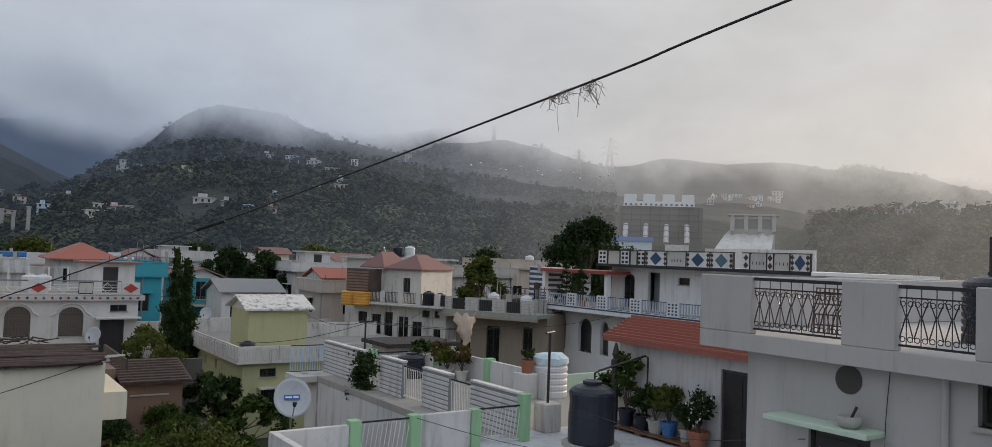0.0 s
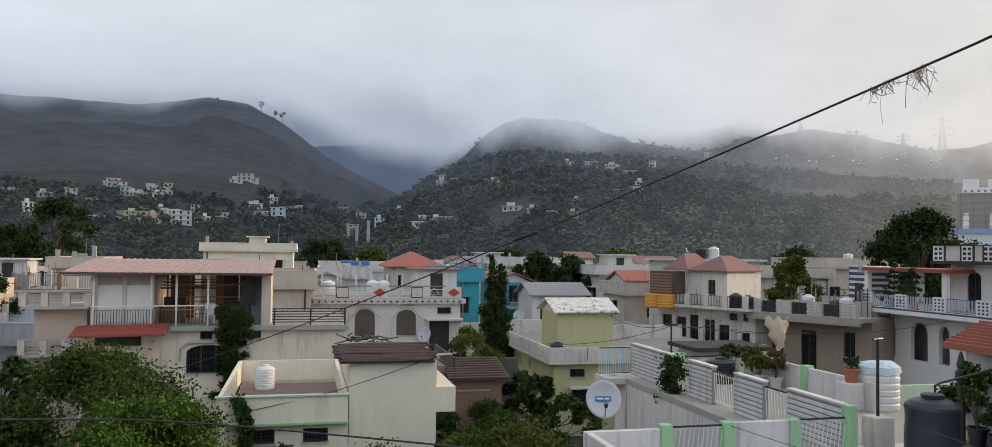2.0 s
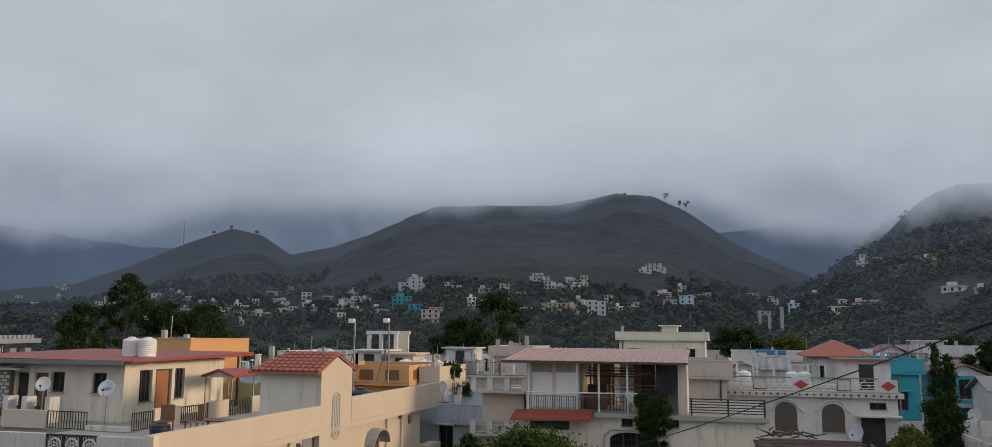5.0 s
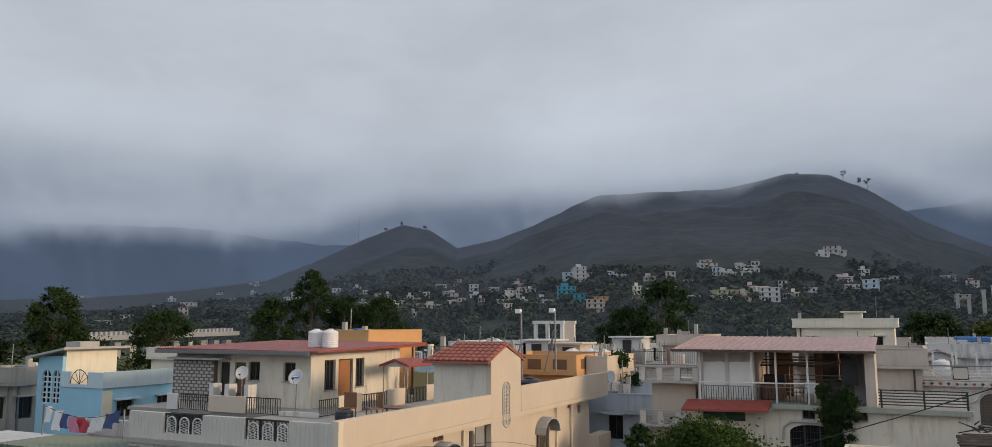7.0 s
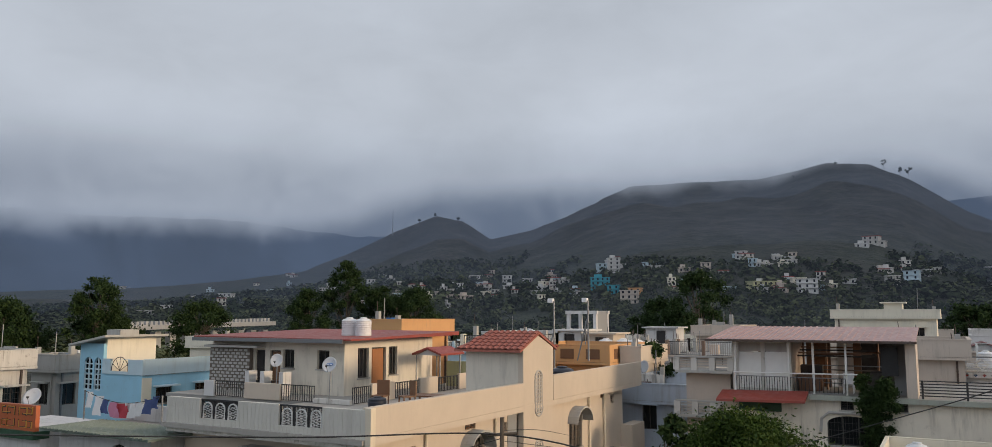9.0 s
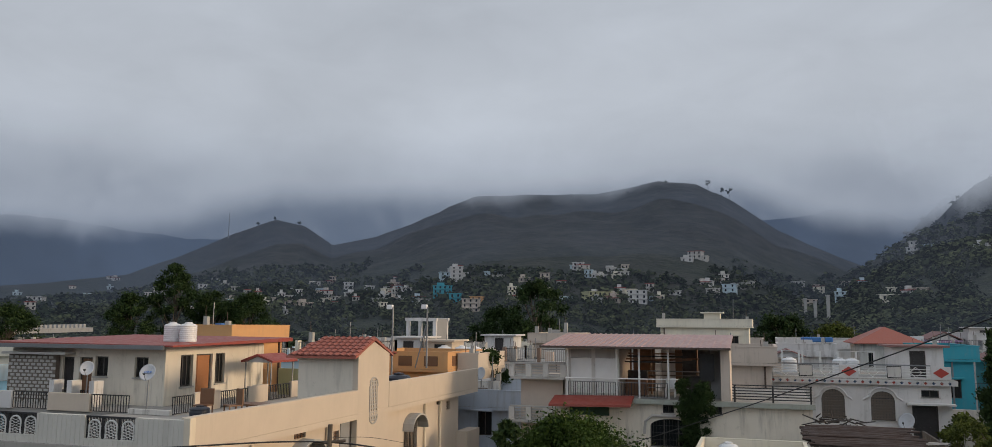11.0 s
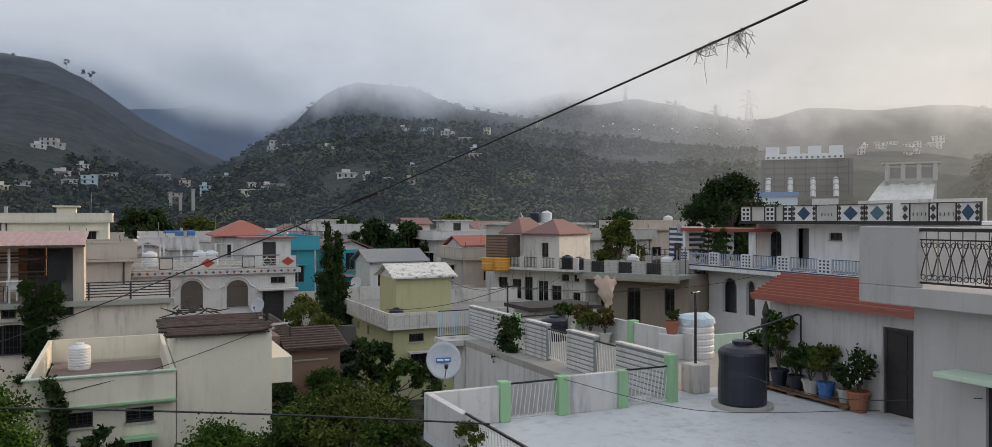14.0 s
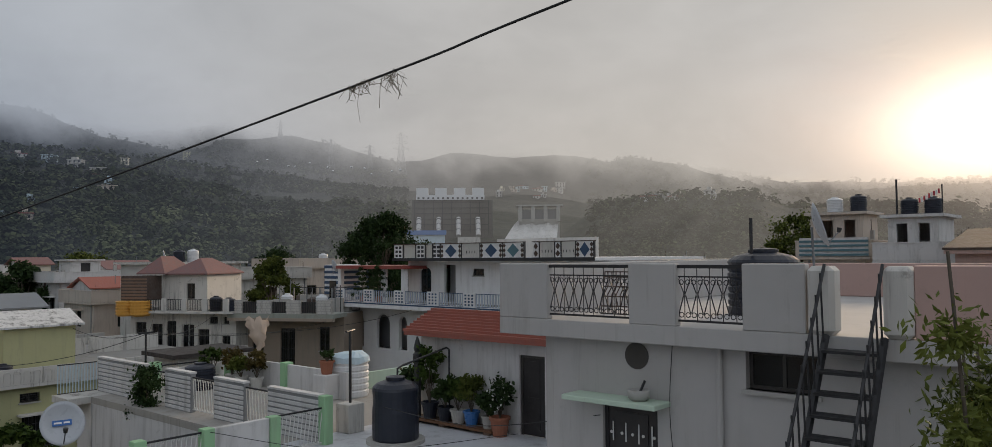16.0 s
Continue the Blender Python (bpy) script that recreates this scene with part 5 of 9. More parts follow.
for i in range(30):
    x = -9.85 + 0.285 * i
    if rib is None:
        bm = B()
        v = [bm.verts.new(p) for p in ((x, 37.48, 7.515), (x + 0.07, 37.48, 7.515), (x + 0.07, 43, 8.02), (x, 43, 8.02), (x, 37.48, 7.555), (x + 0.07, 37.48, 7.555), (x + 0.07, 43, 8.06), (x, 43, 8.06))]
        for f in ((0, 1, 2, 3), (7, 6, 5, 4), (0, 4, 5, 1), (1, 5, 6, 2), (2, 6, 7, 3), (3, 7, 4, 0)):
            bm.faces.new([v[j] for j in f])
        rib = part("rib", bm, "tin_pink", vr)
    else:
        twin(rib, (0.285 * i, 0, -0.0007 * i))
part("fascia", box(B(), -10.0, 37.42, 7.42, -1.3, 37.49, 7.52), "tin_brown", ph)
bar_rail(ph, "x", 38.06, -8.75, -6.5, RZ + 0.05, RZ + 0.72, "iron_dark", 0.11, r=0.012, top="iron_grey", joined=True)
bar_rail(ph, "x", 38.06, -6.4, -5.45, RZ + 0.05, RZ + 0.72, "iron_dark", 0.14, r=0.012, top="iron_grey", joined=True)
bar_rail(ph, "x", 38.06, -5.35, -4.12, RZ + 0.05, RZ + 0.72, "iron_dark", 0.14, r=0.012, top="iron_grey", joined=True)
part("pipe_rail", rod(B(), (-8.9, 38.0, RZ + 0.85), (-3.6, 38.0, RZ + 0.9), 0.03, n=6), "frame_white", ph)
part("ledge", box(B(), -5.6, 37.7, 4.95, 2.1, 37.998, 5.16), "moss_concrete", ph)
for z in (5.3, 5.42, 5.54, 5.66, 5.78, 5.9):
    part("pipe_rail", rod(B(), (-1.3, 37.95, z), (2.0, 37.95, z), 0.026, n=6), "iron_dark", ph)
for x in (-1.2, 0.4, 1.95):
    part("rail_post", rod(B(), (x, 37.95, 5.16), (x, 37.95, 5.9), 0.04, n=6), "iron_dark", ph)
# side wing with two balconies
part("wing", box(B(), -11.36, 39.0, BASE, -9.242, 45, 5.88), "pink_cream_wall", ph)
for z in (5.88, 3.82):
    bal_ = part("balcony", box(B(), -11.7, 38.3, z + 0.002, -9.0, 39.4 if z > 5 else 38.998, z + 0.13), "concrete_pale", ph)
    for i in range(4):
        x = -11.65 + 0.86 * i
        part("pillar_block", box(B(), x - 0.14, 38.34, z + 0.132, x + 0.14, 38.5, z + 0.72), "white_old", bal_)
        if i < 3:
            for j in range(4):
                part("rail_slat", box(B(), x + 0.16, 38.38, z + 0.2 + 0.13 * j, x + 0.70, 38.44, z + 0.26 + 0.13 * j), "concrete_pale", bal_)
    part("top_rail", box(B(), -11.72, 38.33, z + 0.722, -9.02, 38.52, z + 0.79), "concrete_pale", bal_)
part("stair_flight", tube(B(), [(-10.2, 38.2, 3.9), (-9.3, 38.2, 4.6), (-9.0, 38.2, 4.75)], 0.12, 6), "concrete_pale", ph)
ch_ = thing("garden_chair", (-4.1, 39.2, RZ), "white plastic garden chair on the veranda", "chair")
part("seat", box(B(), -4.35, 38.95, 5.56, -3.9, 39.4, 5.6, 0.01), "white_paint", ch_)
part("backrest", box(B(), -4.35, 39.38, 5.6, -3.9, 39.42, 6.05, 0.01), "white_paint", ch_)
for x, y in ((-4.33, 38.97), (-3.92, 38.97), (-4.33, 39.38), (-3.92, 39.38)):
    part("leg", rod(B(), (x, y, RZ), (x, y, 5.56), 0.02, n=6), "white_paint", ch_)

tank((-3.4, 49.6, 6.462), 0.55, 1.1, "tank_white", "white plastic water tank behind the veranda roof")
town_house("back_house", "dull cream house behind the veranda house", -6, 48, 0.5, 54, 6.3, "pink_cream_wall", seed=90, faces="s", detail=False)

# white house with red diamonds on its parapet
h3 = thing("red_diamond_house", (5, 55, BASE), "white house with arched windows and red diamond parapet", "house")
ar = [(3.2, 4.45, 3.25, 4.92), (5.8, 7.05, 3.25, 4.87)]
shell(h3, -5.2, 51.0, 9.9, 60, BASE, 5.4, "white_wall", {"s": ar + [(7.9, 9.2, 1.9, 4.15), (8.4, 9.3, 4.6, 5.0)]}, slab_out=0.3, arches={"s": [(a, b, 4.35, d) for a, b, _, d in ar]})
for a in ar:
    window(h3, "x", 51.0, -1, *a, bars=3)
    part("shutter", box(B(), a[0] + 0.02, 51.1, 3.27, a[1] - 0.02, 51.12, a[3] - 0.02), "wood_grey", h3, "grey-brown louvred shutter")
    for q in range(10):
        part("louvre", box(B(), a[0] + 0.1, 51.06, 3.3 + 0.15 * q, a[1] - 0.1, 51.098, 3.37 + 0.15 * q), "wood_grey", h3)
    bm = B()
    c, r = (a[0] + a[1]) / 2, (a[1] - a[0]) / 2 + 0.12
    tube(bm, [(c - (r + 0.25 * (abs(i - 6) > 5)) * math.cos(math.pi * i / 12), 50.96, 4.4 + 0.68 * math.sin(math.pi * i / 12)) for i in range(13)], 0.07, 6)
    part("arch_moulding", bm, "white_wall", h3)
door(h3, "x", 51.0, -1, 7.9, 9.2, 1.9, 4.15, "door_black")
window(h3, "x", 51.0, -1, 8.4, 9.3, 4.6, 5.0, grille=False)
part("sunshade", box(B(), 7.6, 50.4, 4.2, 10.0, 50.998, 4.3), "white_wall", h3)
PZ = 5.56
pp = part("parapet", box(B(), -5.2, 50.72, PZ - 0.3, 10.2, 50.86, PZ - 0.002), "white_wall", h3)
for i in range(38):
    x = -5.0 + 0.4 * i
    bm = B()
    v = [bm.verts.new((x + dx, 50.70, PZ - 0.16 + dz)) for dx, dz in ((-0.1, 0), (0, -0.09), (0.1, 0), (0, 0.09))] + [bm.verts.new((x + dx, 50.722, PZ - 0.16 + dz)) for dx, dz in ((-0.1, 0), (0, -0.09), (0.1, 0), (0, 0.09))]
    for f in ((0, 1, 2, 3), (0, 4, 5, 1), (1, 5, 6, 2), (2, 6, 7, 3), (3, 7, 4, 0)):
        bm.faces.new([v[j] for j in f])
    part("diamond", bm, "paint_blue" if i % 2 else "paint_red", pp)
for x in (-4.6, 0.1, 4.7, 9.4):
    pan = part("panel", box(B(), x - 0.5, 50.74, PZ + 0.05, x + 0.5, 50.86, PZ + 0.74), "white_wall", h3)
    bm = B()
    v = [bm.verts.new((x + dx, y, PZ + 0.4 + dz)) for y in (50.71, 50.739) for dx, dz in ((-0.4, 0), (0, -0.27), (0.4, 0), (0, 0.27))]
    for f in ((0, 1, 2, 3), (0, 4, 5, 1), (1, 5, 6, 2), (2, 6, 7, 3), (3, 7, 4, 0)):
        bm.faces.new([v[j] for j in f])
    part("diamond", bm, "paint_red", pan)
for u0, u1 in ((-4.1, -0.4), (0.6, 4.2), (5.2, 8.9)):
    mid = (u0 + u1) / 2
    rl = part("top_rail", box(B(), u0, 50.76, PZ + 0.76, u1, 50.84, PZ + 0.83), "iron_grey", h3)
    part("bottom_rail", box(B(), u0, 50.77, PZ + 0.06, u1, 50.83, PZ + 0.1), "iron_white", rl)
    sq = part("square_panel", box(B(), mid - 0.36, 50.74, PZ + 0.1, mid + 0.36, 50.84, PZ + 0.72), "white_old", h3)
    part("square_frame", tube(B(), [(mid - 0.36, 50.73, PZ + 0.1), (mid + 0.36, 50.73, PZ + 0.1), (mid + 0.36, 50.73, PZ + 0.72), (mid - 0.36, 50.73, PZ + 0.72), (mid - 0.36, 50.73, PZ + 0.1)], 0.03, 4), "iron_dark", sq)
    for c in ((u0 + mid - 0.36) / 2, (u1 + mid + 0.36) / 2):
        part("diamond_bar", tube(B(), [(c - 0.3, 50.8, PZ + 0.4), (c, 50.8, PZ + 0.12), (c + 0.3, 50.8, PZ + 0.4), (c, 50.8, PZ + 0.7), (c - 0.3, 50.8, PZ + 0.4)], 0.025, 4), "iron_white", rl)
    for z in (0.25, 0.42, 0.58):
        part("rail_bar", rod(B(), (u0, 50.8, PZ + z), (u1, 50.8, PZ + z), 0.018, n=4), "iron_white", rl)
roof_room(h3, 7.3, 53.0, 10.0, 56.0, PZ, 1.75, "white_wall", "slab", "tile_old_pink")
tank((-1.4, 54.0, PZ), 0.32, 0.95, "tank_blue", "blue plastic barrel on a flat roof", "barrel")
for x in (1.2, 4.2, 4.9):
    tank((x + 0.5, 56.0, PZ), 0.45, 0.95, "tank_white", "white plastic water tank on the red diamond house")
for u0, u1 in ((-2.0, 2.5), (2.6, 7.2)):
    bar_rail(h3, "x", 59.5, u0, u1, PZ, PZ + 1.3, "iron_white", 1.1, r=0.06, top="white_wall", joined=True)
dish((7.5, 50.2, 2.6), 0.45, (-35, 25), "white satellite dish on the arched house", 0.7)

# yellow house with arched balustrade
yh = thing("yellow_house", (15, 44, BASE), "pale yellow house with a white arched balustrade", "house")
wins = [(13.2, 14.0, 2.35, 2.75), (13.3, 14.9, 0.3, 1.75), (15.6, 17.0, 0.3, 1.75)]
wwin = [(40.2, 40.9, 0.7, 1.8), (43.0, 43.4, 2.3, 2.7), (45.0, 45.4, 2.3, 2.7), (47, 48.2, 0.6, 1.8)]
shell(yh, 12.35, 38.75, 24, 52, BASE, 3.05, "yellow_wall", {"s": wins, "w": wwin}, slab_out=0.4, slab_mat="white_old")
for w in wins:
    window(yh, "x", 38.75, -1, *w, shade="white_old" if w[3] < 2 else "")
for w in wwin:
    window(yh, "y", 12.35, -1, *w, grille=False)
YZ = 3.2


def arch_panel(parent, axis, c, u0, u1, z0, z1, mat, n):
    """A balustrade panel with round-headed niches standing proud."""
    pan = part("balustrade_panel", slab(B(), axis, c, 0.12, u0, u1, z0, z1), mat, parent)
    s = (u1 - u0) / n
    for i in range(n):
        m, r = u0 + s * (i + 0.5), s * 0.34
        pts = [(m - r, z0 + 0.06), *[(m - r * math.cos(math.pi * j / 8), z1 - 0.1 - r + r * math.sin(math.pi * j / 8)) for j in range(9)], (m + r, z0 + 0.06)]
        bm = B()
        tube(bm, [(u, c - 0.012, z) if axis == "x" else (c - 0.012, u, z) for u, z in pts], 0.022, 5)
        part("arch", bm, mat, pan)


for i in range(6):
    arch_panel(yh, "x", 38.36, 11.98 + i * 2.02, 13.96 + i * 2.02, YZ, YZ + 0.68, "white_old", 5)
for i in range(7):
    arch_panel(yh, "y", 11.96, 38.5 + i * 1.98, 40.44 + i * 1.98, YZ, YZ + 0.68, "white_old", 4)
roof_room(yh, 13.45, 41.6, 16.6, 44.6, YZ, 2.15, "yellow_wall", "gable", "white_weathered", face="")
tank((13.0, 40.2, YZ), 0.4, 0.75, "tank_black", "small black water tank on the yellow house")
for i in range(4):
    arch_panel(yh, "x", 47.5, 15.5 + i * 2.1, 17.4 + i * 2.1, YZ, YZ + 0.9, "white_old", 3)
    arch_panel(yh, "x", 51.9, 12.2 + i * 2.1, 14.1 + i * 2.1, YZ, YZ + 0.9, "white_old", 3)

# blue diamond house: arcade, curved balcony, diamond parapet and striped stair tower
dh = thing("blue_diamond_house", (38, 33, BASE), "white house with blue diamond parapet and striped stair tower", "house")
aw = [(41.95, 42.85, 2.6, 4.9), (39.35, 40.65, 2.6, 4.8), (37.75, 38.5, 2.6, 4.75)]
shell(dh, 35, 20, 47, 44, BASE, 5.45, "white_bright", {"w": aw}, slab_out=0.0, arches={"w": [(a, b, 4.2, d) for a, b, _, d in aw]})
part("inner_wall", box(B(), 36.3, 34, 2.5, 36.5, 43.8, 5.4), "grey_wall", dh)
part("balcony", box(B(), 33.6, 20, 5.452, 35.0, 43.5, 5.62), "white_bright", dh)
part("balcony_edge", box(B(), 33.55, 20, 5.3, 33.62, 43.5, 5.54), "white_bright", dh)
part("balcony_line", box(B(), 33.54, 20, 5.542, 33.63, 43.5, 5.62), "paint_blue", dh)
for i in range(8):
    y = 42.8 - 2.9 * i
    pan = part("rail_panel", box(B(), 33.64, y - 0.45, 5.63, 33.76, y + 0.45, 6.45), "white_bright", dh)
    for a in range(3):
        for b in range(4):
            part("hole_pattern", box(B(), 33.625, y - 0.33 + 0.26 * a, 5.72 + 0.18 * b, 33.638, y - 0.2 + 0.26 * a, 5.82 + 0.18 * b), "paint_blue", pan)
    if i < 7:
        bar_rail(dh, "y", 33.7, y - 2.4, y - 0.5, 5.66, 6.42, "blue_grey_wall", 0.2, r=0.03, top="paint_blue", joined=True)
uw = [(36.8, 37.8, 5.7, 7.85), (32.3, 33.2, 7.35, 7.77), (34.65, 35.65, 5.65, 8.0)]
shell(dh, 36.2, 20, 47, 38.9, 5.63, 8.1, "white_bright", {"w": uw}, slab_out=0.0, arches={"w": [(36.8, 37.8, 7.5, 7.85)]})
window(dh, "y", 36.2, -1, *uw[0], bars=2, grille=False)
window(dh, "y", 36.2, -1, *uw[1], bars=2, grille=False)
part("recess_panel", box(B(), 36.9, 34.5, 5.65, 37.0, 35.8, 8.0), "grey_wall", dh)
part("roof_slab", box(B(), 34.9, 23.5, 8.262, 47.2, 39.0, 8.42), "white_bright", dh)
part("roof_edge", box(B(), 34.86, 23.5, 8.25, 34.9, 39.0, 8.44), "paint_black", dh)


def diamonds(parent, y, zc, marks):
    """Flat painted diamonds, standing a little proud of a panel that faces the valley."""
    for dy, dz, half, s, mt in marks:
        bm = B()
        q = ((-half, 0), (0, -s), (half, 0), (0, s))
        v = [bm.verts.new((x, y + dy + a, zc + dz + b)) for x in (34.97, 34.998) for a, b in q]
        for f in ((0, 1, 2, 3), (0, 4, 5, 1), (1, 5, 6, 2), (2, 6, 7, 3), (3, 7, 4, 0)):
            bm.faces.new([v[j] for j in f])
        part("diamond", bm, mt, parent)


for y1, y0, look_ in ((38.95, 38.1, "lattice"), (38.05, 36.95, "grey"), (36.9, 36.1, "lattice"), (36.05, 35.45, "grey"), (35.4, 34.8, "lattice"), (34.75, 33.02, "paint_blue"), (33.0, 31.55, "plain"), (31.53, 29.84, "paint_blue"), (29.82, 28.26, "paint_teal"),
                      (27.66, 27.19, "narrow"), (27.17, 26.15, "plain"), (26.13, 25.73, "narrow"), (25.71, 24.78, "plain"), (24.76, 23.63, "paint_blue")):
    c, w = (y0 + y1) / 2, y1 - y0
    pan = part("parapet_panel", box(B(), 35.0 if look_ != "grey" else 35.04, y0 + 0.03, 8.43, 35.12, y1 - 0.03, 9.26), "grey_panel" if look_ == "grey" else "white_old" if look_ == "plain" else "white_bright", dh)
    part("panel_edge", box(B(), 34.985, y0 - 0.02, 8.43, 35.13, y0 + 0.028, 9.28), "paint_black", pan)
    if look_.startswith("paint"):
        e = w / 2 - 0.13
        diamonds(pan, c, 8.85, [(0, 0, 0.27 * w, 0.38, look_)] + [(sg * e, dz, 0.11, 0.13, "tin_brown") for sg in (-1, 1) for dz in (-0.27, 0, 0.27)])
    elif look_ == "narrow":
        diamonds(pan, c, 8.85, [(0, dz, 0.15, 0.17, "tin_brown") for dz in (-0.2, 0.2)])
    elif look_ == "lattice":
        for a in range(2):
            for b in range(3):
                part("hole_pattern", box(B(), 34.985, c - 0.27 + 0.33 * a, 8.5 + 0.26 * b, 34.998, c - 0.06 + 0.33 * a, 8.66 + 0.26 * b), "paint_black", pan)
    elif look_ == "plain":
        for a in range(4):
            part("slit", box(B(), 34.985, c - 0.35 + 0.22 * a, 8.7, 34.998, c - 0.31 + 0.22 * a, 8.85), "paint_black", pan)
    part("coping", box(B(), 34.95, y0, 9.282, 35.2, y1, 9.33), "tin_brown", pan)
part("back_parapet", box(B(), 45, 30, 8.43, 45.15, 38.8, 9.75), "white_old", dh)
tw = part("stair_tower", box(B(), 34.9, 44.02, BASE, 37.1, 46.0, 8.0), "white_bright", dh)
for i in range(17):
    z = 2.0 + 0.36 * i
    part("stripe", box(B(), 34.87, 43.98, z, 37.15, 46.02, z + 0.19), "paint_blue", tw)
part("stair_window", box(B(), 34.84, 44.7, 4.0, 34.868, 45.4, 6.9), "glass_dark", tw)
part("canopy_roof", box(B(), 34.2, 37.2, 7.75, 38.5, 43.9, 7.95), "tin_red", dh)
for y in (37.6, 39.5, 41.6, 43.9):
    part("post", box(B(), 34.5, y - 0.15, 5.63, 34.8, y + 0.15, 7.75), "white_bright", dh)
dish((34.4, 44.4, 7.4), 0.4, (75, 20), "white satellite dish on the striped stair tower", 0.5)

# old row with pink hipped roofs and a brick balcony, standing askew to the street grid
SKEW = 27.3


def askew(c, x, y):
    a = radians(SKEW)
    dx, dy = x - c[0], y - c[1]
    return c[0] + dx * math.cos(a) - dy * math.sin(a), c[1] + dx * math.sin(a) + dy * math.cos(a)


OC = (25.7, 49.05)
oh = thing("old_hip_roof_house", (*OC, BASE), "streaked old white house with faded pink hip roofs", "house")
ow = [(48.3, 49.2, 2.1, 4.3), (50.6, 51.4, 2.4, 4.3), (46.6, 47.2, 4.35, 4.8), (45.8, 46.2, 4.35, 4.8), (47.2, 48.0, 1.5, 4.0), (45.7, 46.3, 2.2, 3.6), (49.6, 50.3, 2.3, 4.5), (51.8, 52.6, 2.4, 4.4)]
shell(oh, 26.4, 45.3, 32, 53, BASE, 5.05, "white_streaked", {"w": ow}, slab_out=0.0)
for w in ow:
    window(oh, "y", 26.4, -1, *w, bars=2, frame_mat="frame_white" if w[1] - w[0] > 0.85 else "frame_dark")
part("balcony", box(B(), 25.3, 45.1, 5.052, 26.4, 53.2, 5.2), "white_old", oh)
shell(oh, 26.9, 47.7, 31, 51.0, 5.21, 7.3, "white_streaked", {"w": [(48.6, 49.2, 5.9, 6.9)]})
window(oh, "y", 26.9, -1, 48.6, 49.2, 5.9, 6.9, grille=False)
hip(oh, 26.9, 47.8, 30.6, 50.2, 7.47, 1.0, "tile_old_pink", 0.35)
hip(oh, 26.6, 50.7, 29.6, 52.3, 7.5, 1.1, "tile_old_pink", 0.25)
part("dark_screen", box(B(), 25.35, 51.02, 5.85, 26.85, 52.9, 7.42), "tin_brown", oh, "dark brown screened balcony")
for i in range(7):
    part("slat", box(B(), 25.32, 51.02, 5.95 + 0.2 * i, 25.348, 52.9, 6.07 + 0.2 * i), "brick_dull", oh)
for y in (51.45, 52.5):
    ob0 = part("orange_balcony", lathe(B(), (25.35, y, 4.85), [(0.05, 0), (0.52, 0.02), (0.62, 0.12), (0.62, 0.95), (0.55, 1.0)], 18), "orange_glaze", oh, "ochre ribbed balcony front")
    for i in range(5):
        part("moulding", lathe(B(), (25.35, y, 4.97 + 0.19 * i), [(0.6, 0), (0.665, 0.03), (0.665, 0.07), (0.6, 0.1)], 18), "orange_glaze", ob0)
for i in range(4):
    y = 45.4 + 1.45 * i
    part("rail_post", box(B(), 25.3, y - 0.17, 5.21, 25.5, y + 0.17, 6.0), "white_old", oh)
    bar_rail(oh, "y", 25.4, y + 0.18, y + 1.27, 5.25, 5.95, "iron_dark", 0.12, joined=True)
spin(oh, SKEW)
tank((*askew(OC, 25.9, 46.4), 5.2), 0.4, 0.95, "tank_black", "dark tank on the old balcony")
tank((*askew(OC, 25.9, 45.5), 5.2), 0.42, 0.85, "tank_black", "dark tank on the old balcony")
oh2 = thing("upper_old_house", (31, 57, BASE), "weathered flat-roofed house behind the pink hip roofs", "house")
shell(oh2, 27.5, 56, 34.5, 61, BASE, 8.1, "white_old", {"s": [(29.5, 30.3, 7.0, 7.8)]}, slab_out=0.4)
window(oh2, "x", 56, -1, 29.5, 30.3, 7.0, 7.8, grille=False)
tank((31.2, 57.2, 8.26), 0.42, 0.95, "tank_white", "square white tank on the old house")
tank((30.2, 57.4, 8.26), 0.42, 0.9, "tank_black", "black tank on the old house")
dish((28.6, 56.6, 8.26), 0.35, (60, 20), "dark tilted satellite dish on the old house", 0.5)

BC = (29.0, 42.9)
ob_ = thing("brick_balcony_house", (*BC, BASE), "shabby cream house with a brick balcony parapet", "house")
bd_ = [(45.0, 45.8, 2.4, 4.3), (42.8, 43.8, 1.4, 4.0), (40.4, 41.1, 2.6, 4.1)]
# cream wall and beam coloured dark tan, as shaded by the balcony
shell(ob_, 31.0, 39.4, 38, 46.4, BASE, 4.8, "tan_shaded", {"w": bd_}, slab_out=0.0)
for a in bd_:
    window(ob_, "y", 31.0, -1, *a)
part("balcony", box(B(), 29.0, 39.2, 4.802, 31.0, 46.4, 5.05), "moss_concrete", ob_)
part("balcony_beam", box(B(), 28.95, 39.2, 4.62, 29.2, 46.4, 4.8), "tan_shaded", ob_)
for i in range(4):
    y = 39.9 + 2.0 * i
    bp = part("brick_pier", box(B(), 29.06, y - 0.5, 5.051, 29.3, y + 0.5, 5.9), "concrete_pale", ob_)
    for a in range(3):
        for b in range(5):
            o = 0.12 * (b % 2)
            part("brick", box(B(), 29.03, y - 0.48 + 0.32 * a + o * 0.5, 5.08 + 0.16 * b, 29.059, y - 0.2 + 0.32 * a + o * 0.5, 5.21 + 0.16 * b), "white_old", bp)
    if i < 3:
        pnl = part("rail_panel", box(B(), 29.14, y + 0.52, 5.1, 29.22, y + 1.48, 5.8), "frame_dark", ob_)
        for q in range(6):
            part("rail_slat", box(B(), 29.1, y + 0.56 + 0.155 * q, 5.12, 29.139, y + 0.64 + 0.155 * q, 5.78), "iron_dark", pnl)
roof_clutter = [(32.6, 44.6, 1.2, 0.8), (33.2, 42.2, 1.5, 0.7), (32.4, 40.6, 1.0, 0.9), (34.8, 43.6, 1.6, 1.0)]
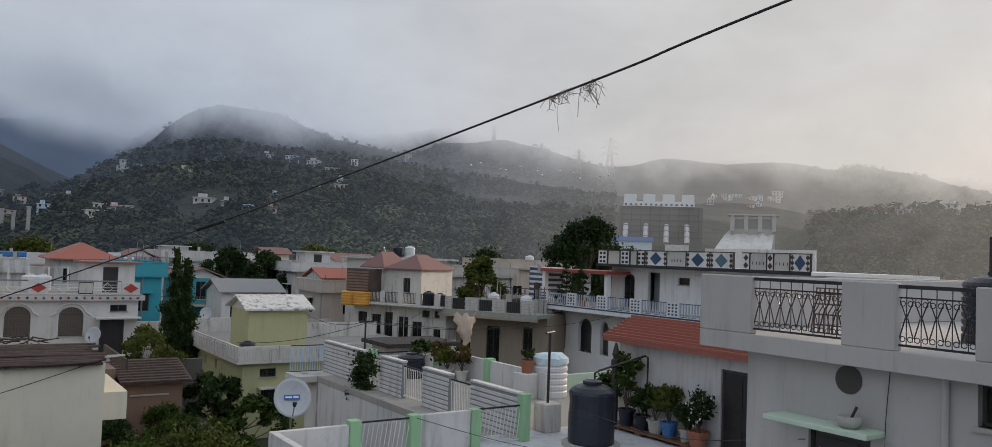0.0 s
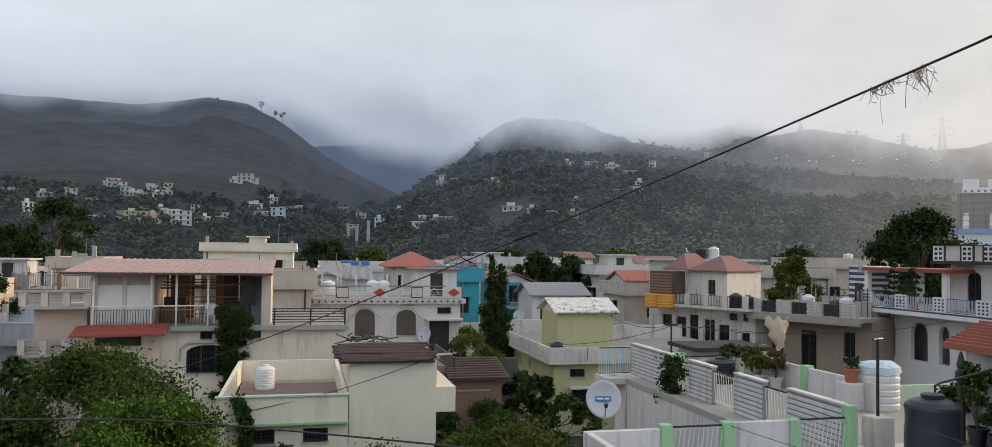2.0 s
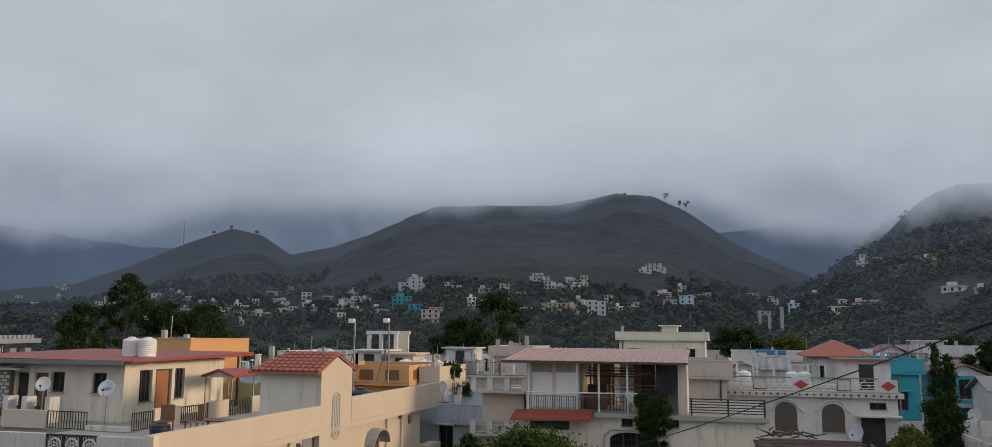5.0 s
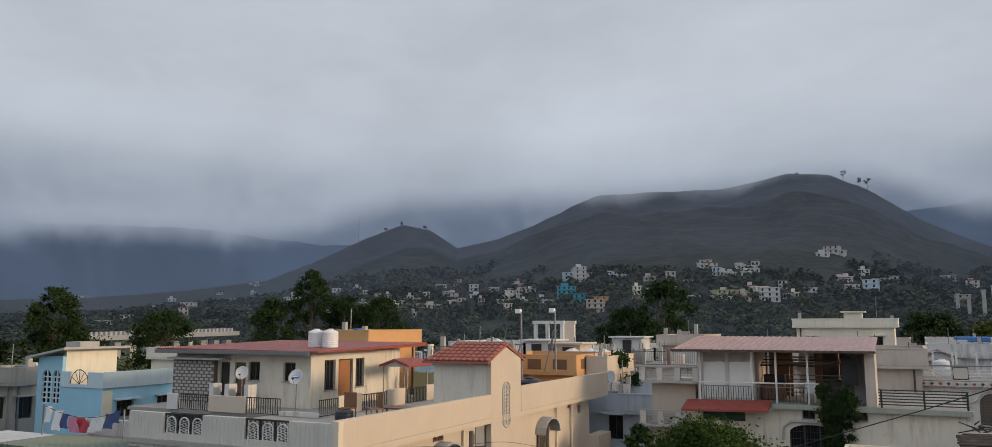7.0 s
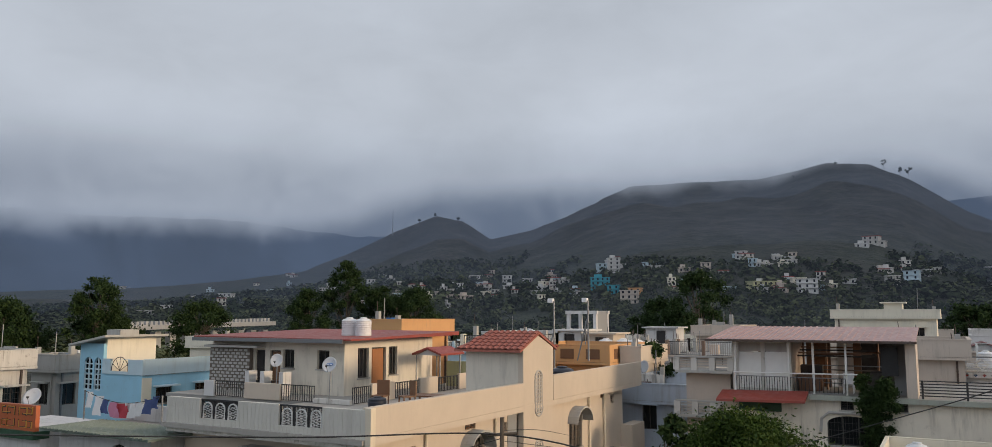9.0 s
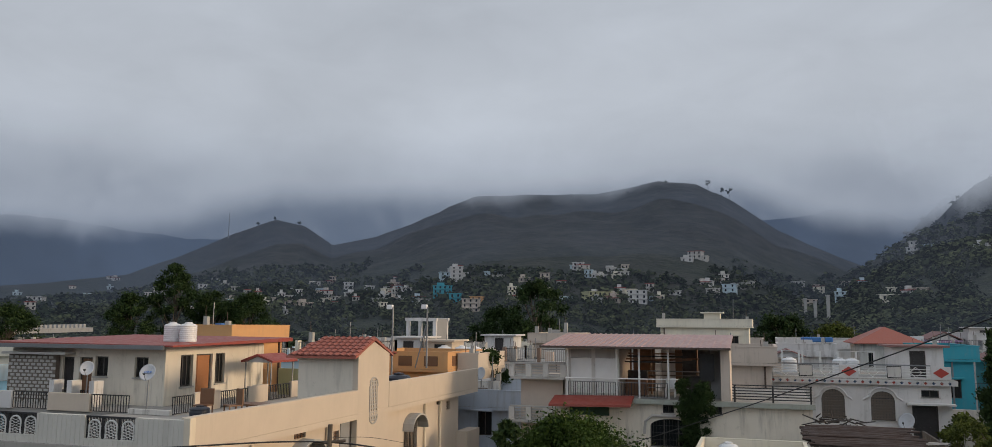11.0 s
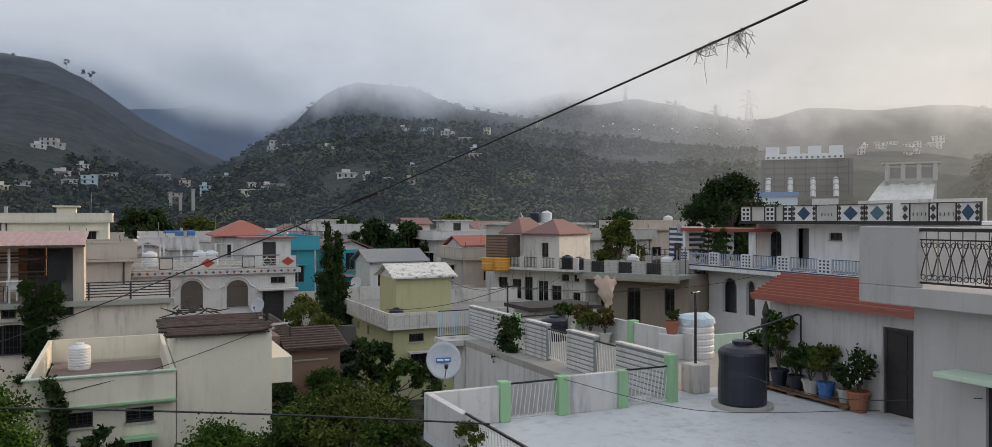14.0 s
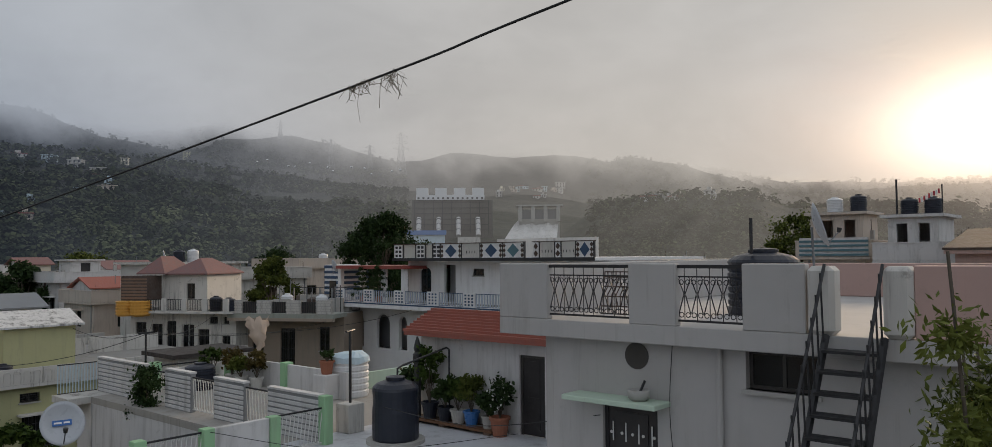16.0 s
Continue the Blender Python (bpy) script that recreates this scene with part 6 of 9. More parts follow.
for x, y, w, h in roof_clutter:
    part("roof_wall", box(B(), x, y - w / 2, 4.96, x + 0.12, y + w / 2, 4.96 + h), "concrete_pale", ob_)
    part("roof_pipe", rod(B(), (x + 0.3, y, 4.96), (x + 0.3, y, 6.4), 0.03), "iron_grey", ob_)
bar_rail(ob_, "y", 36.5, 39.6, 46.0, 4.98, 6.0, "iron_grey", 0.3, joined=True)
bar_rail(ob_, "y", 33.9, 39.6, 44.4, 4.98, 6.5, "iron_grey", 0.9, r=0.03, joined=True)
rc_ = random.Random(31)
for i in range(16):
    x, y = rc_.uniform(31.6, 36.0), rc_.uniform(39.6, 46.0)
    part("roof_pipe", rod(B(), (x, y, 4.96), (x + rc_.uniform(-0.1, 0.1), y, 4.96 + rc_.uniform(0.9, 2.1)), 0.03, n=5), rc_.choice(("iron_grey", "tin_brown", "iron_dark")), ob_)
for i in range(7):
    x, y, w = rc_.uniform(31.6, 35.0), rc_.uniform(39.8, 45.5), rc_.uniform(0.4, 1.1)
    part("roof_crate", box(B(), x, y, 4.96, x + 0.5, y + w, 4.96 + rc_.uniform(0.4, 1.1), 0.03), rc_.choice(("tin_brown", "concrete_pale", "tank_blue", "wood_grey", "white_old")), ob_)
spin(ob_, SKEW)
for x, y in ((33.0, 44.4), (32.2, 41.5), (33.4, 40.4)):
    tank((*askew(BC, x, y), 4.97), 0.4, 1.15, "tank_white", "weathered white roof tank among clutter")
ds = thing("dark_roof_shed", (17.7, 32, BASE), "low shed with a dark felt roof", "shed")
part("wall", box(B(), 16.4, 31.2, BASE, 19.2, 33.2, 4.55), "white_old", ds)
part("roof", box(B(), 16.0, 30.8, 4.551, 19.6, 33.5, 4.72), "plank_dark", ds)
# sacking on a pole over the terrace
sk = thing("sackcloth", (17.9, 27.9, 3.0), "pale sackcloth hung over a pole", "cloth")
bm = B()
gx = [[bm.verts.new((17.9 + (1.1 - 0.07 * j) * (i / 9 - 0.5) + 0.06 * math.sin(j * 1.9 + i), 27.9 - 0.3 * math.sin(math.pi * i / 9) * math.sin(0.4 + 0.3 * j) + 0.07 * math.sin(i * 2.3 + j), 6.2 + 0.12 * math.sin(i * 1.7) * (1 - j / 7) - (0.75 + 0.5 * math.sin(math.pi * i / 9)) * j / 7)) for j in range(8)] for i in range(10)]
for i in range(9):
    for j in range(7):
        bm.faces.new((gx[i][j], gx[i + 1][j], gx[i + 1][j + 1], gx[i][j + 1]))
cl = part("cloth", bm, "cloth_tan", sk, smooth=True)
part("pole", rod(B(), (17.9, 27.9, BASE), (17.9, 27.9, 6.1), 0.04), "bark", sk)

# houses farther off
town_house("white_block", "tall white house with plain bands", -9.0, 78, -1.0, 88, 8.3, "cream_wall", 3, "s", rail_h=0.6, seed=3, detail=False)
roof_room(bpy.data.objects["white_block"], -5.1, 80, -3.6, 82, 8.46, 1.2, "cream_wall", face="")
town_house("tan_house", "dull tan house with flat roof", -17.7, 64, -14.6, 70, 7.0, "pink_cream_wall", 2, "se", seed=4, detail=False, rail_h=0.6)
t = town_house("brown_parapet_house", "tan house with a brown pillared parapet", -17.3, 56, -12.6, 61, 5.7, "pink_cream_wall", 2, "se", "bars", "brick_dull", 1.0, seed=61, detail=False)
t = town_house("ochre_house", "ochre house with a small roof room in the sun", -33.2, 40.6, -29.6, 46, 7.3, "orange_wall", 2, "se", seed=62, detail=False)
t = town_house("ochre_balcony_house", "orange house with a white baluster balcony", -26.2, 43, -22.8, 48, 6.4, "orange_wall", 2, "se", "bars", "cream_wall", 0.9, seed=63, detail=False)
t = thing("red_tin_house", (-24.3, 40, BASE), "cream shed with a low red tin roof", "house", "houses of the town")
shell(t, -26, 38.9, -22.7, 42.4, BASE, 6.9, "cream_wall", {})
gable(t, -26, 38.9, -22.7, 42.4, 7.06, 0.55, "tin_red", "x", 0.4)
nudge(t, 2.4, 0, -0.3)
t = town_house("arch_door_house", "white house with a round-headed roof door", -24.5, 68, -18.5, 76, 5.3, "white_wall", 2, "se", "bars", seed=5, detail=False)
roof_room(t, -23.7, 69.5, -21.0, 72, 5.46, 2.0, "white_wall")
tank((-24.0, 66.5, 5.4), 0.5, 1.0, "tank_white", "white plastic roof tank standing on a flat roof")
t = town_house("orange_house", "orange house with pillared roof parapet", -23.5, 46.2, -18.3, 52, 5.6, "orange_wall", 2, "se", "wall", "orange_wall", 1.0, seed=6, detail=False)
for i in range(3):
    x = -22.9 + 1.7 * i
    part("dark_panel", box(B(), x, 45.83, 5.95, x + 0.9, 45.849, 6.55), "wood_door", t)
for i in range(4):
    y = 46.6 + 1.4 * i
    part("dark_panel", box(B(), -17.969, y, 5.95, -17.95, y + 0.8, 6.55), "wood_door", t)
town_house("beige_low_house", "beige house with a plain wide parapet", -17.7, 47.5, -16.7, 52.5, 5.6, "beige_wall", 2, "se", seed=7, detail=False, rail_h=0.9, out=0.2)
t = town_house("frame_house", "white house with an open concrete frame on its roof", -26, 53, -20, 60, 5.6, "white_wall", 2, "se", seed=8, detail=False)
roof_room(t, -25.2, 54.0, -23.3, 57, 5.76, 1.7, "white_wall")
roof_room(t, -22.6, 53.6, -20.7, 56, 5.76, 1.5, "beige_wall")
for x in (-25.7, -23.5):
    for y in (57.2, 59.5):
        part("frame_post", box(B(), x - 0.13, y - 0.13, 5.8, x + 0.13, y + 0.13, 8.7), "white_wall", t)
part("frame_beam", box(B(), -25.9, 57.0, 8.7, -23.3, 57.3, 8.95), "white_wall", t)
part("frame_beam", box(B(), -25.9, 59.4, 8.7, -23.3, 59.7, 8.95), "white_wall", t)
part("frame_panel", box(B(), -23.6, 57.32, 6.0, -23.4, 59.38, 8.9), "grey_wall", t)
for dx in (-1.5, -0.2, 0.7):
    tank((-19.6 + dx, 53.2, 5.9), 0.5, 1.1, "tank_white", "white roof tank among the orange houses")
town_house("blue_grey_house", "blue-grey low house with a roof wall", -16.3, 41.5, -11.9, 50, 4.0, "blue_grey_wall", 2, "s", seed=9, detail=False)
town_house("small_white_house", "white low house with barred roof railing", -20.3, 57.2, -17.4, 64, 5.0, "white_wall", 2, "s", "bars", seed=10, detail=False)
t = town_house("teal_house", "teal painted two-storey house", 10.9, 62, 13.5, 70, 6.2, "teal_wall", 2, "sw", seed=11, detail=False)
t = thing("small_teal_house", (17.6, 69, BASE), "teal house with a faded orange gable roof", "house", "houses of the town")
shell(t, 15.6, 65.0, 18.6, 71, BASE, 5.9, "teal_wall", {"s": [(16.7, 17.5, 4.4, 5.8)]})
window(t, "x", 65.0, -1, 16.7, 17.5, 4.4, 5.8, grille=False)
gable(t, 15.6, 65.0, 18.6, 71, 6.06, 0.75, "tile_old_pink", "y", 0.4)
part("balcony", box(B(), 13.6, 63.7, 3.9, 18.8, 64.998, 4.05), "concrete_pale", t)
bar_rail(t, "x", 63.8, 13.7, 18.7, 4.06, 4.7, "iron_grey", 0.2, joined=True)
t = town_house("long_white_house", "white flat-roofed house behind the cypress", 19.5, 89.5, 31, 98, 6.9, "white_wall", 2, "s", seed=12, detail=False)
roof_room(t, 19.6, 90.5, 22.2, 93, 7.0, 1.4, "white_wall")
town_house("lilac_house", "lilac painted small house", 15.8, 88.7, 18.2, 94, 7.1, "lilac_wall", 2, "s", "none", seed=13, detail=False)
gable(bpy.data.objects["lilac_house"], 15.8, 88.7, 18.2, 94, 7.26, 0.7, "tile_old_pink", "y")
t = thing("orange_roof_house", (8.7, 76, BASE), "pale house with an orange tiled hip roof", "house", "houses of the town")
shell(t, 7.6, 71.7, 12.0, 79, BASE, 6.95, "white_old", {"s": [(8.2, 8.7, 5.3, 6.4), (9.7, 10.2, 5.3, 6.4)]})
window(t, "x", 71.7, -1, 8.2, 8.7, 5.3, 6.4, grille=False)
window(t, "x", 71.7, -1, 9.7, 10.2, 5.3, 6.4, grille=False)
hip(t, 7.6, 71.7, 12.0, 79, 7.1, 1.3, "tile_red", 0.5)
t = thing("grey_roof_house", (18.6, 61, BASE), "white house with a grey sheet gable roof", "house", "houses of the town")
shell(t, 16.6, 57.5, 20.8, 61.5, BASE, 5.2, "white_wall", {"s": [(17.2, 18.1, 3.6, 5.0), (19.6, 20.3, 4.2, 5.0)]})
window(t, "x", 57.5, -1, 17.2, 18.1, 3.6, 5.0, grille=False)
window(t, "x", 57.5, -1, 19.6, 20.3, 4.2, 5.0, grille=False)
gable(t, 16.6, 57.5, 20.8, 61.5, 5.36, 0.85, "grey_wall", "x", 0.35)
part("yard_wall", box(B(), 10.5, 55.5, BASE, 24, 55.7, 3.6), "white_old", t)
dish((15.2, 56.2, 3.4), 0.4, (-35, 20), "rusty satellite dish in a yard", 0.6)
t = town_house("cream_gable_house", "cream house with a small gable roof room", 27.2, 80.3, 33.5, 90, 6.2, "pink_cream_wall", 2, "sw", seed=14, detail=False)
roof_room(t, 27.4, 81, 30.0, 84, 6.36, 1.6, "cream_wall", "gable", "tile_old_pink")
t = town_house("wide_parapet_house", "white house with a broad white parapet", 28.1, 73.9, 37.5, 80, 6.5, "white_wall", 2, "sw", seed=15, detail=False, out=0.8, rail_h=0.7)
roof_room(t, 29.6, 75.5, 32.2, 78, 6.66, 1.7, "white_wall")
t = town_house("red_gable_house", "house with a red gable and white balcony", 27.0, 64.4, 31.5, 70, 5.0, "pink_cream_wall", 2, "sw", seed=16, detail=False)
roof_room(t, 27.2, 65.2, 31.2, 69, 5.16, 1.0, "white_wall", "gable", "tile_red", face="")
t = town_house("pink_gable_house", "white house with a pink roof far back", 36, 82.5, 41, 88, 7.2, "white_wall", 2, "sw", "none", seed=17, detail=False)
gable(t, 36, 82.5, 41, 88, 7.36, 0.9, "tile_old_pink", "x")
t = town_house("long_low_house", "low white house with a long plain parapet", 1.6, 72, 5.6, 77, 6.0, "white_wall", 2, "s", seed=71, detail=False)
t = town_house("small_gable_house", "small tan house with a brown gable", 0.9, 68.5, 3.0, 71, 5.9, "pink_cream_wall", 2, "s", "none", seed=72, detail=False)
gable(t, 0.9, 68.5, 3.0, 71, 6.06, 0.55, "tile_old_pink", "y", 0.3)
bt = thing("blue_tarpaulin", (5.3, 88, 6.0), "bright blue tarpaulin shelter on a roof", "tarpaulin")
part("sheet", box(B(), 3.9, 87.4, 6.9, 6.9, 89, 7.4, 0.08), "tank_blue", bt)
for x in (4.0, 5.4, 6.8):
    part("prop", rod(B(), (x, 88, 4.0), (x, 88, 6.92), 0.05, n=5), "bark", bt)
part("frame", box(B(), 3.9, 87.2, 4.0, 6.9, 89, 4.2), "concrete_pale", bt)
rng = random.Random(7)
extra = [(40, 66, 8, 7.2, "white_old"), (50, 70, 9, 8.0, "pink_cream_wall"), (57, 62, 8, 6.0, "yellow_wall"), (47, 80, 10, 6.9, "concrete_pale"), (62, 75, 9, 7.5, "white_old"), (66, 56, 9, 7.3, "white_wall"),
         (72, 48, 9, 7.0, "pale_blue_wall"), (80, 44, 10, 7.4, "teal_wall"), (62, 40, 8, 6.2, "orange_wall"), (84, 56, 9, 7.0, "white_old"), (58, 84, 9, 7.3, "yellow_wall"), (12, 84, 7, 6.4, "white_old"), (2, 92, 9, 6.5, "white_wall"),
         (-8, 98, 8, 6.0, "pink_cream_wall"), (-19, 88, 9, 6.3, "white_wall"), (-29, 80, 9, 6.1, "cream_wall"), (-36, 70, 9, 6.2, "white_old"), (-31, 58, 7, 6.0, "beige_wall"), (-41, 61, 8, 6.0, "pale_blue_wall"), (-44, 76, 9, 6.2, "white_wall"),
         (-30, 96, 9, 6.4, "yellow_wall"), (24, 100, 9, 6.3, "white_old"), (36, 98, 9, 6.2, "white_wall"), (44, 92, 8, 7.0, "concrete_pale"), (90, 30, 9, 6.8, "white_wall"), (76, 32, 9, 7.4, "white_old"), (70, 24, 9, 7.2, "pale_green"),
         (-54, 62, 9, 6.0, "white_old"), (-62, 52, 9, 5.8, "cream_wall"), (-12, 112, 8, 6.2, "white_wall"), (8, 116, 8, 6.0, "white_old"), (18, 112, 7, 6.0, "teal_wall")]
for i, (x, y, w, h, mt) in enumerate(extra):
    town_house("flat_roof_house", "%s flat-roofed house among the town roofs" % {"white_old": "stained white", "pink_cream_wall": "dull cream", "yellow_wall": "pale yellow", "concrete_pale": "bare concrete", "white_wall": "white", "pale_blue_wall": "pale blue", "teal_wall": "teal", "orange_wall": "orange", "cream_wall": "cream", "beige_wall": "beige", "pale_green": "pale green"}[mt],
               x, y, x + w, y + w * 0.9, h * rng.uniform(0.86, 1.0), mt, 2, "s" + ("w" if x > 0 else "e"), rng.choice(("wall", "wall", "bars")), seed=100 + i, detail=False, shade=i % 2 == 0)
    if i % 2:
        tank((x + w * 0.5, y + 2.0, h * 1.0 - 0.2), 0.5, 1.1, "tank_white" if i % 3 else "tank_black", "plain roof tank on a far house")

# houses on the sun side
t = town_house("striped_house", "cream house with white brick-pattern piers and striped balcony", 46.3, 13.6, 50, 16.9, 8.2, "pink_cream_wall", 2, "sw", seed=41)
shell(t, 46.8, 13.8, 49.6, 16.6, 8.36, 10.7, "pink_cream_wall", {"w": [(14.2, 14.8, 8.5, 10.4), (15.4, 16.1, 8.5, 10.4)]}, slab_out=0.3)
for i in range(4):
    part("stripe", box(B(), 45.9, 13.3, 8.4 + 0.25 * i, 45.96, 17.0, 8.52 + 0.25 * i), "paint_teal", t)
part("balcony_front", box(B(), 45.962, 13.3, 8.37, 46.05, 17.0, 9.4), "white_wall", t)
tank((48.2, 14.4, 10.88), 0.45, 1.0, "tank_black", "dark tank on the striped house")
tank((48.2, 15.7, 10.88), 0.45, 0.9, "tank_white", "white tank on the striped house")
t = town_house("sunlit_house", "white house with two dark roof tanks and prayer flags", 43.1, 8.6, 47.5, 11.9, 8.0, "white_wall", 2, "sw", seed=42)
shell(t, 43.6, 9.4, 47, 11.7, 8.16, 10.3, "white_wall", {"w": [(9.8, 10.3, 8.4, 10.0), (10.8, 11.3, 8.3, 10.0)]}, slab_out=0.3)
tank((45, 9.9, 10.46), 0.42, 0.9, "tank_black", "dark roof tank in the sun haze")
tank((45, 11.0, 10.46), 0.42, 0.9, "tank_black", "dark roof tank in the sun haze")
part("roof_pole", rod(B(), (44.6, 11.5, 10.46), (44.6, 11.5, 12.3), 0.05), "iron_dark", t)
part("flag_pole", rod(B(), (44.0, 9.3, 10.46), (44.0, 9.3, 11.9), 0.03), "iron_dark", t)
for i in range(9):
    part("flag", box(B(), 44.0 + 0.05 * i, 9.4 + 0.12 * i, 11.45 - 0.05 * i - 0.02 * (i % 2), 44.01 + 0.05 * i, 9.48 + 0.12 * i, 11.68 - 0.05 * i), "cloth_white" if i % 2 else "cloth_red", t)
t = town_house("brick_red_house", "brick-red long house in the sun haze", 37.6, -2, 48, 7.6, 8.5, "pink_wall", 2, "w", "none", seed=43)
gable(t, 37.6, -2, 48, 7.6, 8.66, 0.9, "tin_brown", "y", 0.4)

# west side: white room with red roof, blue house, far-left yards
w_ = thing("red_roof_house", (-26, 30, BASE), "white house with a red tin roof and brick jali wall", "house")
eh = [(27.75, 28.5, 5.7, 6.98), (28.7, 29.75, 5.35, 6.98), (29.95, 30.6, 5.7, 6.98)]
sh_ = [(-25.95, -25.3, 6.1, 6.9), (-27.65, -27.05, 5.3, 6.85), (-23.97, -23.3, 6.1, 6.9), (-26.75, -26.1, 5.3, 6.85)]
shell(w_, -30.4, 26.85, -22.47, 33.5, BASE, 7.17, "pale_cream", {"e": eh, "s": sh_}, slab_out=0.0)
for h in (eh[0], eh[2]):
    window(w_, "y", -22.47, 1, *h, grille=False, bars=3, frame_mat="frame_dark")
door(w_, "y", -22.47, 1, *eh[1], mat="wood_orange")
for h in (sh_[0], sh_[2]):
    window(w_, "x", 26.85, -1, *h, grille=False)
door(w_, "x", 26.85, -1, *sh_[1], mat="door_black")
door(w_, "x", 26.85, -1, *sh_[3], mat="wood_door")
bm = B()
v = [bm.verts.new(p) for p in ((-31, 26.2, 7.4), (-21.6, 26.2, 7.34), (-21.6, 34.6, 7.42), (-31, 34.6, 7.48), (-31, 26.2, 7.47), (-21.6, 26.2, 7.41), (-21.6, 34.6, 7.6), (-31, 34.6, 7.66))]
for f in ((0, 1, 2, 3), (7, 6, 5, 4), (0, 4, 5, 1), (1, 5, 6, 2), (2, 6, 7, 3), (3, 7, 4, 0)):
    bm.faces.new([v[i] for i in f])
part("tin_roof", bm, "tin_red", w_, "weathered red tin roof")
part("deck", box(B(), -30.5, 24.4, 4.87, -20.0, 26.848, 5.01), "roof_concrete", w_)
part("deck", box(B(), -22.468, 26.85, 4.87, -20.0, 33.5, 5.01), "roof_concrete", w_)
jw = part("jali_wall", box(B(), -30.3, 26.6, BASE, -27.75, 26.8, 6.95), "wood_grey", w_)
for i in range(8):
    for j in range(13):
        o = 0.15 * (j % 2)
        part("jali_block", box(B(), -30.28 + 0.31 * i + o, 26.57, 5.0 + 0.148 * j, -30.06 + 0.31 * i + o, 26.598, 5.1 + 0.148 * j), "concrete_pale", jw)
part("jali_cap", box(B(), -30.4, 26.3, 6.952, -27.0, 26.84, 7.05), "concrete_pale", w_)
part("roof_fascia", box(B(), -31, 26.1, 7.24, -22.0, 26.198, 7.4), "iron_grey", w_)
for x in (-24.0, -23.2):
    tank((x, 29.0, 7.68), 0.36, 0.82, "tank_white", "white ribbed tank on the red tin roof")
dish((-25.1, 25.6, 5.18), 0.27, (25, 22), "grey satellite dish beside the red-roofed room", 1.5)
dish((-21.65, 25.0, 5.18), 0.3, (15, 25), "grey satellite dish with blue label", 1.45, "label")
part("rail_wall", box(B(), -25.6, 24.3, 5.01, -23.62, 24.45, 5.66, 0.01), "beige_wall", w_)
part("rail_wall", box(B(), -21.85, 24.3, 5.01, -20.02, 24.45, 5.2, 0.01), "white_old", w_)
part("rail_pillar", box(B(), -28.0, 24.3, 5.01, -27.4, 24.45, 5.66, 0.01), "white_wall", w_)
for u0, u1 in ((-27.38, -25.62), (-23.6, -21.87)):
    bar_rail(w_, "x", 24.38, u0, u1, 5.03, 5.66, "iron_dark", 0.12, joined=True)
for y0, y1 in ((25.62, 27.12), (28.96, 30.3), (32.1, 33.4)):
    part("rail_pillar", box(B(), -20.15, y0, 5.01, -20.0, y1, 5.72, 0.01), "beige_wall", w_)
for u0, u1 in ((24.5, 25.6), (27.14, 28.94), (30.32, 32.08)):
    bar_rail(w_, "y", -20.08, u0, u1, 5.03, 5.66, "iron_dark", 0.12, joined=True)
for x in (-26.9, -26.0, -24.9):
    part("step_pillar", box(B(), x - 0.12, 25.66, 5.011, x + 0.12, 26.15, 6.0), "white_wall", w_)
bar_rail(w_, "x", 26.08, -26.75, -26.15, 5.03, 5.6, "iron_dark", 0.1, joined=True)
bar_rail(w_, "x", 26.08, -25.85, -25.05, 5.03, 5.6, "iron_dark", 0.1, joined=True)
rs_ = thing("roof_shelter", (-20.9, 32, 5.18), "small red tin shelter on posts on the roof", "shelter")
for x in (-21.6, -20.3):
    for y in (30.9, 32.6):
        part("post", rod(B(), (x, y, 5.18), (x, y, 6.78), 0.035, n=6), "iron_grey", rs_)
gable(rs_, -21.6, 30.9, -20.3, 32.6, 6.78, 0.28, "tin_red", "y", 0.15)
part("back_wall", box(B(), -21.5, 33.3, 5.18, -20.35, 33.4, 6.4), "yellow_wall", rs_)
nudge(w_, 0, 0, 0.2)

bl = thing("blue_house", (-40, 31, BASE), "light blue house with arched lattice windows and balcony", "house")
la = [(-42.34, -41.6, 4.5, 6.3), (-41.45, -40.85, 4.5, 6.3)]
be = [(29.27, 30.3, 3.9, 4.75), (31.85, 33.07, 3.95, 4.8)]
shell(bl, -42.74, 28.56, -37.4, 38, BASE, 5.28, "blue_wall", {"e": be}, slab_out=0.0)
for h in be:
    window(bl, "y", -37.4, 1, *h, shade="pale_blue_wall", bars=3)
part("front_wall", wall(B(), "x", 28.36, 0.198, -42.74, -37.4, BASE, 5.44, [(a, b, z0, 5.438) for a, b, z0, _ in la]), "blue_wall", bl)
part("tower", wall(B(), "x", 28.36, 0.198, -42.74, -40.69, 5.442, 7.0, [(a, b, 5.444, z1) for a, b, _, z1 in la]), "blue_wall", bl)
for a in la:
    part("arch_head", arch_fill(B(), "x", 28.36, 0.198, a[0], a[1], 5.95, 6.3) or B(), "blue_wall", bl)
    lat = part("lattice_window", box(B(), a[0], 28.5, a[2], a[1], 28.53, a[3]), "glass_dark", bl)
    for i in range(3):
        x = a[0] + (a[1] - a[0]) * i / 2
        part("lattice_bar", box(B(), x - 0.045, 28.4, a[2], x + 0.045, 28.46, a[3] - (0.0 if i == 1 else 0.25)), "pale_blue_wall", lat)
    for i in range(6):
        part("lattice_bar", box(B(), a[0], 28.41, a[2] + 0.28 * i, a[1], 28.45, a[2] + 0.28 * i + 0.07), "pale_blue_wall", lat)
part("tower_wall", box(B(), -42.74, 28.562, 5.442, -42.55, 31.7, 7.0), "blue_wall", bl)
part("tower_wall", box(B(), -40.88, 28.562, 5.442, -40.69, 31.7, 7.4), "cream_wall", bl)
bm = B()
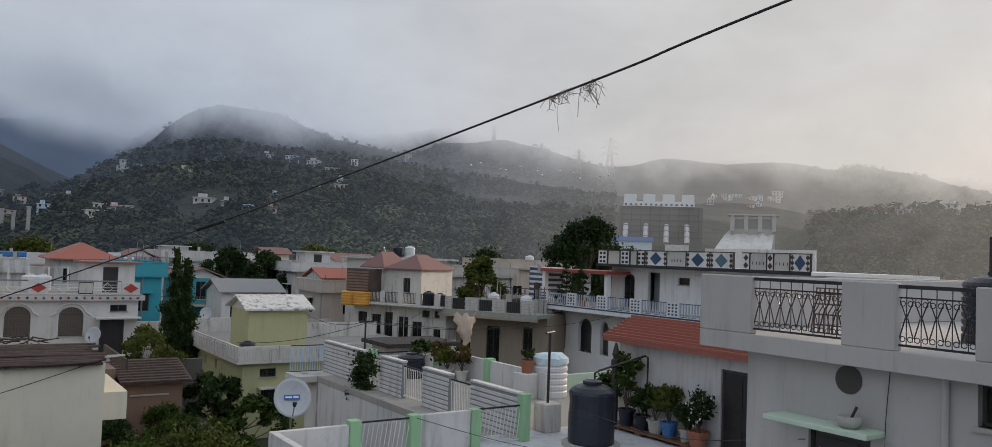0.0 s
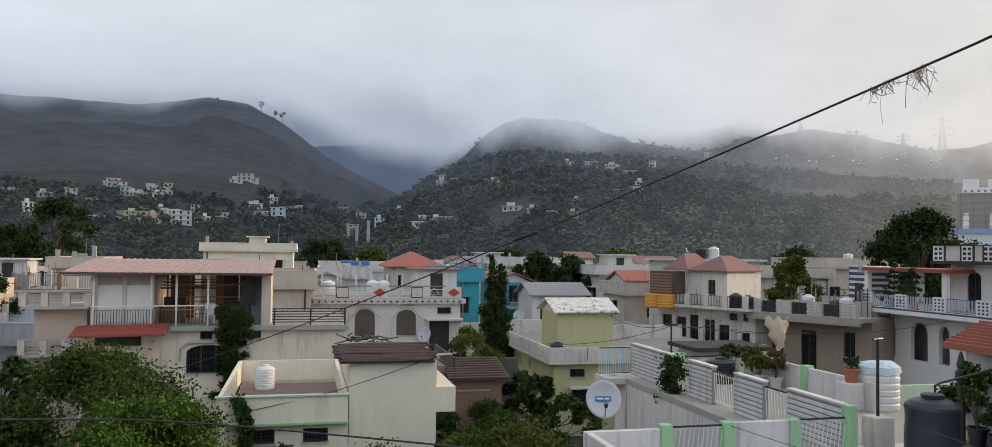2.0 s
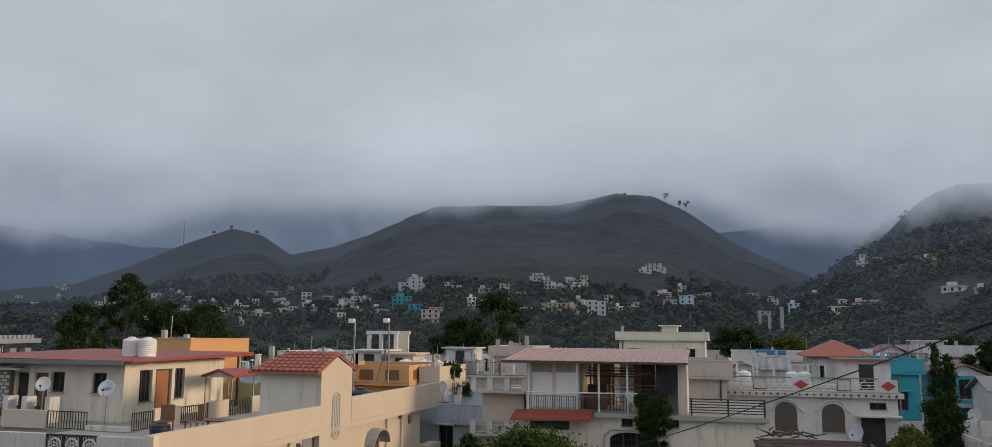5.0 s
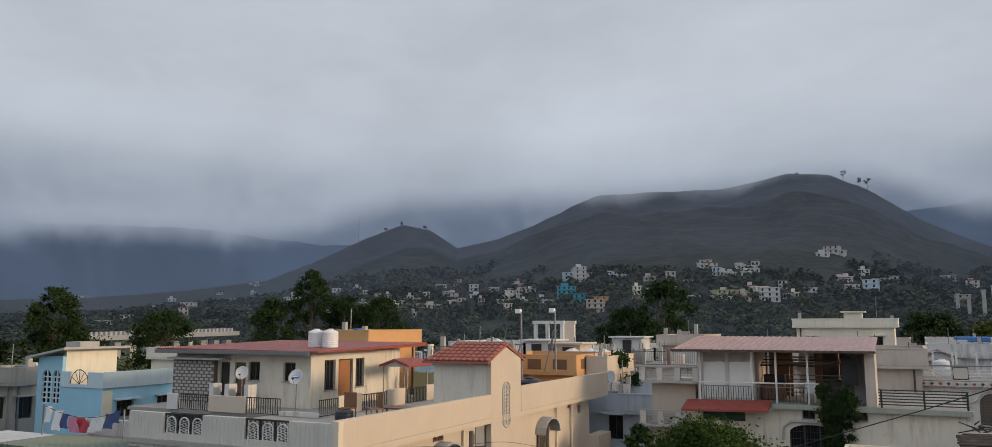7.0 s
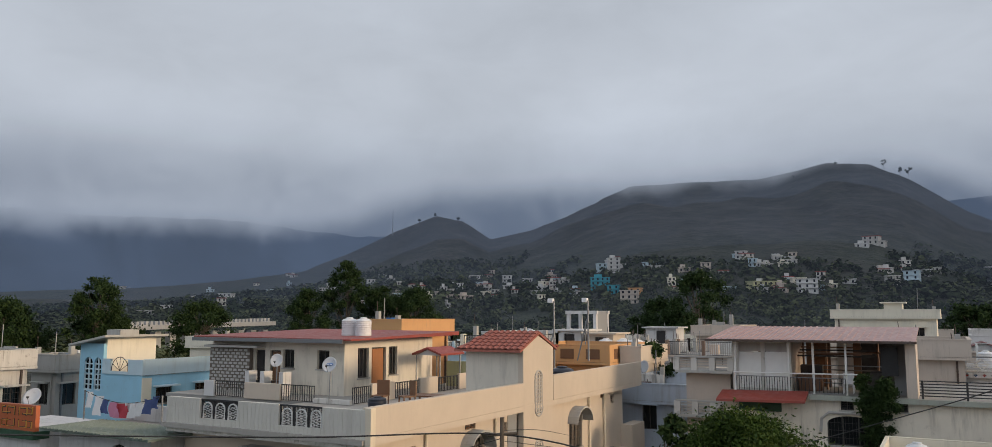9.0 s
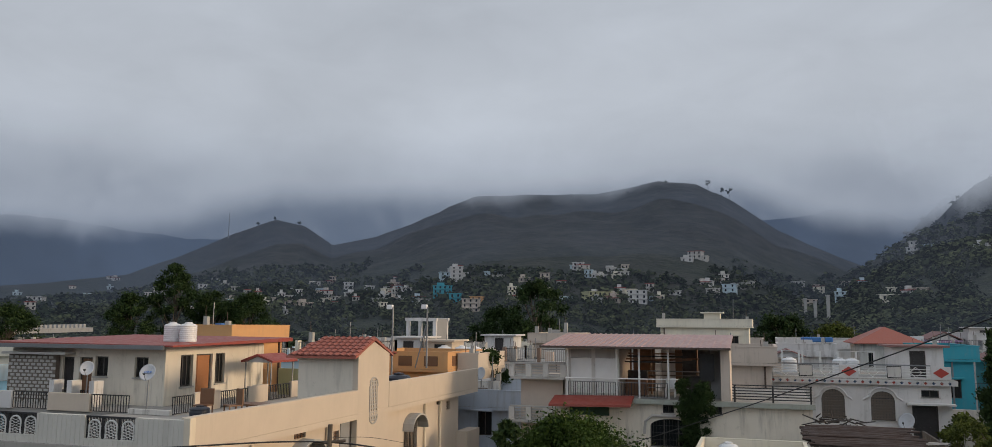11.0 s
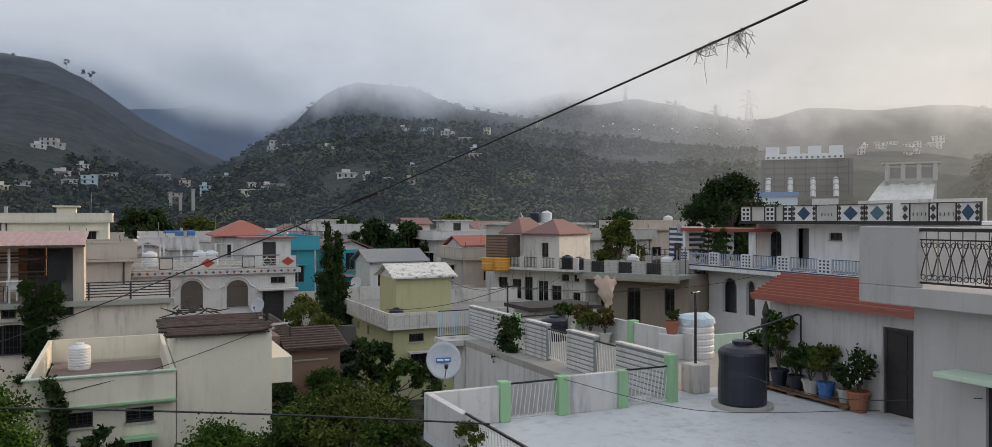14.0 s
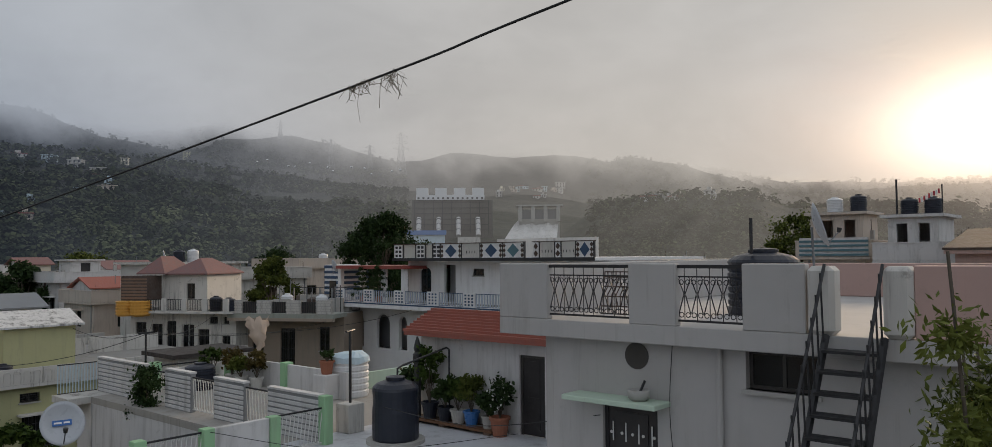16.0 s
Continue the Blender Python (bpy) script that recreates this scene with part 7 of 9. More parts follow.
v = [bm.verts.new(p) for p in ((-43.2, 27.9, 6.9), (-40.0, 27.9, 7.42), (-40.0, 32, 7.42), (-43.2, 32, 6.9), (-43.2, 27.9, 7.02), (-40.0, 27.9, 7.54), (-40.0, 32, 7.54), (-43.2, 32, 7.02))]
for f in ((0, 1, 2, 3), (7, 6, 5, 4), (0, 4, 5, 1), (1, 5, 6, 2), (2, 6, 7, 3), (3, 7, 4, 0)):
    bm.faces.new([v[i] for i in f])
part("tower_roof", bm, "concrete_pale", bl)
part("tower_gable", box(B(), -42.5, 28.37, 7.002, -40.7, 28.5, 7.05), "blue_wall", bl)
part("roof_hatch", box(B(), -42.0, 29.4, 7.2, -40.8, 30.6, 7.8), "concrete_pale", bl)
part("balcony_wall", wall(B(), "x", 28.3, 0.15, -40.66, -37.3, 5.45, 6.25, [(-40.0, -38.5, 5.6, 6.249)]), "pale_blue_wall", bl)
part("balcony_wall", box(B(), -37.45, 28.452, 5.45, -37.3, 38, 6.28), "pale_blue_wall", bl)
bm = B()
tube(bm, [(-39.25 + 0.72 * math.cos(math.pi * i / 10), 28.36, 5.62 + 0.75 * math.sin(math.pi * i / 10)) for i in range(11)], 0.02)
for i in range(5):
    rod(bm, (-39.25, 28.36, 5.62), (-39.25 + 0.72 * math.cos(math.pi * (i + 1) / 6), 28.36, 5.62 + 0.73 * math.sin(math.pi * (i + 1) / 6)), 0.014, n=5)
part("fan_grille", bm, "iron_dark", bl)
part("orange_panel", box(B(), -38.95, 28.6, 5.46, -38.5, 28.64, 6.1), "wood_orange", bl)
part("jamb", box(B(), -37.399, 28.36, BASE, -37.36, 28.95, 5.3), "cream_wall", bl)
t = town_house("far_white_house", "white house with square windows at the town's edge", -49, 24.9, -44.4, 26.4, 5.7, "white_old", 2, "se", seed=51)
t = town_house("bare_concrete_house", "bare grey concrete shed-like house", -49.4, 29.64, -46.9, 31.2, 5.2, "concrete_pale", 2, "se", seed=52, detail=False)
t = town_house("turquoise_house", "turquoise house at the edge", -50, 20.5, -45.4, 25.5, 5.5, "teal_wall", 2, "se", seed=53, detail=False)
# sheet-roofed yard house with washing line
yd = thing("sheet_roof_house", (-24.5, 18.5, BASE), "white low house with a grey corrugated sheet roof", "house")
shell(yd, -27.15, 17.6, -22.35, 22.5, BASE, 4.25, "white_wall", {"s": [(-24.6, -23.2, 2.0, 4.1)]}, arches={"s": [(-24.6, -23.2, 3.4, 4.1)]})
window(yd, "x", 17.6, -1, -24.6, -23.2, 2.0, 4.1, bars=3)
part("sheet", box(B(), -27.2, 16.9, 4.42, -21.6, 19.2, 4.5), "tin_green", yd, "faded green corrugated sheet roof")
for i in range(27):
    part("corrugation", rod(B(), (-27.15 + 0.205 * i, 16.85, 4.505), (-27.15 + 0.205 * i, 19.25, 4.505), 0.04, n=6), "tin_green", yd)
part("curved_parapet", box(B(), -28.0, 20.2, 4.42, -23.0, 20.35, 5.0), "white_wall", yd)
for i, (mt, w, h) in enumerate((("cloth_white", 0.35, 0.7), ("cloth_white", 0.5, 0.85), ("cloth_blue", 0.4, 0.6), ("cloth_pink", 0.55, 0.65), ("cloth_red", 0.6, 0.6), ("cloth_white", 0.5, 0.6), ("cloth_white", 0.4, 0.6), ("cloth_blue", 0.5, 0.6), ("cloth_blue", 0.35, 0.5))):
    g = thing("garment", (-28.6 + 0.47 * i, 19.5, 4.6), "%s garment drying on a line" % {"cloth_white": "white", "cloth_blue": "dark blue", "cloth_pink": "pink", "cloth_red": "red"}[mt], "garment", "washing on the line")
    nudge(g, -0.25, 0, 0.28)
    bm = B()
    x0 = -28.85 + 0.47 * i
    gv = [[bm.verts.new((x0 + w * a / 4, 19.5 + 0.06 * math.sin(a * 1.7 + b + i), 5.73 - 0.35 * math.sin(math.pi * i / 8) - 0.85 * h * b / 4)) for b in range(5)] for a in range(5)]
    for a in range(4):
        for b in range(4):
            bm.faces.new((gv[a][b], gv[a + 1][b], gv[a + 1][b + 1], gv[a][b + 1]))
    part("cloth", bm, mt, g, smooth=True)
wl = thing("washing_line", (-25, 19.5, 4.5), "thin cord washing line between two poles", "washing line")
part("cord", tube(B(), [(-28.7 + 0.49 * i, 19.5, 5.47 - 0.35 * math.sin(math.pi * i / 9)) for i in range(10)], 0.012), "cable_black", wl)
for x in (-28.7, -24.29):
    part("pole", rod(B(), (x, 19.5, 4.4), (x, 19.5, 5.5), 0.03), "iron_grey", wl)
op = thing("orange_panel_house", (-28.7, 17.2, BASE), "low house with an orange and black patterned roof wall", "house")
part("wall", box(B(), -31.5, 17.0, BASE, -27.25, 20, 4.3), "white_wall", op)
part("ledge", box(B(), -31.6, 16.7, 4.05, -27.22, 17.3, 4.32), "paint_green", op)
pn = part("patterned_wall", box(B(), -29.5, 16.8, 4.321, -27.28, 16.95, 5.2), "orange_red", op, "orange wall with black and yellow cross pattern")
PC = -28.39
for mt, off in (("paint_black", 0.0), ("orange_glaze", 0.035)):
    for sx in (-1, 1):
        for sz in (-1, 1):
            for q in ((0.12, 0.06, 0.12, 0.34), (0.12, 0.30, 0.55, 0.34), (0.55, 0.06, 0.59, 0.34), (0.35, 0.10, 0.9, 0.14), (0.86, 0.10, 0.9, 0.36), (0.68, 0.3, 0.9, 0.34)):
                x0_, z0_, x1_, z1_ = q
                part("pattern_bar", box(B(), PC + sx * (x0_ + off) - 0.016, 16.785 - off * 0.05, 4.76 + sz * (z0_ + off), PC + sx * (x1_ + off) + 0.016, 16.799 - off * 0.02, 4.76 + sz * (z1_ - (0.0 if off else 0.0)) + 0.02), mt, pn)
od = dish((-30.0, 18.3, 4.32), 0.33, (30, 35), "grey satellite dish behind the orange wall", 0.9)
for ob in (op, od):
    nudge(ob, -0.45, 0.1, 0.3)
for ob in (yd, wl):
    nudge(ob, -0.25, 0, 0.28)

# fluted roof front, lattice rails and stone balustrade of the beige house
bh2 = bpy.data.objects["beige_house"]
FY = 17.9
part("roof_front", box(B(), -22.3, FY, 4.92, -14.2, FY + 0.16, 5.2), "grey_panel", bh2)
for x0, x1 in ((-22.3, -20.75), (-19.1, -17.42), (-15.75, -14.2)):
    part("roof_front", box(B(), x0, FY, 5.202, x1, FY + 0.16, 6.0), "grey_panel", bh2)
for j in range(50):
    x = -22.22 + 0.16 * j
    tall = any(a < x < b for a, b in ((-22.3, -20.75), (-19.1, -17.42), (-15.75, -14.2)))
    part("flute", rod(B(), (x, FY + 0.012, 4.94), (x, FY + 0.012, 5.99 if tall else 5.38), 0.03, n=6), "grey_panel", bh2)
part("end_post", box(B(), -14.198, FY - 0.02, 4.92, -14.0, FY + 0.2, 6.06), "beige_trim", bh2)
for u0, u1 in ((-20.75, -19.1), (-17.42, -15.75)):
    part("rail_wall", box(B(), u0, FY, 5.202, u1, FY + 0.16, 5.4), "grey_panel", bh2)
    rf_ = part("rail_frame", box(B(), u0, FY + 0.04, 5.95, u1, FY + 0.1, 6.0), "iron_dark", bh2)
    for i in range(3):
        c = u0 + (u1 - u0) * (i + 0.5) / 3
        bm = B()
        tube(bm, [(c - 0.19, FY + 0.07, 5.42), *[(c - 0.19 * math.cos(math.pi * q / 8), FY + 0.07, 5.72 + 0.17 * math.sin(math.pi * q / 8)) for q in range(9)], (c + 0.19, FY + 0.07, 5.42)], 0.026)
        for q in range(5):
            for sg in (-1, 1):
                rod(bm, (c - sg * 0.18, FY + 0.07, 5.43 + 0.075 * q), (c + sg * 0.18, FY + 0.07, 5.53 + 0.075 * q), 0.007, n=5)
        part("lattice_panel", bm, "iron_white", rf_)
        # dense dark bars added behind the lattice to darken what shows through
        bm = B()
        for q in range(11):
            rod(bm, (c - 0.25 + 0.05 * q, FY + 0.1, 5.41), (c - 0.25 + 0.05 * q, FY + 0.1, 5.96), 0.014, n=5)
        part("bar", bm, "iron_dark", rf_)
        for dx in (-0.26, 0.26):
            part("bar", rod(B(), (c + dx, FY + 0.07, 5.4), (c + dx, FY + 0.07, 5.96), 0.014), "iron_dark", rf_)
bs = part("balcony_floor", box(B(), -22.3, 17.3, 2.3, -14.4, 18.598, 2.5), "beige_trim", bh2)
part("balustrade_rail", box(B(), -22.3, 17.35, 3.22, -14.6, 17.55, 3.34), "concrete_pale", bs)
bal = None
for i in range(40):
    x = -22.2 + 0.19 * i
    if bal is None:
        bal = part("baluster", lathe(B(), (x, 17.45, 2.501), [(0.05, 0), (0.03, 0.08), (0.065, 0.3), (0.03, 0.55), (0.05, 0.715)], 8), "concrete_pale", bs)
    else:
        twin(bal, (0.19 * i, 0, 0))
bm = B()
pts = [(-19.85, 4.05), (-19.6, 4.42), (-19.2, 4.55), (-17.9, 4.55), (-17.5, 4.42), (-17.25, 4.05)]
for (xa, za), (xb, zb) in zip(pts, pts[1:]):
    v = [bm.verts.new(p) for p in ((xa, 18.6, za), (xb, 18.6, zb), (xb, 18.6, zb + 0.08), (xa, 18.6, za + 0.08), (xa, 18.1, za), (xb, 18.1, zb), (xb, 18.1, zb + 0.08), (xa, 18.1, za + 0.08))]
    for f in ((0, 1, 2, 3), (7, 6, 5, 4), (0, 4, 5, 1), (1, 5, 6, 2), (2, 6, 7, 3), (3, 7, 4, 0)):
        bm.faces.new([v[i] for i in f])
bmesh.ops.remove_doubles(bm, verts=bm.verts, dist=0.001)
part("sunshade", bm, "concrete_pale", bh2)
# ---- trees, shrubs and climbers ----
def foliage(name, clumps, count, size, mat, parent, seed, droop=0.2, kind="stuff", long=1.9):
    """Many single leaves, each a bent diamond, gathered in clumps of (centre, radius)."""
    rs = np.random.RandomState(seed)
    c = np.array([[*p, r] for p, r in clumps], float)
    w = c[:, 3] ** 2
    i = rs.choice(len(c), count, p=w / w.sum())
    d = rs.normal(size=(count, 3))
    d /= np.linalg.norm(d, axis=1)[:, None]
    p = c[i, :3] + d * (c[i, 3] * np.minimum(np.abs(rs.normal(0.62, 0.42, count)), 1.9))[:, None] * [1, 1, 0.8]
    u = d * 0.6 + rs.normal(size=(count, 3)) * 0.7 - [0, 0, droop]
    u /= np.linalg.norm(u, axis=1)[:, None]
    v = np.cross(u, rs.normal(size=(count, 3)))
    v /= np.linalg.norm(v, axis=1)[:, None]
    s = (size * rs.uniform(0.6, 1.4, count))[:, None]
    nrm = np.cross(u, v)
    quad = np.stack([p - u * s * long / 2, p + v * s * 0.5 + nrm * s * 0.12, p + u * s * long / 2, p - v * s * 0.5 + nrm * s * 0.12], 1)
    me = bpy.data.meshes.new(name)
    me.from_pydata(quad.reshape(-1, 3).tolist(), [], np.arange(count * 4).reshape(-1, 4).tolist())
    me.materials.append(MATS[mat])
    ob = new(name, me)
    if parent is not None:
        ob.parent = parent
        ob.matrix_parent_inverse = parent.matrix_basis.inverted() if parent.type == "EMPTY" else Matrix()
    return tagged(ob, kind=kind)


def tree(name, label, at, height, spread, leaf, count, size, mat, seed, trunk=0.16, low=0.3, clumps=26, category="tree", squash=0.8):
    """A tapered trunk with limbs, and an uneven crown of leaf clumps."""
    rng = random.Random(seed)
    t = thing(name, at, label, category)
    bm = B()
    top = height * 0.72
    pts = [Vector((at[0] + rng.uniform(-0.1, 0.1) * i, at[1] + rng.uniform(-0.1, 0.1) * i, at[2] + top * i / 5)) for i in range(6)]
    for i in range(5):
        rod(bm, pts[i], pts[i + 1], trunk * (1 - 0.16 * i), trunk * (1 - 0.16 * (i + 1)), 8)
    cl = []
    for i in range(clumps):
        a, f = rng.uniform(0, 6.28), rng.random()
        zz = low + (1 - low) * rng.random() ** 0.8
        env = math.sin(math.pi * min(max((zz - low) / (1 - low) * 0.82 + 0.16, 0), 1)) ** 0.7
        r = spread * env * (0.35 + 0.65 * f ** 0.5) * rng.uniform(0.75, 1.08)
        c = Vector((at[0] + r * math.cos(a), at[1] + r * math.sin(a), at[2] + height * zz))
        cl.append((c, spread * rng.uniform(0.16, 0.34) * squash))
        if i % 2 == 0:
            k = pts[min(5, max(1, int(zz * 5)))]
            rod(bm, k, k.lerp(c, 0.9), trunk * 0.35, trunk * 0.1, 5)
    part("trunk", bm, "bark", t)
    foliage("crown", cl, count, size, mat, t, seed)
    return t


tree("broadleaf_tree", "large leafy green tree between the houses", (-5.5, 25.0, BASE), 6.1, 3.2, 0, 95000, 0.062, "leaf_green", 11, 0.2, 0.2, 90)
tree("broadleaf_tree", "bright green young tree in front of the large tree", (-3.5, 20.6, BASE), 5.5, 2.4, 0, 56000, 0.055, "leaf_bright", 12, 0.14, 0.25, 60)
tree("broadleaf_tree", "bright green shrubby tree beside the lane", (-7.8, 21.0, BASE), 3.6, 2.0, 0, 28000, 0.058, "leaf_bright", 13, 0.12, 0.2, 40)
tree("shrub", "olive-green twiggy shrub before the beige house", (-9.6, 15.0, BASE), 5.7, 1.6, 0, 30000, 0.042, "leaf_green", 14, 0.07, 0.2, 90, "shrub")
tree("shrub", "dense green shrub beside a wooden pole", (-7.9, 14.9, BASE), 5.8, 1.7, 0, 38000, 0.042, "leaf_green", 15, 0.07, 0.2, 90, "shrub")
tree("conifer", "dark conifer beside the veranda house", (-11.0, 35.5, BASE), 4.6, 1.3, 0, 7000, 0.15, "leaf_dark", 16, 0.12, 0.1, 30)
tree("shrub", "rust-tinged olive shrub below the terrace", (5.5, 20.4, BASE), 4.5, 2.2, 0, 46000, 0.055, "leaf_olive", 17, 0.12, 0.2, 60, "shrub")
tree("shrub", "dull green shrub beside the terrace wall", (4.4, 21.4, BASE), 4.2, 2.0, 0, 32000, 0.055, "leaf_green", 18, 0.12, 0.15, 44, "shrub")
tree("shrub", "dull green bushy shrub near the balustrade", (5.9, 18.6, BASE), 4.5, 1.3, 0, 14000, 0.06, "leaf_green", 19, 0.1, 0.25, 30, "shrub")
tree("shrub", "fresh green weeds before the cream house", (2.6, 25.3, BASE), 2.7, 2.3, 0, 17000, 0.065, "leaf_bright", 20, 0.08, 0.25, 36, "shrub")
tree("shrub", "thin shrub at the foot of the cream wall", (-0.6, 26.2, BASE), 3.0, 0.8, 0, 2500, 0.11, "leaf_dark", 21, 0.06, 0.2, 16, "shrub")
tree("broadleaf_tree", "round dark-leaved tree among the roofs", (-16.7, 50.2, BASE), 7.2, 1.7, 0, 14000, 0.11, "leaf_dark", 22, 0.15, 0.5, 24)
tree("broadleaf_tree", "big dense dark green tree over the roofs", (50, 57, BASE), 12.6, 4.2, 0, 30000, 0.17, "leaf_dark", 23, 0.3, 0.4, 60)
tree("broadleaf_tree", "olive-green tree between the far roofs", (40.5, 60.5, BASE), 8.7, 2.3, 0, 16000, 0.15, "leaf_olive", 24, 0.25, 0.4, 36)
tree("broadleaf_tree", "dark spreading tree behind the cypress", (27.0, 78.5, BASE), 8.3, 2.9, 0, 20000, 0.17, "leaf_dark", 25, 0.3, 0.4, 44)
tree("broadleaf_tree", "dark spreading tree behind the cypress", (24.5, 84, BASE), 8.6, 2.8, 0, 18000, 0.17, "leaf_dark", 26, 0.3, 0.4, 40)
for i, (x, y, h, s, mt) in enumerate(((2.8, 110, 10.5, 4.0, "leaf_dark"), (9, 112, 9.0, 3.6, "leaf_olive"), (-29, 106.5, 14.5, 4.6, "leaf_dark"), (-35, 108, 11, 4, "leaf_dark"), (-107.5, 73.5, 14.5, 4.2, "leaf_dark"), (-100, 86, 11, 5, "leaf_dark"), (-118, 66, 11, 5, "leaf_dark"), (-110, 78, 9, 5, "leaf_dark"),
                                   (-90, 107.7, 18, 4.0, "leaf_dark"), (-85, 111, 14, 4.4, "leaf_dark"), (-80, 114, 13.5, 5.0, "leaf_dark"), (-95, 104, 13, 4.0, "leaf_dark"), (-56, 83, 8.8, 3.2, "leaf_dark"), (89.4, 33, 13.0, 4.2, "leaf_olive"), (93, 28, 11.5, 3.8, "leaf_olive"), (62, 92, 9.5, 4, "leaf_dark"), (70, 84, 9, 4, "leaf_dark"), (88, 66, 9.3, 4, "leaf_dark"),
                                   (-122, 70, 10, 5, "leaf_dark"), (44, 108, 9.5, 4.2, "leaf_olive"), (30, 118, 9, 4.5, "leaf_dark"))):
    tree("broadleaf_tree", "tall dark tree at the town's edge" if h > 12 else "dark green tree behind the town roofs", (x, y, BASE), h, s, 0, 15000, 0.2, mt, 40 + i, 0.3, 0.3, 60)

# the two-headed cypress
cy = thing("cypress", (11.2, 47.2, BASE), "tall dark two-headed cypress", "tree")
part("trunk", rod(B(), (11.2, 47.2, BASE), (11.2, 47.2, 4), 0.16, 0.08), "bark", cy)
cl = []
rng = random.Random(5)
for x, top, w in ((11.05, 8.3, 1.3), (11.65, 7.8, 1.2)):
    for i in range(46):
        f = (i + 0.5) / 46
        r = w * (1 - f) ** 0.8 * rng.uniform(0.0, 0.8)
        a = rng.uniform(0, 6.28)
        cl.append(((x + r * math.cos(a), 47.2 + r * math.sin(a), 0.6 + (top - 0.6) * f), 0.17 + 0.42 * (1 - f)))
foliage("crown", cl, 60000, 0.085, "leaf_dark", cy, 5, -0.9)

# shrubs in the yard below the yellow house
tree("shrub", "dark green palm-like shrub in a yard", (10.4, 36.5, BASE), 3.6, 1.5, 0, 5000, 0.16, "leaf_dark", 61, 0.08, 0.2, 20, "shrub")
tree("shrub", "dark green shrub beside the yard wall", (11.2, 33.4, BASE), 2.8, 1.5, 0, 5000, 0.12, "leaf_green", 62, 0.08, 0.15, 20, "shrub")
tree("shrub", "dry tangled shrub over the old shed", (8.6, 41.5, BASE), 5.0, 1.6, 0, 5000, 0.12, "leaf_olive", 63, 0.08, 0.3, 20, "shrub")
tree("shrub", "dark green bush before the tiled shed", (7.9, 34.3, BASE), 2.7, 1.5, 0, 14000, 0.06, "leaf_green", 64, 0.08, 0.15, 30, "shrub")
tree("shrub", "dark leafy bush under the cream balcony", (6.0, 33.6, BASE), 2.5, 1.2, 0, 9000, 0.06, "leaf_dark", 65, 0.08, 0.15, 24, "shrub")
tree("shrub", "dry plant growing on the brick yard wall", (8.4, 39.2, 3.1), 1.3, 1.2, 0, 4000, 0.05, "leaf_olive", 66, 0.05, 0.1, 14, "shrub")
# two small araucarias on the balcony of the diamond house
for y, z1 in ((41.2, 8.5), (39.6, 8.6)):
    at = (34.3, y, 5.62)
    t = thing("potted_conifer", at, "dark tiered araucaria in a pot on the balcony", "potted plant", "plants in pots")
    part("pot", lathe(B(), at, [(0.2, 0), (0.27, 0.34), (0.3, 0.36), (0.28, 0.4)], 12), "terracotta", t)
    part("stem", rod(B(), (34.3, y, 5.95), (34.3, y, z1), 0.035, 0.01, 6), "bark", t)
    cl = []
    for j in range(8):
        f = j / 7
        for q in range(7):
            a = q * 0.9 + j
            r = 0.66 * (1 - f) ** 0.8 * (0.5 + 0.5 * (q % 2))
            cl.append(((34.3 + r * math.cos(a), y + r * math.sin(a), 6.15 + (z1 - 6.2) * f - 0.1 * r), 0.13))
    foliage("leaves", cl, 2600, 0.07, "leaf_dark", t, int(y * 10))

# climbers
iv = thing("climber", (-2.9, 37.9, 2.0), "dense ivy hanging down the veranda house", "climbing plant")
rng = random.Random(9)
cl = [((-3.65 + 1.45 * rng.random(), 37.66 - 0.12 * rng.random(), 4.7 + 1.3 * rng.random()), 0.22) for i in range(44)] + [((-3.0 + 0.3 * rng.gauss(0, 1), 37.8, 2.0 + 3.0 * rng.random()), 0.2) for i in range(60)]
foliage("leaves", cl, 26000, 0.055, "leaf_dark", iv, 31)
part("stem", rod(B(), (-2.9, 37.95, 0.3), (-2.9, 37.95, 5.2), 0.04, 0.02), "bark", iv)
iv = thing("climber", (-2.1, 27.0, BASE), "narrow ivy column on the corner of the cream house", "climbing plant")
foliage("leaves", [((-1.75 + 0.08 * rng.gauss(0, 1) + 0.012 * (30 - i), 27.0 - 0.1 * (i > 26), BASE + 0.3 + 4.1 * i / 30), 0.2) for i in range(31)], 6000, 0.075, "leaf_dark", iv, 32)
part("stem", rod(B(), (-1.45, 27.02, BASE), (-1.75, 27.04, 3.4), 0.03), "bark", iv)
iv = thing("climber", (11.3, 23.9, BASE), "dark ivy clambering up the striped parapet", "climbing plant")
foliage("leaves", [((11.42 + 0.08 * rng.gauss(0, 1), 23.5 + 0.22 * rng.gauss(0, 1), 0.8 + 4.5 * i / 50), 0.24) for i in range(51)], 10000, 0.06, "leaf_dark", iv, 33)
part("stem", rod(B(), (11.4, 23.6, BASE), (11.45, 23.6, 5.2), 0.03), "bark", iv)
iv = thing("climber", (5.7, 13.5, 4.3), "straggling climber over the low terrace wall", "climbing plant")
foliage("leaves", [((5.62 + 0.06 * rng.gauss(0, 1), 12.8 + 0.9 * rng.random(), 4.8 + 0.14 * rng.gauss(0, 1)), 0.1) for i in range(14)], 1100, 0.035, "leaf_olive", iv, 34)


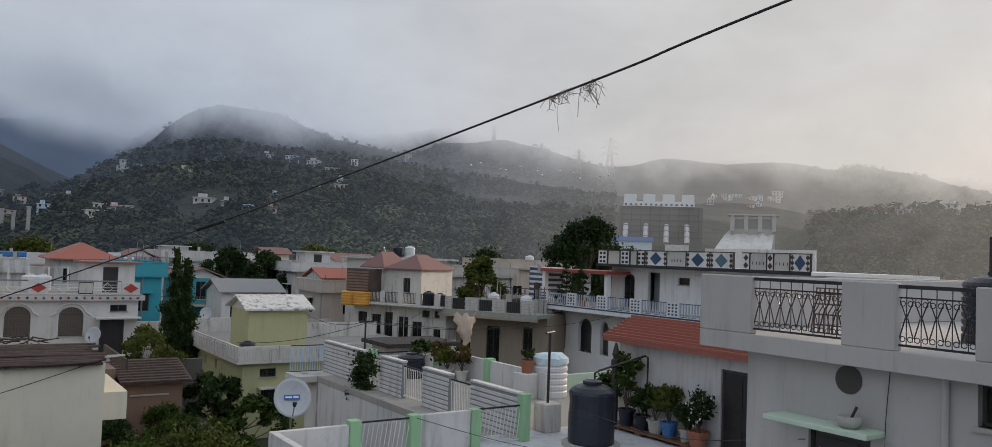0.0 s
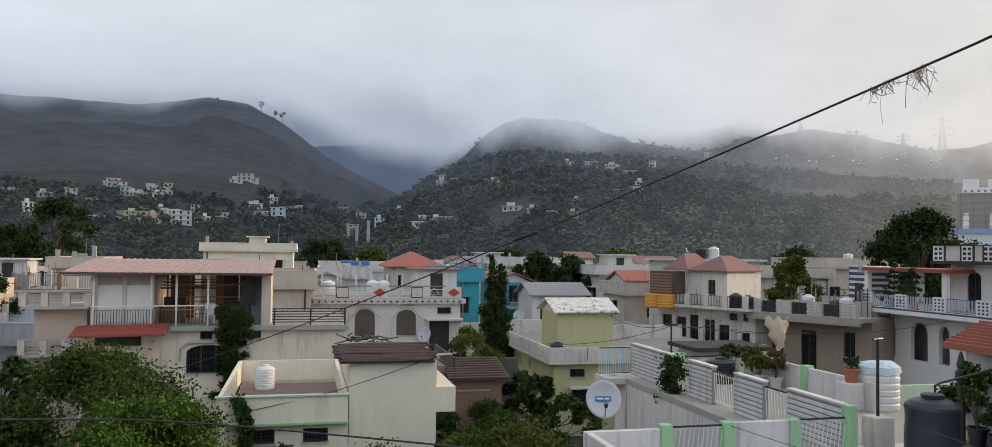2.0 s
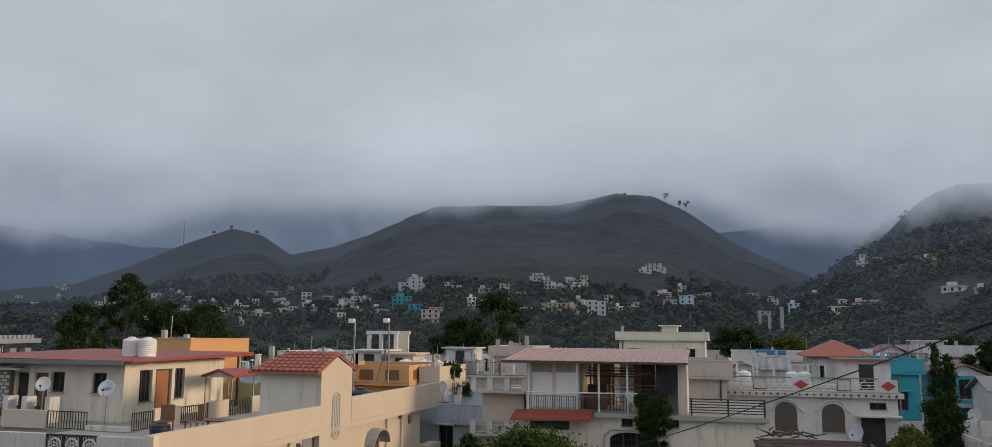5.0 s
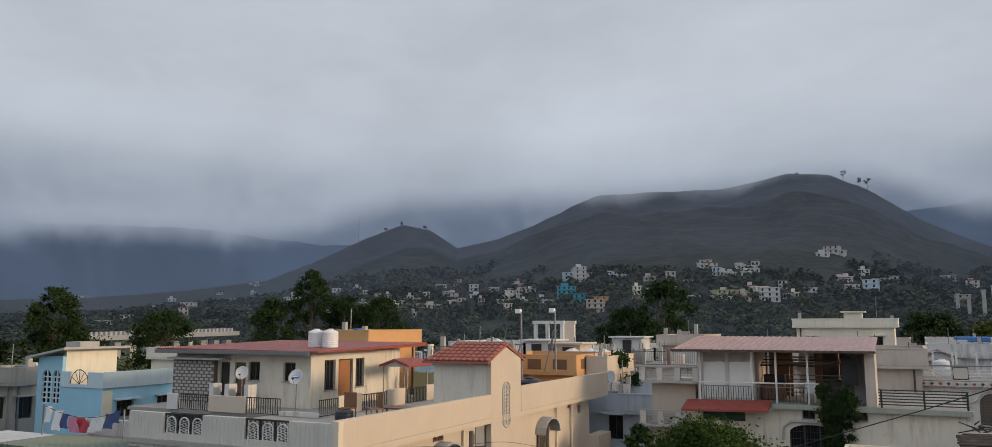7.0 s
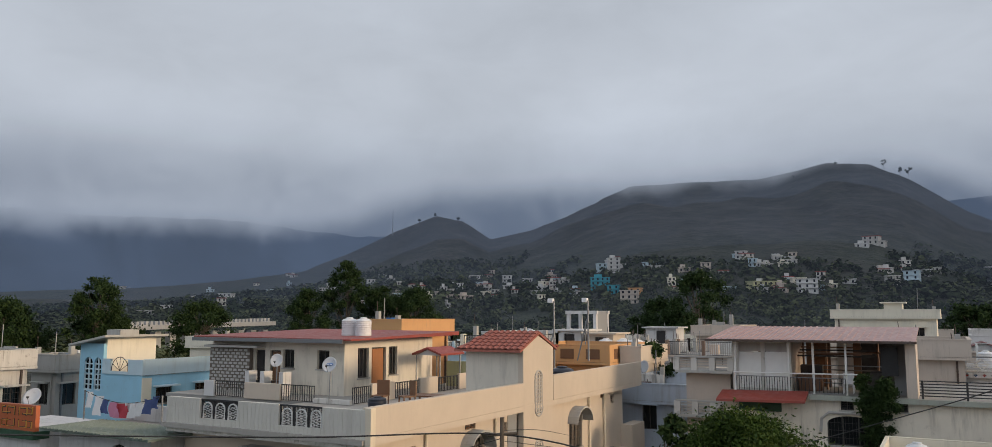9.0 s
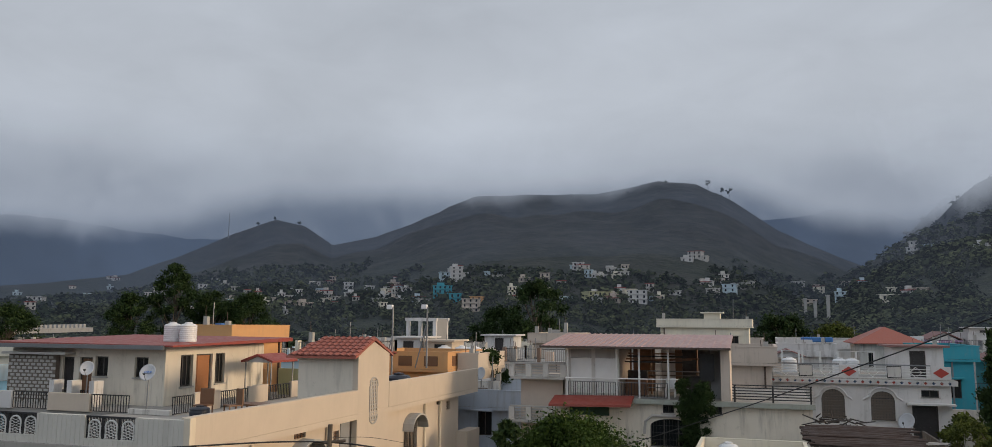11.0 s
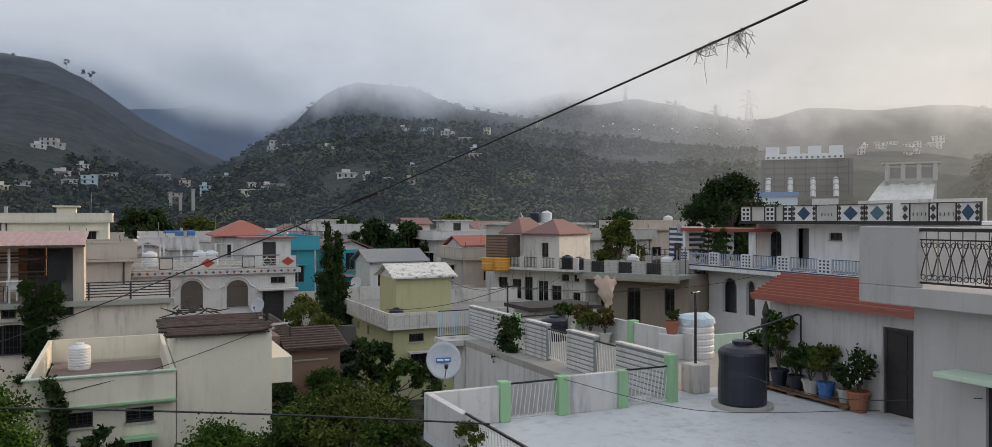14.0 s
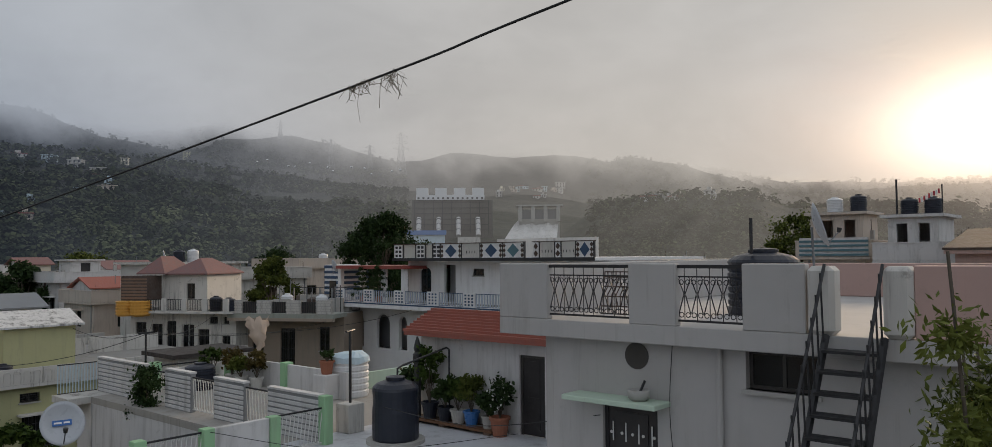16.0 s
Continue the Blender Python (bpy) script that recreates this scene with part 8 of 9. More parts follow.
# pots
def pot(at, r, h, mat, plant_h, plant_r, leaf, count, label, seed, size=0.07, bloom=None):
    t = thing("potted_plant", at, label, "potted plant", "plants in pots")
    part("pot", lathe(B(), at, [(r * 0.7, 0), (r * 0.95, h * 0.85), (r * 1.08, h * 0.86), (r * 1.08, h), (r * 0.9, h), (r * 0.85, h * 0.85), (r * 0.1, h * 0.84)], 16), mat, t)
    rng = random.Random(seed)
    bm = B()
    cl = []
    for i in range(9):
        a, q = rng.uniform(0, 6.28), plant_r * rng.uniform(0.1, 0.75)
        e = (at[0] + q * math.cos(a), at[1] + q * math.sin(a), at[2] + h + plant_h * rng.uniform(0.35, 0.95))
        rod(bm, (at[0], at[1], at[2] + h * 0.84), e, 0.012, 0.006, 5)
        cl.append((e, plant_r * rng.uniform(0.3, 0.5)))
    part("stem", bm, "bark", t)
    foliage("leaves", cl, count, size, leaf, t, seed)
    if bloom:
        foliage("bloom", cl, bloom[1], 0.06, bloom[0], t, seed + 1, long=1.1)
    return t


for i, (y, r, h, mt, ph_, pr, lf, lb) in enumerate(((16.0, 0.2, 0.4, "concrete_pale", 0.75, 0.4, "leaf_dark", "dark leafy plant in a grey pot"), (15.3, 0.22, 0.42, "tank_black", 1.55, 0.42, "leaf_green", "tall leafy plant in a black tub"),
                                                    (14.75, 0.2, 0.36, "tank_black", 0.6, 0.35, "leaf_dark", "low dark plant in a black pot"), (14.3, 0.2, 0.34, "white_old", 0.7, 0.35, "leaf_green", "leafy plant in a white pot"),
                                                    (13.85, 0.2, 0.36, "tank_blue", 0.85, 0.42, "leaf_olive", "olive plant in a blue tub"), (13.3, 0.17, 0.3, "concrete_pale", 0.5, 0.3, "leaf_dark", "small dark plant in a grey pot"))):
    pot((14.85, y, 4.42), r, h, mt, ph_, pr, lf, 900, lb, 60 + i)
pot((14.8, 12.9, 4.3), 0.24, 0.46, "terracotta", 0.8, 0.45, "leaf_dark", 1000, "white-flowering plant in a terracotta pot", 70, bloom=("white_paint", 160))
bd = thing("pot_shelf", (14.85, 14.6, 4.3), "low plank shelf on bricks for pots", "shelf")
part("plank", box(B(), 14.6, 13.0, 4.37, 15.1, 16.3, 4.419), "wood_door", bd)
for y in (13.2, 14.7, 16.1):
    part("brick", box(B(), 14.65, y - 0.1, 4.3, 15.05, y + 0.1, 4.37), "brick_dull", bd)
for x, y, l in ((15.0, 24.9, "leaf_rust"), (14.9, 24.2, "leaf_olive"), (14.6, 25.5, "leaf_green"), (15.1, 23.6, "leaf_rust")):
    pot((x, y, 4.3), 0.22, 0.36, "white_old", 0.8, 0.4, l, 800, "brownish shrub in a white pot on the terrace", int(x * 10))
pot((15.25, 20.1, 5.06), 0.22, 0.4, "terracotta", 0.25, 0.2, "leaf_dark", 200, "terracotta pot on a white plinth", 88)
pz = thing("plinth", (15.25, 20.1, 4.3), "white square masonry plinth on the terrace", "plinth")
part("block", box(B(), 14.97, 19.82, 4.3, 15.49, 20.4, 5.06, 0.02), "white_wall", pz)
MX, MY = 1.95, 0.72
mg = thing("potted_plant", (MX, MY, 7.05), "tall marigold with orange flowers in a pot", "potted plant", "plants in pots")
part("pot", lathe(B(), (MX, MY, 7.05), [(0.13, 0), (0.17, 0.26), (0.19, 0.26), (0.19, 0.32), (0.15, 0.32), (0.02, 0.28)], 16), "terracotta", mg)
bm = B()
cl = []
rng = random.Random(77)
for i in range(38):
    e = (MX + rng.uniform(-0.22, 0.3), MY + rng.uniform(-0.3, 0.12), 7.75 + rng.uniform(0.0, 0.86))
    rod(bm, (MX, MY, 7.33), e, 0.006, 0.003, 5)
    for f in (0.45, 0.6, 0.75, 0.88):
        cl.append((Vector((MX, MY, 7.33)).lerp(Vector(e), f), 0.075))
part("stem", bm, "bark", mg)
foliage("leaves", cl, 62000, 0.0075, "leaf_olive", mg, 78, long=3.0)
foliage("bloom", [(c, 0.02) for c, _ in cl[3::16]], 240, 0.02, "orange_glaze", mg, 79, long=1.2)
# ---- hills: woods, villages, power station and pylons ----
def at_el(a, el, lo=200.0, hi=1600.0):
    """The nearest place on the slope that is seen at a turn and a height in degrees."""
    r = lo
    while r < hi:
        p = polar(a, r)
        if math.degrees(math.atan2(p[2] - EYE, r)) >= el:
            return p, r
        r += 4
    return polar(a, hi), hi


rs = np.random.RandomState(3)
quads, pale = [], []
for _ in range(56000):
    a = rs.uniform(-56, 104)
    r = 190 * (1150 / 190) ** rs.uniform(0, 1)
    p = polar(a, r)
    el = math.degrees(math.atan2(p[2] - EYE, r))
    thin = noise.noise((p[0] / 70, p[1] / 70, 5))
    if (13.2 < a < 16.4 and 235 < r < 330) or (r < 310 and -22 < a < 28 and rs.uniform() < 0.85) or (r < 240 and rs.uniform() < 0.7):
        continue
    if r > 300 and (thin < -0.42 or -21.5 < a < -8.5 or (a > 27 and (r > 800 or el > 3.9 + 2.4 * thin))):
        continue
    h = rs.uniform(2.6, 7.5) * rs.uniform(0.7, 1.1)
    m_ = 46 if r < 330 else 20 if r < 520 else 11
    c = np.array(p) + [0, 0, h * 0.42]
    off = rs.normal(size=(m_, 3)) * [h * 0.27, h * 0.27, h * 0.2]
    nrm = off / (np.linalg.norm(off, axis=1)[:, None] + 1e-6) + [0, 0, 0.8] + rs.normal(size=(m_, 3)) * 0.25
    u = np.cross(nrm, rs.normal(size=(m_, 3)))
    u /= np.linalg.norm(u, axis=1)[:, None]
    v = np.cross(nrm, u)
    v /= np.linalg.norm(v, axis=1)[:, None]
    s = h * (0.12 if m_ > 40 else 0.19 if m_ > 15 else 0.27)
    q = c + off
    light = r < 300 or (-14 < a < 12 and r < 520 and noise.noise((p[0] / 45, p[1] / 45, 9)) > -0.1 + (r - 300) / 500)
    (pale if light else quads).append(np.stack([q - u * s, q + v * s * 0.8, q + u * s, q - v * s * 0.8], 1).reshape(-1, 3))
for pts, mat, label in ((quads, "wood_far", "scattered dark woods over the hillsides"), (pale, "wood_pale", "pale olive trees at the foot of the hills")):
    pts = np.concatenate(pts)
    me = bpy.data.meshes.new("woods")
    me.from_pydata(pts.tolist(), [], np.arange(len(pts)).reshape(-1, 4).tolist())
    me.materials.append(MATS[mat])
    tagged(new("woods", me), label, "woods", kind="stuff")


def hill_house(a, el, w, storeys, mat, seed, roof="flat", depth=None):
    rng = random.Random(seed)
    (x, y, z), r = at_el(a, el)
    h = 2.7 * storeys
    d = depth or w * 0.7
    t = thing("hill_house", (x, y, z - 1), "small %s house on the hillside" % {"white_wall": "white", "cream_wall": "cream", "yellow_wall": "yellow-green", "teal_wall": "blue", "pale_blue_wall": "pale blue", "orange_wall": "orange", "pink_cream_wall": "dull cream", "pink_wall": "dull pink", "white_old": "off-white"}[mat], "house", "houses on the hills")
    q = math.degrees(math.atan2(-x, y)) + rng.uniform(-25, 25)
    m = pose(x, y, z, 0, 0, q)

    def put_(name, bm, mt, parent, label="", kind=""):
        bmesh.ops.transform(bm, matrix=m, verts=bm.verts)
        return part(name, bm, mt, parent, label, kind=kind)

    put_("wall", box(B(), -w / 2, 0, -4, w / 2, d, h), mat, t)
    put_("roof", box(B(), -w / 2 - 0.4, -0.5, h, w / 2 + 0.4, d + 0.3, h + 0.5), mat if roof == "flat" else "tin_red", t)
    n = max(2, int(w / 3.1))
    for s in range(storeys):
        if s:
            put_("balcony", box(B(), -w / 2, -0.9, 3.0 * s - 0.2, w / 2, -0.002, 3.0 * s + 0.05), mat, t)
        bm = B()
        for i in range(n):
            c = -w / 2 + w * (i + 0.5) / n
            box(bm, c - 0.55, -0.05, 3.0 * s + 0.6, c + 0.55, -0.004, 3.0 * s + 2.2)
        put_("window_row", bm, "glass_dark", t, kind="stuff")
    if rng.random() < 0.35:
        put_("roof_room", box(B(), -w * 0.3, d * 0.3, h + 0.5, w * 0.1, d * 0.8, h + 2.6), mat, t)
    return t


pale = ("white_wall", "white_wall", "white_old", "cream_wall", "pink_cream_wall", "white_old", "pale_blue_wall")
seed = 500
for a, el, n, da, de in ((68.3, 1.9, 15, 3.6, 0.75), (77.8, 2.0, 8, 3.2, 0.6), (85.5, 1.0, 7, 4, 0.8), (61.3, 2.2, 9, 2.2, 0.6), (55.6, 3.2, 3, 0.6, 0.4), (45.2, 3.6, 8, 1.5, 0.35), (42.3, 1.9, 6, 2.2, 0.3), (35.8, 2.4, 5, 2.4, 0.4), (39, 4.5, 2, 0.8, 0.2), (51, 2.7, 5, 2.5, 0.6), (26, 1.9, 2, 1.0, 0.2),
                         (24.5, 4.9, 2, 0.8, 0.3), (12.5, 5.6, 4, 4, 0.5), (20, 2.6, 3, 4, 0.6), (-17.5, 4.4, 9, 2.2, 0.35), (-26, 3.75, 4, 3.5, 0.1), (72, 1.0, 6, 4, 0.4), (58, 1.2, 4, 3, 0.3), (30, 2.4, 3, 2, 0.5), (48, 1.6, 4, 3, 0.3), (16, 4.6, 3, 5, 0.5)):
    rg = random.Random(int(a * 10) + 7)
    for i in range(int(n * 1.7)):
        seed += 1
        hill_house(a + rg.uniform(-da, da) * 1.25, el + rg.uniform(-de, de) * 1.3, rg.uniform(4.5, 11), rg.choice((1, 1, 1, 1, 2)), rg.choice(pale), seed, rg.choice(("flat", "flat", "flat", "tin")))
for a, el, w, s, mt in ((56.4, 1.75, 13, 3, "teal_wall"), (55.5, 1.5, 8, 2, "teal_wall"), (54.4, 0.75, 11, 3, "pink_cream_wall"), (54.0, 1.2, 8, 2, "orange_wall"), (45.2, 1.6, 16, 2, "yellow_wall"), (29.4, 1.35, 6.5, 3, "pale_blue_wall"), (26.3, 1.6, 12, 1, "cream_wall"), (6.3, 6.55, 8, 3, "yellow_wall"), (36.4, 1.9, 9, 3, "pale_blue_wall"), (55.4, 2.9, 9, 4, "white_wall"), (31.2, 0.9, 8, 3, "pink_cream_wall"), (42.6, 1.4, 12, 3, "white_wall")):
    seed += 1
    hill_house(a, el, w, s, mt, seed)

for a_, top_ in ((31.55, 1.75), (30.95, 1.55), (30.15, 1.95)):
    (x, y, z), r = at_el(a_, 0.35)
    zt = EYE + r * math.tan(radians(top_))
    t = thing("concrete_pier", (x, y, z - 1), "tall grey concrete pier standing on the hillside", "pier", "piers on the hillside")
    part("shaft", box(B(), x - 0.9, y - 0.9, z - 1, x + 0.9, y + 0.9, zt, 0.1), "concrete_pale", t)
    part("cap", box(B(), x - 1.2, y - 1.2, zt + 0.002, x + 1.2, y + 1.2, zt + 0.6, 0.1), "concrete_pale", t)

# bridge in the left valley
br = thing("road_bridge", polar(80, 300, BASE - 7), "long pale concrete road bridge across the valley", "bridge")
p0, p1 = Vector(polar(90, 230, 4.6)), Vector(polar(79.5, 262, 5.6))
d = (p1 - p0).normalized()
s = Vector((-d.y, d.x, 0))
bm = B()
v = [bm.verts.new(p0 + d * u * (p1 - p0).length + s * w + Vector((0, 0, h))) for h in (0, 1.2) for u in (0, 1) for w in (-3, 3)]
for f in ((0, 1, 3, 2), (4, 6, 7, 5), (0, 2, 6, 4), (1, 5, 7, 3), (0, 4, 5, 1), (2, 3, 7, 6)):
    bm.faces.new([v[i] for i in f])
part("deck", bm, "concrete_pale", br)
for i in range(12):
    c = p0.lerp(p1, (i + 0.5) / 12)
    part("pier", box(B(), c.x - 1, c.y - 1, -8, c.x + 1, c.y + 1, 4.2), "concrete_pale", br)
for i in range(40):
    c = p0.lerp(p1, (i + 0.5) / 40)
    part("rail_block", box(B(), c.x - 0.4, c.y - 0.4, c.z + 1.2, c.x + 0.4, c.y + 0.4, c.z + 2.2), "concrete_pale", br)

# power station: white crenellated intake high on a dark retaining face, four penstocks, blue-roofed hall; spillway beside it
def put_at(m, name, bm, mt, parent, label=""):
    bmesh.ops.transform(bm, matrix=m, verts=bm.verts)
    return part(name, bm, mt, parent, label)


(px, py, pz), pr = at_el(-11.6, 1.1)
m = pose(px, py, pz, 0, 0, math.degrees(math.atan2(-px, py)))
ps = thing("power_station", (px, py, pz - 3), "white crenellated hydropower intake above penstock pipes", "dam")
W = pr * 108 / 1264
up = lambda e: pr * math.tan(radians(e)) - pr * math.tan(radians(1.1))
zt, zb, zw = up(4.75), up(1.5), up(3.9)
put_at(m, "retaining_face", box(B(), -W * 0.56, 2, -6, W * 0.62, 9, zw - 0.02), "rock_dark", ps)
put_at(m, "base_wall", box(B(), -W / 2, 0.5, zw, W / 2, 9, up(4.25)), "white_paint", ps)
for i in range(4):
    c = -W / 2 + W * (0.09 + 0.273 * i)
    put_at(m, "merlon", box(B(), c - W * 0.085, 0.6, up(4.25) + 0.002, c + W * 0.085, 9, zt), "white_paint", ps)
for i in range(14):
    c = -W / 2 + W * (i + 0.5) / 14
    put_at(m, "opening", box(B(), c - W * 0.014, 0.3, up(3.96), c + W * 0.014, 0.496, up(4.08)), "paint_black", ps)
for i in range(6):
    z = zb + (zw - zb) * (i + 0.6) / 6
    put_at(m, "gantry_beam", box(B(), -W * (0.54 - 0.03 * (i % 2)), 1.5, z - 0.22, W * (0.6 - 0.05 * (i % 3)), 1.996, z + 0.1), "iron_dark", ps)
for i in range(9):
    c = -W * 0.52 + W * 1.08 * i / 8
    put_at(m, "gantry_post", box(B(), c - 0.2, 1.55, zb, c + 0.2, 1.99, zw - 0.1), "iron_dark", ps)
for i in range(4):
    c = -W / 2 + W * (0.04 + 0.287 * i)
    pipe = put_at(m, "penstock", tube(B(), [(c, 1.2, up(2.55)), (c, -1.0, up(2.35)), (c, -3.0, up(1.9)), (c, -6.0, up(1.3))], W * 0.036, 12), "white_wall", ps)
    for e, y in ((2.4, -0.5), (2.05, -2.3), (1.65, -4.2)):
        put_at(m, "pipe_collar", rod(B(), (c, y - 0.25, up(e) - 0.1), (c, y + 0.25, up(e) + 0.15), W * 0.043, n=12), "iron_grey", pipe)
put_at(m, "turbine_hall", box(B(), -W * 0.62, -16, -8, -W * 0.08, -9, up(1.35)), "pale_blue_wall", ps)
put_at(m, "hall_roof", box(B(), -W * 0.64, -17, up(1.35) + 0.002, -W * 0.06, -8, up(1.65)), "tank_blue", ps)
put_at(m, "turbine_hall", box(B(), W * 0.1, -15, -8, W * 0.42, -9, up(1.2)), "white_old", ps)
(sx, sy, sz), sr = at_el(-18.0, 0.7)
sp = thing("spillway", (sx, sy, sz - 3), "pale concrete spillway chute with gate piers", "dam")
m = pose(sx, sy, sz, 0, 0, math.degrees(math.atan2(-sx, sy)))
u_ = sr / 1264
up = lambda e: sr * math.tan(radians(e)) - sr * math.tan(radians(0.7))
bm = B()
rows = []
for i in range(9):
    f = i / 8
    e = 2.5 - 1.8 * f
    wl, wr = -32 * u_ - 26 * u_ * f ** 0.7, 30 * u_ - 6 * u_ * f
    y = 6 - 18 * f + 2 * math.sin(f * 5)
    rows.append([bm.verts.new((wl + (wr - wl) * j / 8, y - 0.9 * math.sin(j * 2.1 + i), up(e))) for j in range(9)] + [bm.verts.new((wr, y + 14, up(e) - 6)), bm.verts.new((wl, y + 14, up(e) - 6))])
for a_, b_ in zip(rows, rows[1:]):
    for j in range(11):
        bm.faces.new((a_[j], a_[(j + 1) % 11], b_[(j + 1) % 11], b_[j]))
bm.faces.new(rows[0][::-1]), bm.faces.new(rows[-1])
put_at(m, "chute", bm, "white_weathered", sp)
put_at(m, "gate_sill", box(B(), -33 * u_, 4, -6, 31 * u_, 16, up(2.5)), "concrete_pale", sp)
for i in range(4):
    c = (-31 + 20 * i) * u_
    put_at(m, "pier", box(B(), c - 3 * u_, 1, up(2.3), c + 3 * u_, 14, up(3.4)), "concrete_pale", sp)
for i in range(3):
    c = (-21 + 20 * i) * u_
    put_at(m, "gate", box(B(), c - 7 * u_, 6, up(2.5), c + 7 * u_, 7, up(3.2)), "iron_grey", sp)
put_at(m, "deck", box(B(), -38 * u_, 0.5, up(3.4), 36 * u_, 14.5, up(3.5)), "concrete_pale", sp)


def pylon(a, top, foot):
    """A lattice transmission tower: four legs, braces and three pairs of arms."""
    (x, y, z), r = at_el(a, foot)
    h = EYE + r * math.tan(radians(top)) - z
    t = thing("pylon", (x, y, z), "grey steel lattice transmission pylon", "pylon", "transmission pylons")
    q = radians(a + TURN + 20)
    ex, ey = Vector((math.cos(q), math.sin(q), 0)), Vector((-math.sin(q), math.cos(q), 0))
    o = Vector((x, y, z))
    w = lambda f: h * (0.085 * (1 - f) ** 1.3 + 0.018)
    P = lambda i, f: o + ex * (w(f) * (1 if i in (0, 1) else -1)) + ey * (w(f) * (1 if i in (1, 2) else -1)) + Vector((0, 0, h * f))
    th = r * 0.00032
    for i in range(4):
        bm = B()
        for k_ in range(6):
            rod(bm, P(i, k_ / 6), P(i, (k_ + 1) / 6), th, n=4)
        part("leg", bm, "iron_grey", t)
        bm = B()
        for k_ in range(8):
            rod(bm, P(i, k_ / 8), P((i + 1) % 4, (k_ + 1) / 8), th * 0.6, n=4)
            rod(bm, P((i + 1) % 4, k_ / 8), P(i, (k_ + 1) / 8), th * 0.6, n=4)
        part("bracing", bm, "iron_grey", t)
    for f, l in ((0.62, 0.19), (0.76, 0.21), (0.9, 0.17)):
        for sg in (-1, 1):
            bm = B()
            tip = o + ex * (sg * h * l) + Vector((0, 0, h * f))
            for i in ((0, 1) if sg > 0 else (2, 3)):
                rod(bm, P(i, f - 0.03), tip, th * 0.7, n=4)
                rod(bm, P(i, f + 0.05), tip, th * 0.7, n=4)
            rod(bm, tip, tip - Vector((0, 0, h * 0.06)), th * 0.8, n=5)
            part("arm", bm, "iron_grey", t)
    return t


pylon(-8.1, 8.74, 5.7)
pylon(-3.2, 8.2, 5.9)
pylon(-5.9, 7.85, 5.9)
pylon(0.24, 9.4, 8.0)
for i in range(12):
    a, el = 1.8 - 0.9 * i + 0.3 * math.sin(i * 2.3), 6.5 - 0.055 * i + 0.22 * math.sin(i * 1.9)
    x, y, _ = polar(a, 540)
    t = thing("marker_ball", (x, y, EYE + 540 * math.tan(radians(el))), "pale warning ball on a power line", "marker ball", "warning balls on the power lines")
    part("ball", lathe(B(), (x, y, EYE + 540 * math.tan(radians(el)) - 0.7), [(0.1, 0), (0.6, 0.25), (0.8, 0.7), (0.6, 1.15), (0.1, 1.4)], 10), "white_paint", t)
mast = thing("radio_mast", polar(71.2, 960), "thin lattice radio mast on the hill", "mast")
mx, my, mz = polar(71.2, 960)
part("mast", rod(B(), (mx, my, mz - 3), (mx, my, mz + 30), 0.5, 0.3, 5), "iron_grey", mast)
# lone trees on the crest
for i, (a, h) in enumerate(((37.6, 13), (36.2, 14), (36.7, 9), (43.2, 4), (40.5, 4), (66.5, 6), (68.2, 5), (69.3, 5))):
    x, y, z = polar(a, 975)
    tree("crest_tree", "lone tree on the hill crest", (x, y, z - 1), h, h * 0.33, 0, 260, 1.0, "wood_far", 700 + i, 0.3, 0.55, 9)
# ---- cables, poles and clutter ----
def cable(label, pts, r, name="cable"):
    t = thing(name, pts[0], label, "cable")
    pts = [Vector(p) for p in pts]
    out = []
    for i in range(len(pts) - 1):
        p0, p1, p2, p3 = pts[max(i - 1, 0)], pts[i], pts[i + 1], pts[min(i + 2, len(pts) - 1)]
        for j in range(8):
            f = j / 8
            out.append(0.5 * ((2 * p1) + (p2 - p0) * f + (2 * p0 - 5 * p1 + 4 * p2 - p3) * f * f + (3 * p1 - p0 - 3 * p2 + p3) * f ** 3))
    out.append(pts[-1])
    part("wire", tube(B(), out, r, 6), "cable_black", t)
    return t


main = cable("thick black overhead cable running down to the houses", [(5.3, -3.0, 11.35), (4.25, 3.24, 10.18), (4.08, 4.94, 9.9), (2.76, 9.93, 8.83), (0.85, 13.2, 7.76), (-0.63, 15.88, 6.95), (-3.44, 19.67, 5.62), (-6.2, 23.6, 4.5)], 0.009)
part("splice", tube(B(), [(2.86, 9.6, 8.9), (2.76, 9.93, 8.835), (2.68, 10.1, 8.79)], 0.024, 8), "cable_black", main)
ne = thing("straw_tuft", (4.08, 4.94, 9.85), "tuft of dry straw caught on the cable", "straw")
rng = random.Random(4)
bm = B()
along = Vector((0.24, -0.94, 0.2))
for i in range(60):
    f = rng.choice((rng.uniform(-0.26, -0.02), rng.uniform(0.05, 0.2)))
    p = Vector((4.08, 4.94, 9.9)) + along * f
    hang = 0.10 if f > 0.03 else 0.05
    q = p + along * rng.gauss(0, 0.04) + Vector((rng.gauss(0, 0.02), 0, -abs(rng.gauss(hang * 0.4, 0.03))))
    e = q + along * rng.gauss(0, 0.05) + Vector((rng.gauss(0, 0.02), 0, -abs(rng.gauss(hang * 0.4, hang * 0.4))))
    tube(bm, [p + Vector((0, 0, rng.uniform(-0.01, 0.02))), q, e], 0.0022, 4)
tube(bm, [(4.05, 5.08, 9.85), (4.05, 5.1, 9.72), (4.05, 5.07, 9.58)], 0.0016, 4)
part("straw", bm, "straw", ne)
pl = thing("cable_pole", (-7.88, 14.2, BASE), "thin weathered wooden cable pole", "pole")
part("pole", rod(B(), (-7.95, 14.2, BASE), (-7.88, 14.2, 6.6), 0.06, 0.045), "bark", pl)
part("crossarm", rod(B(), (-8.15, 14.1, 6.25), (-7.6, 14.3, 6.3), 0.03), "bark", pl)
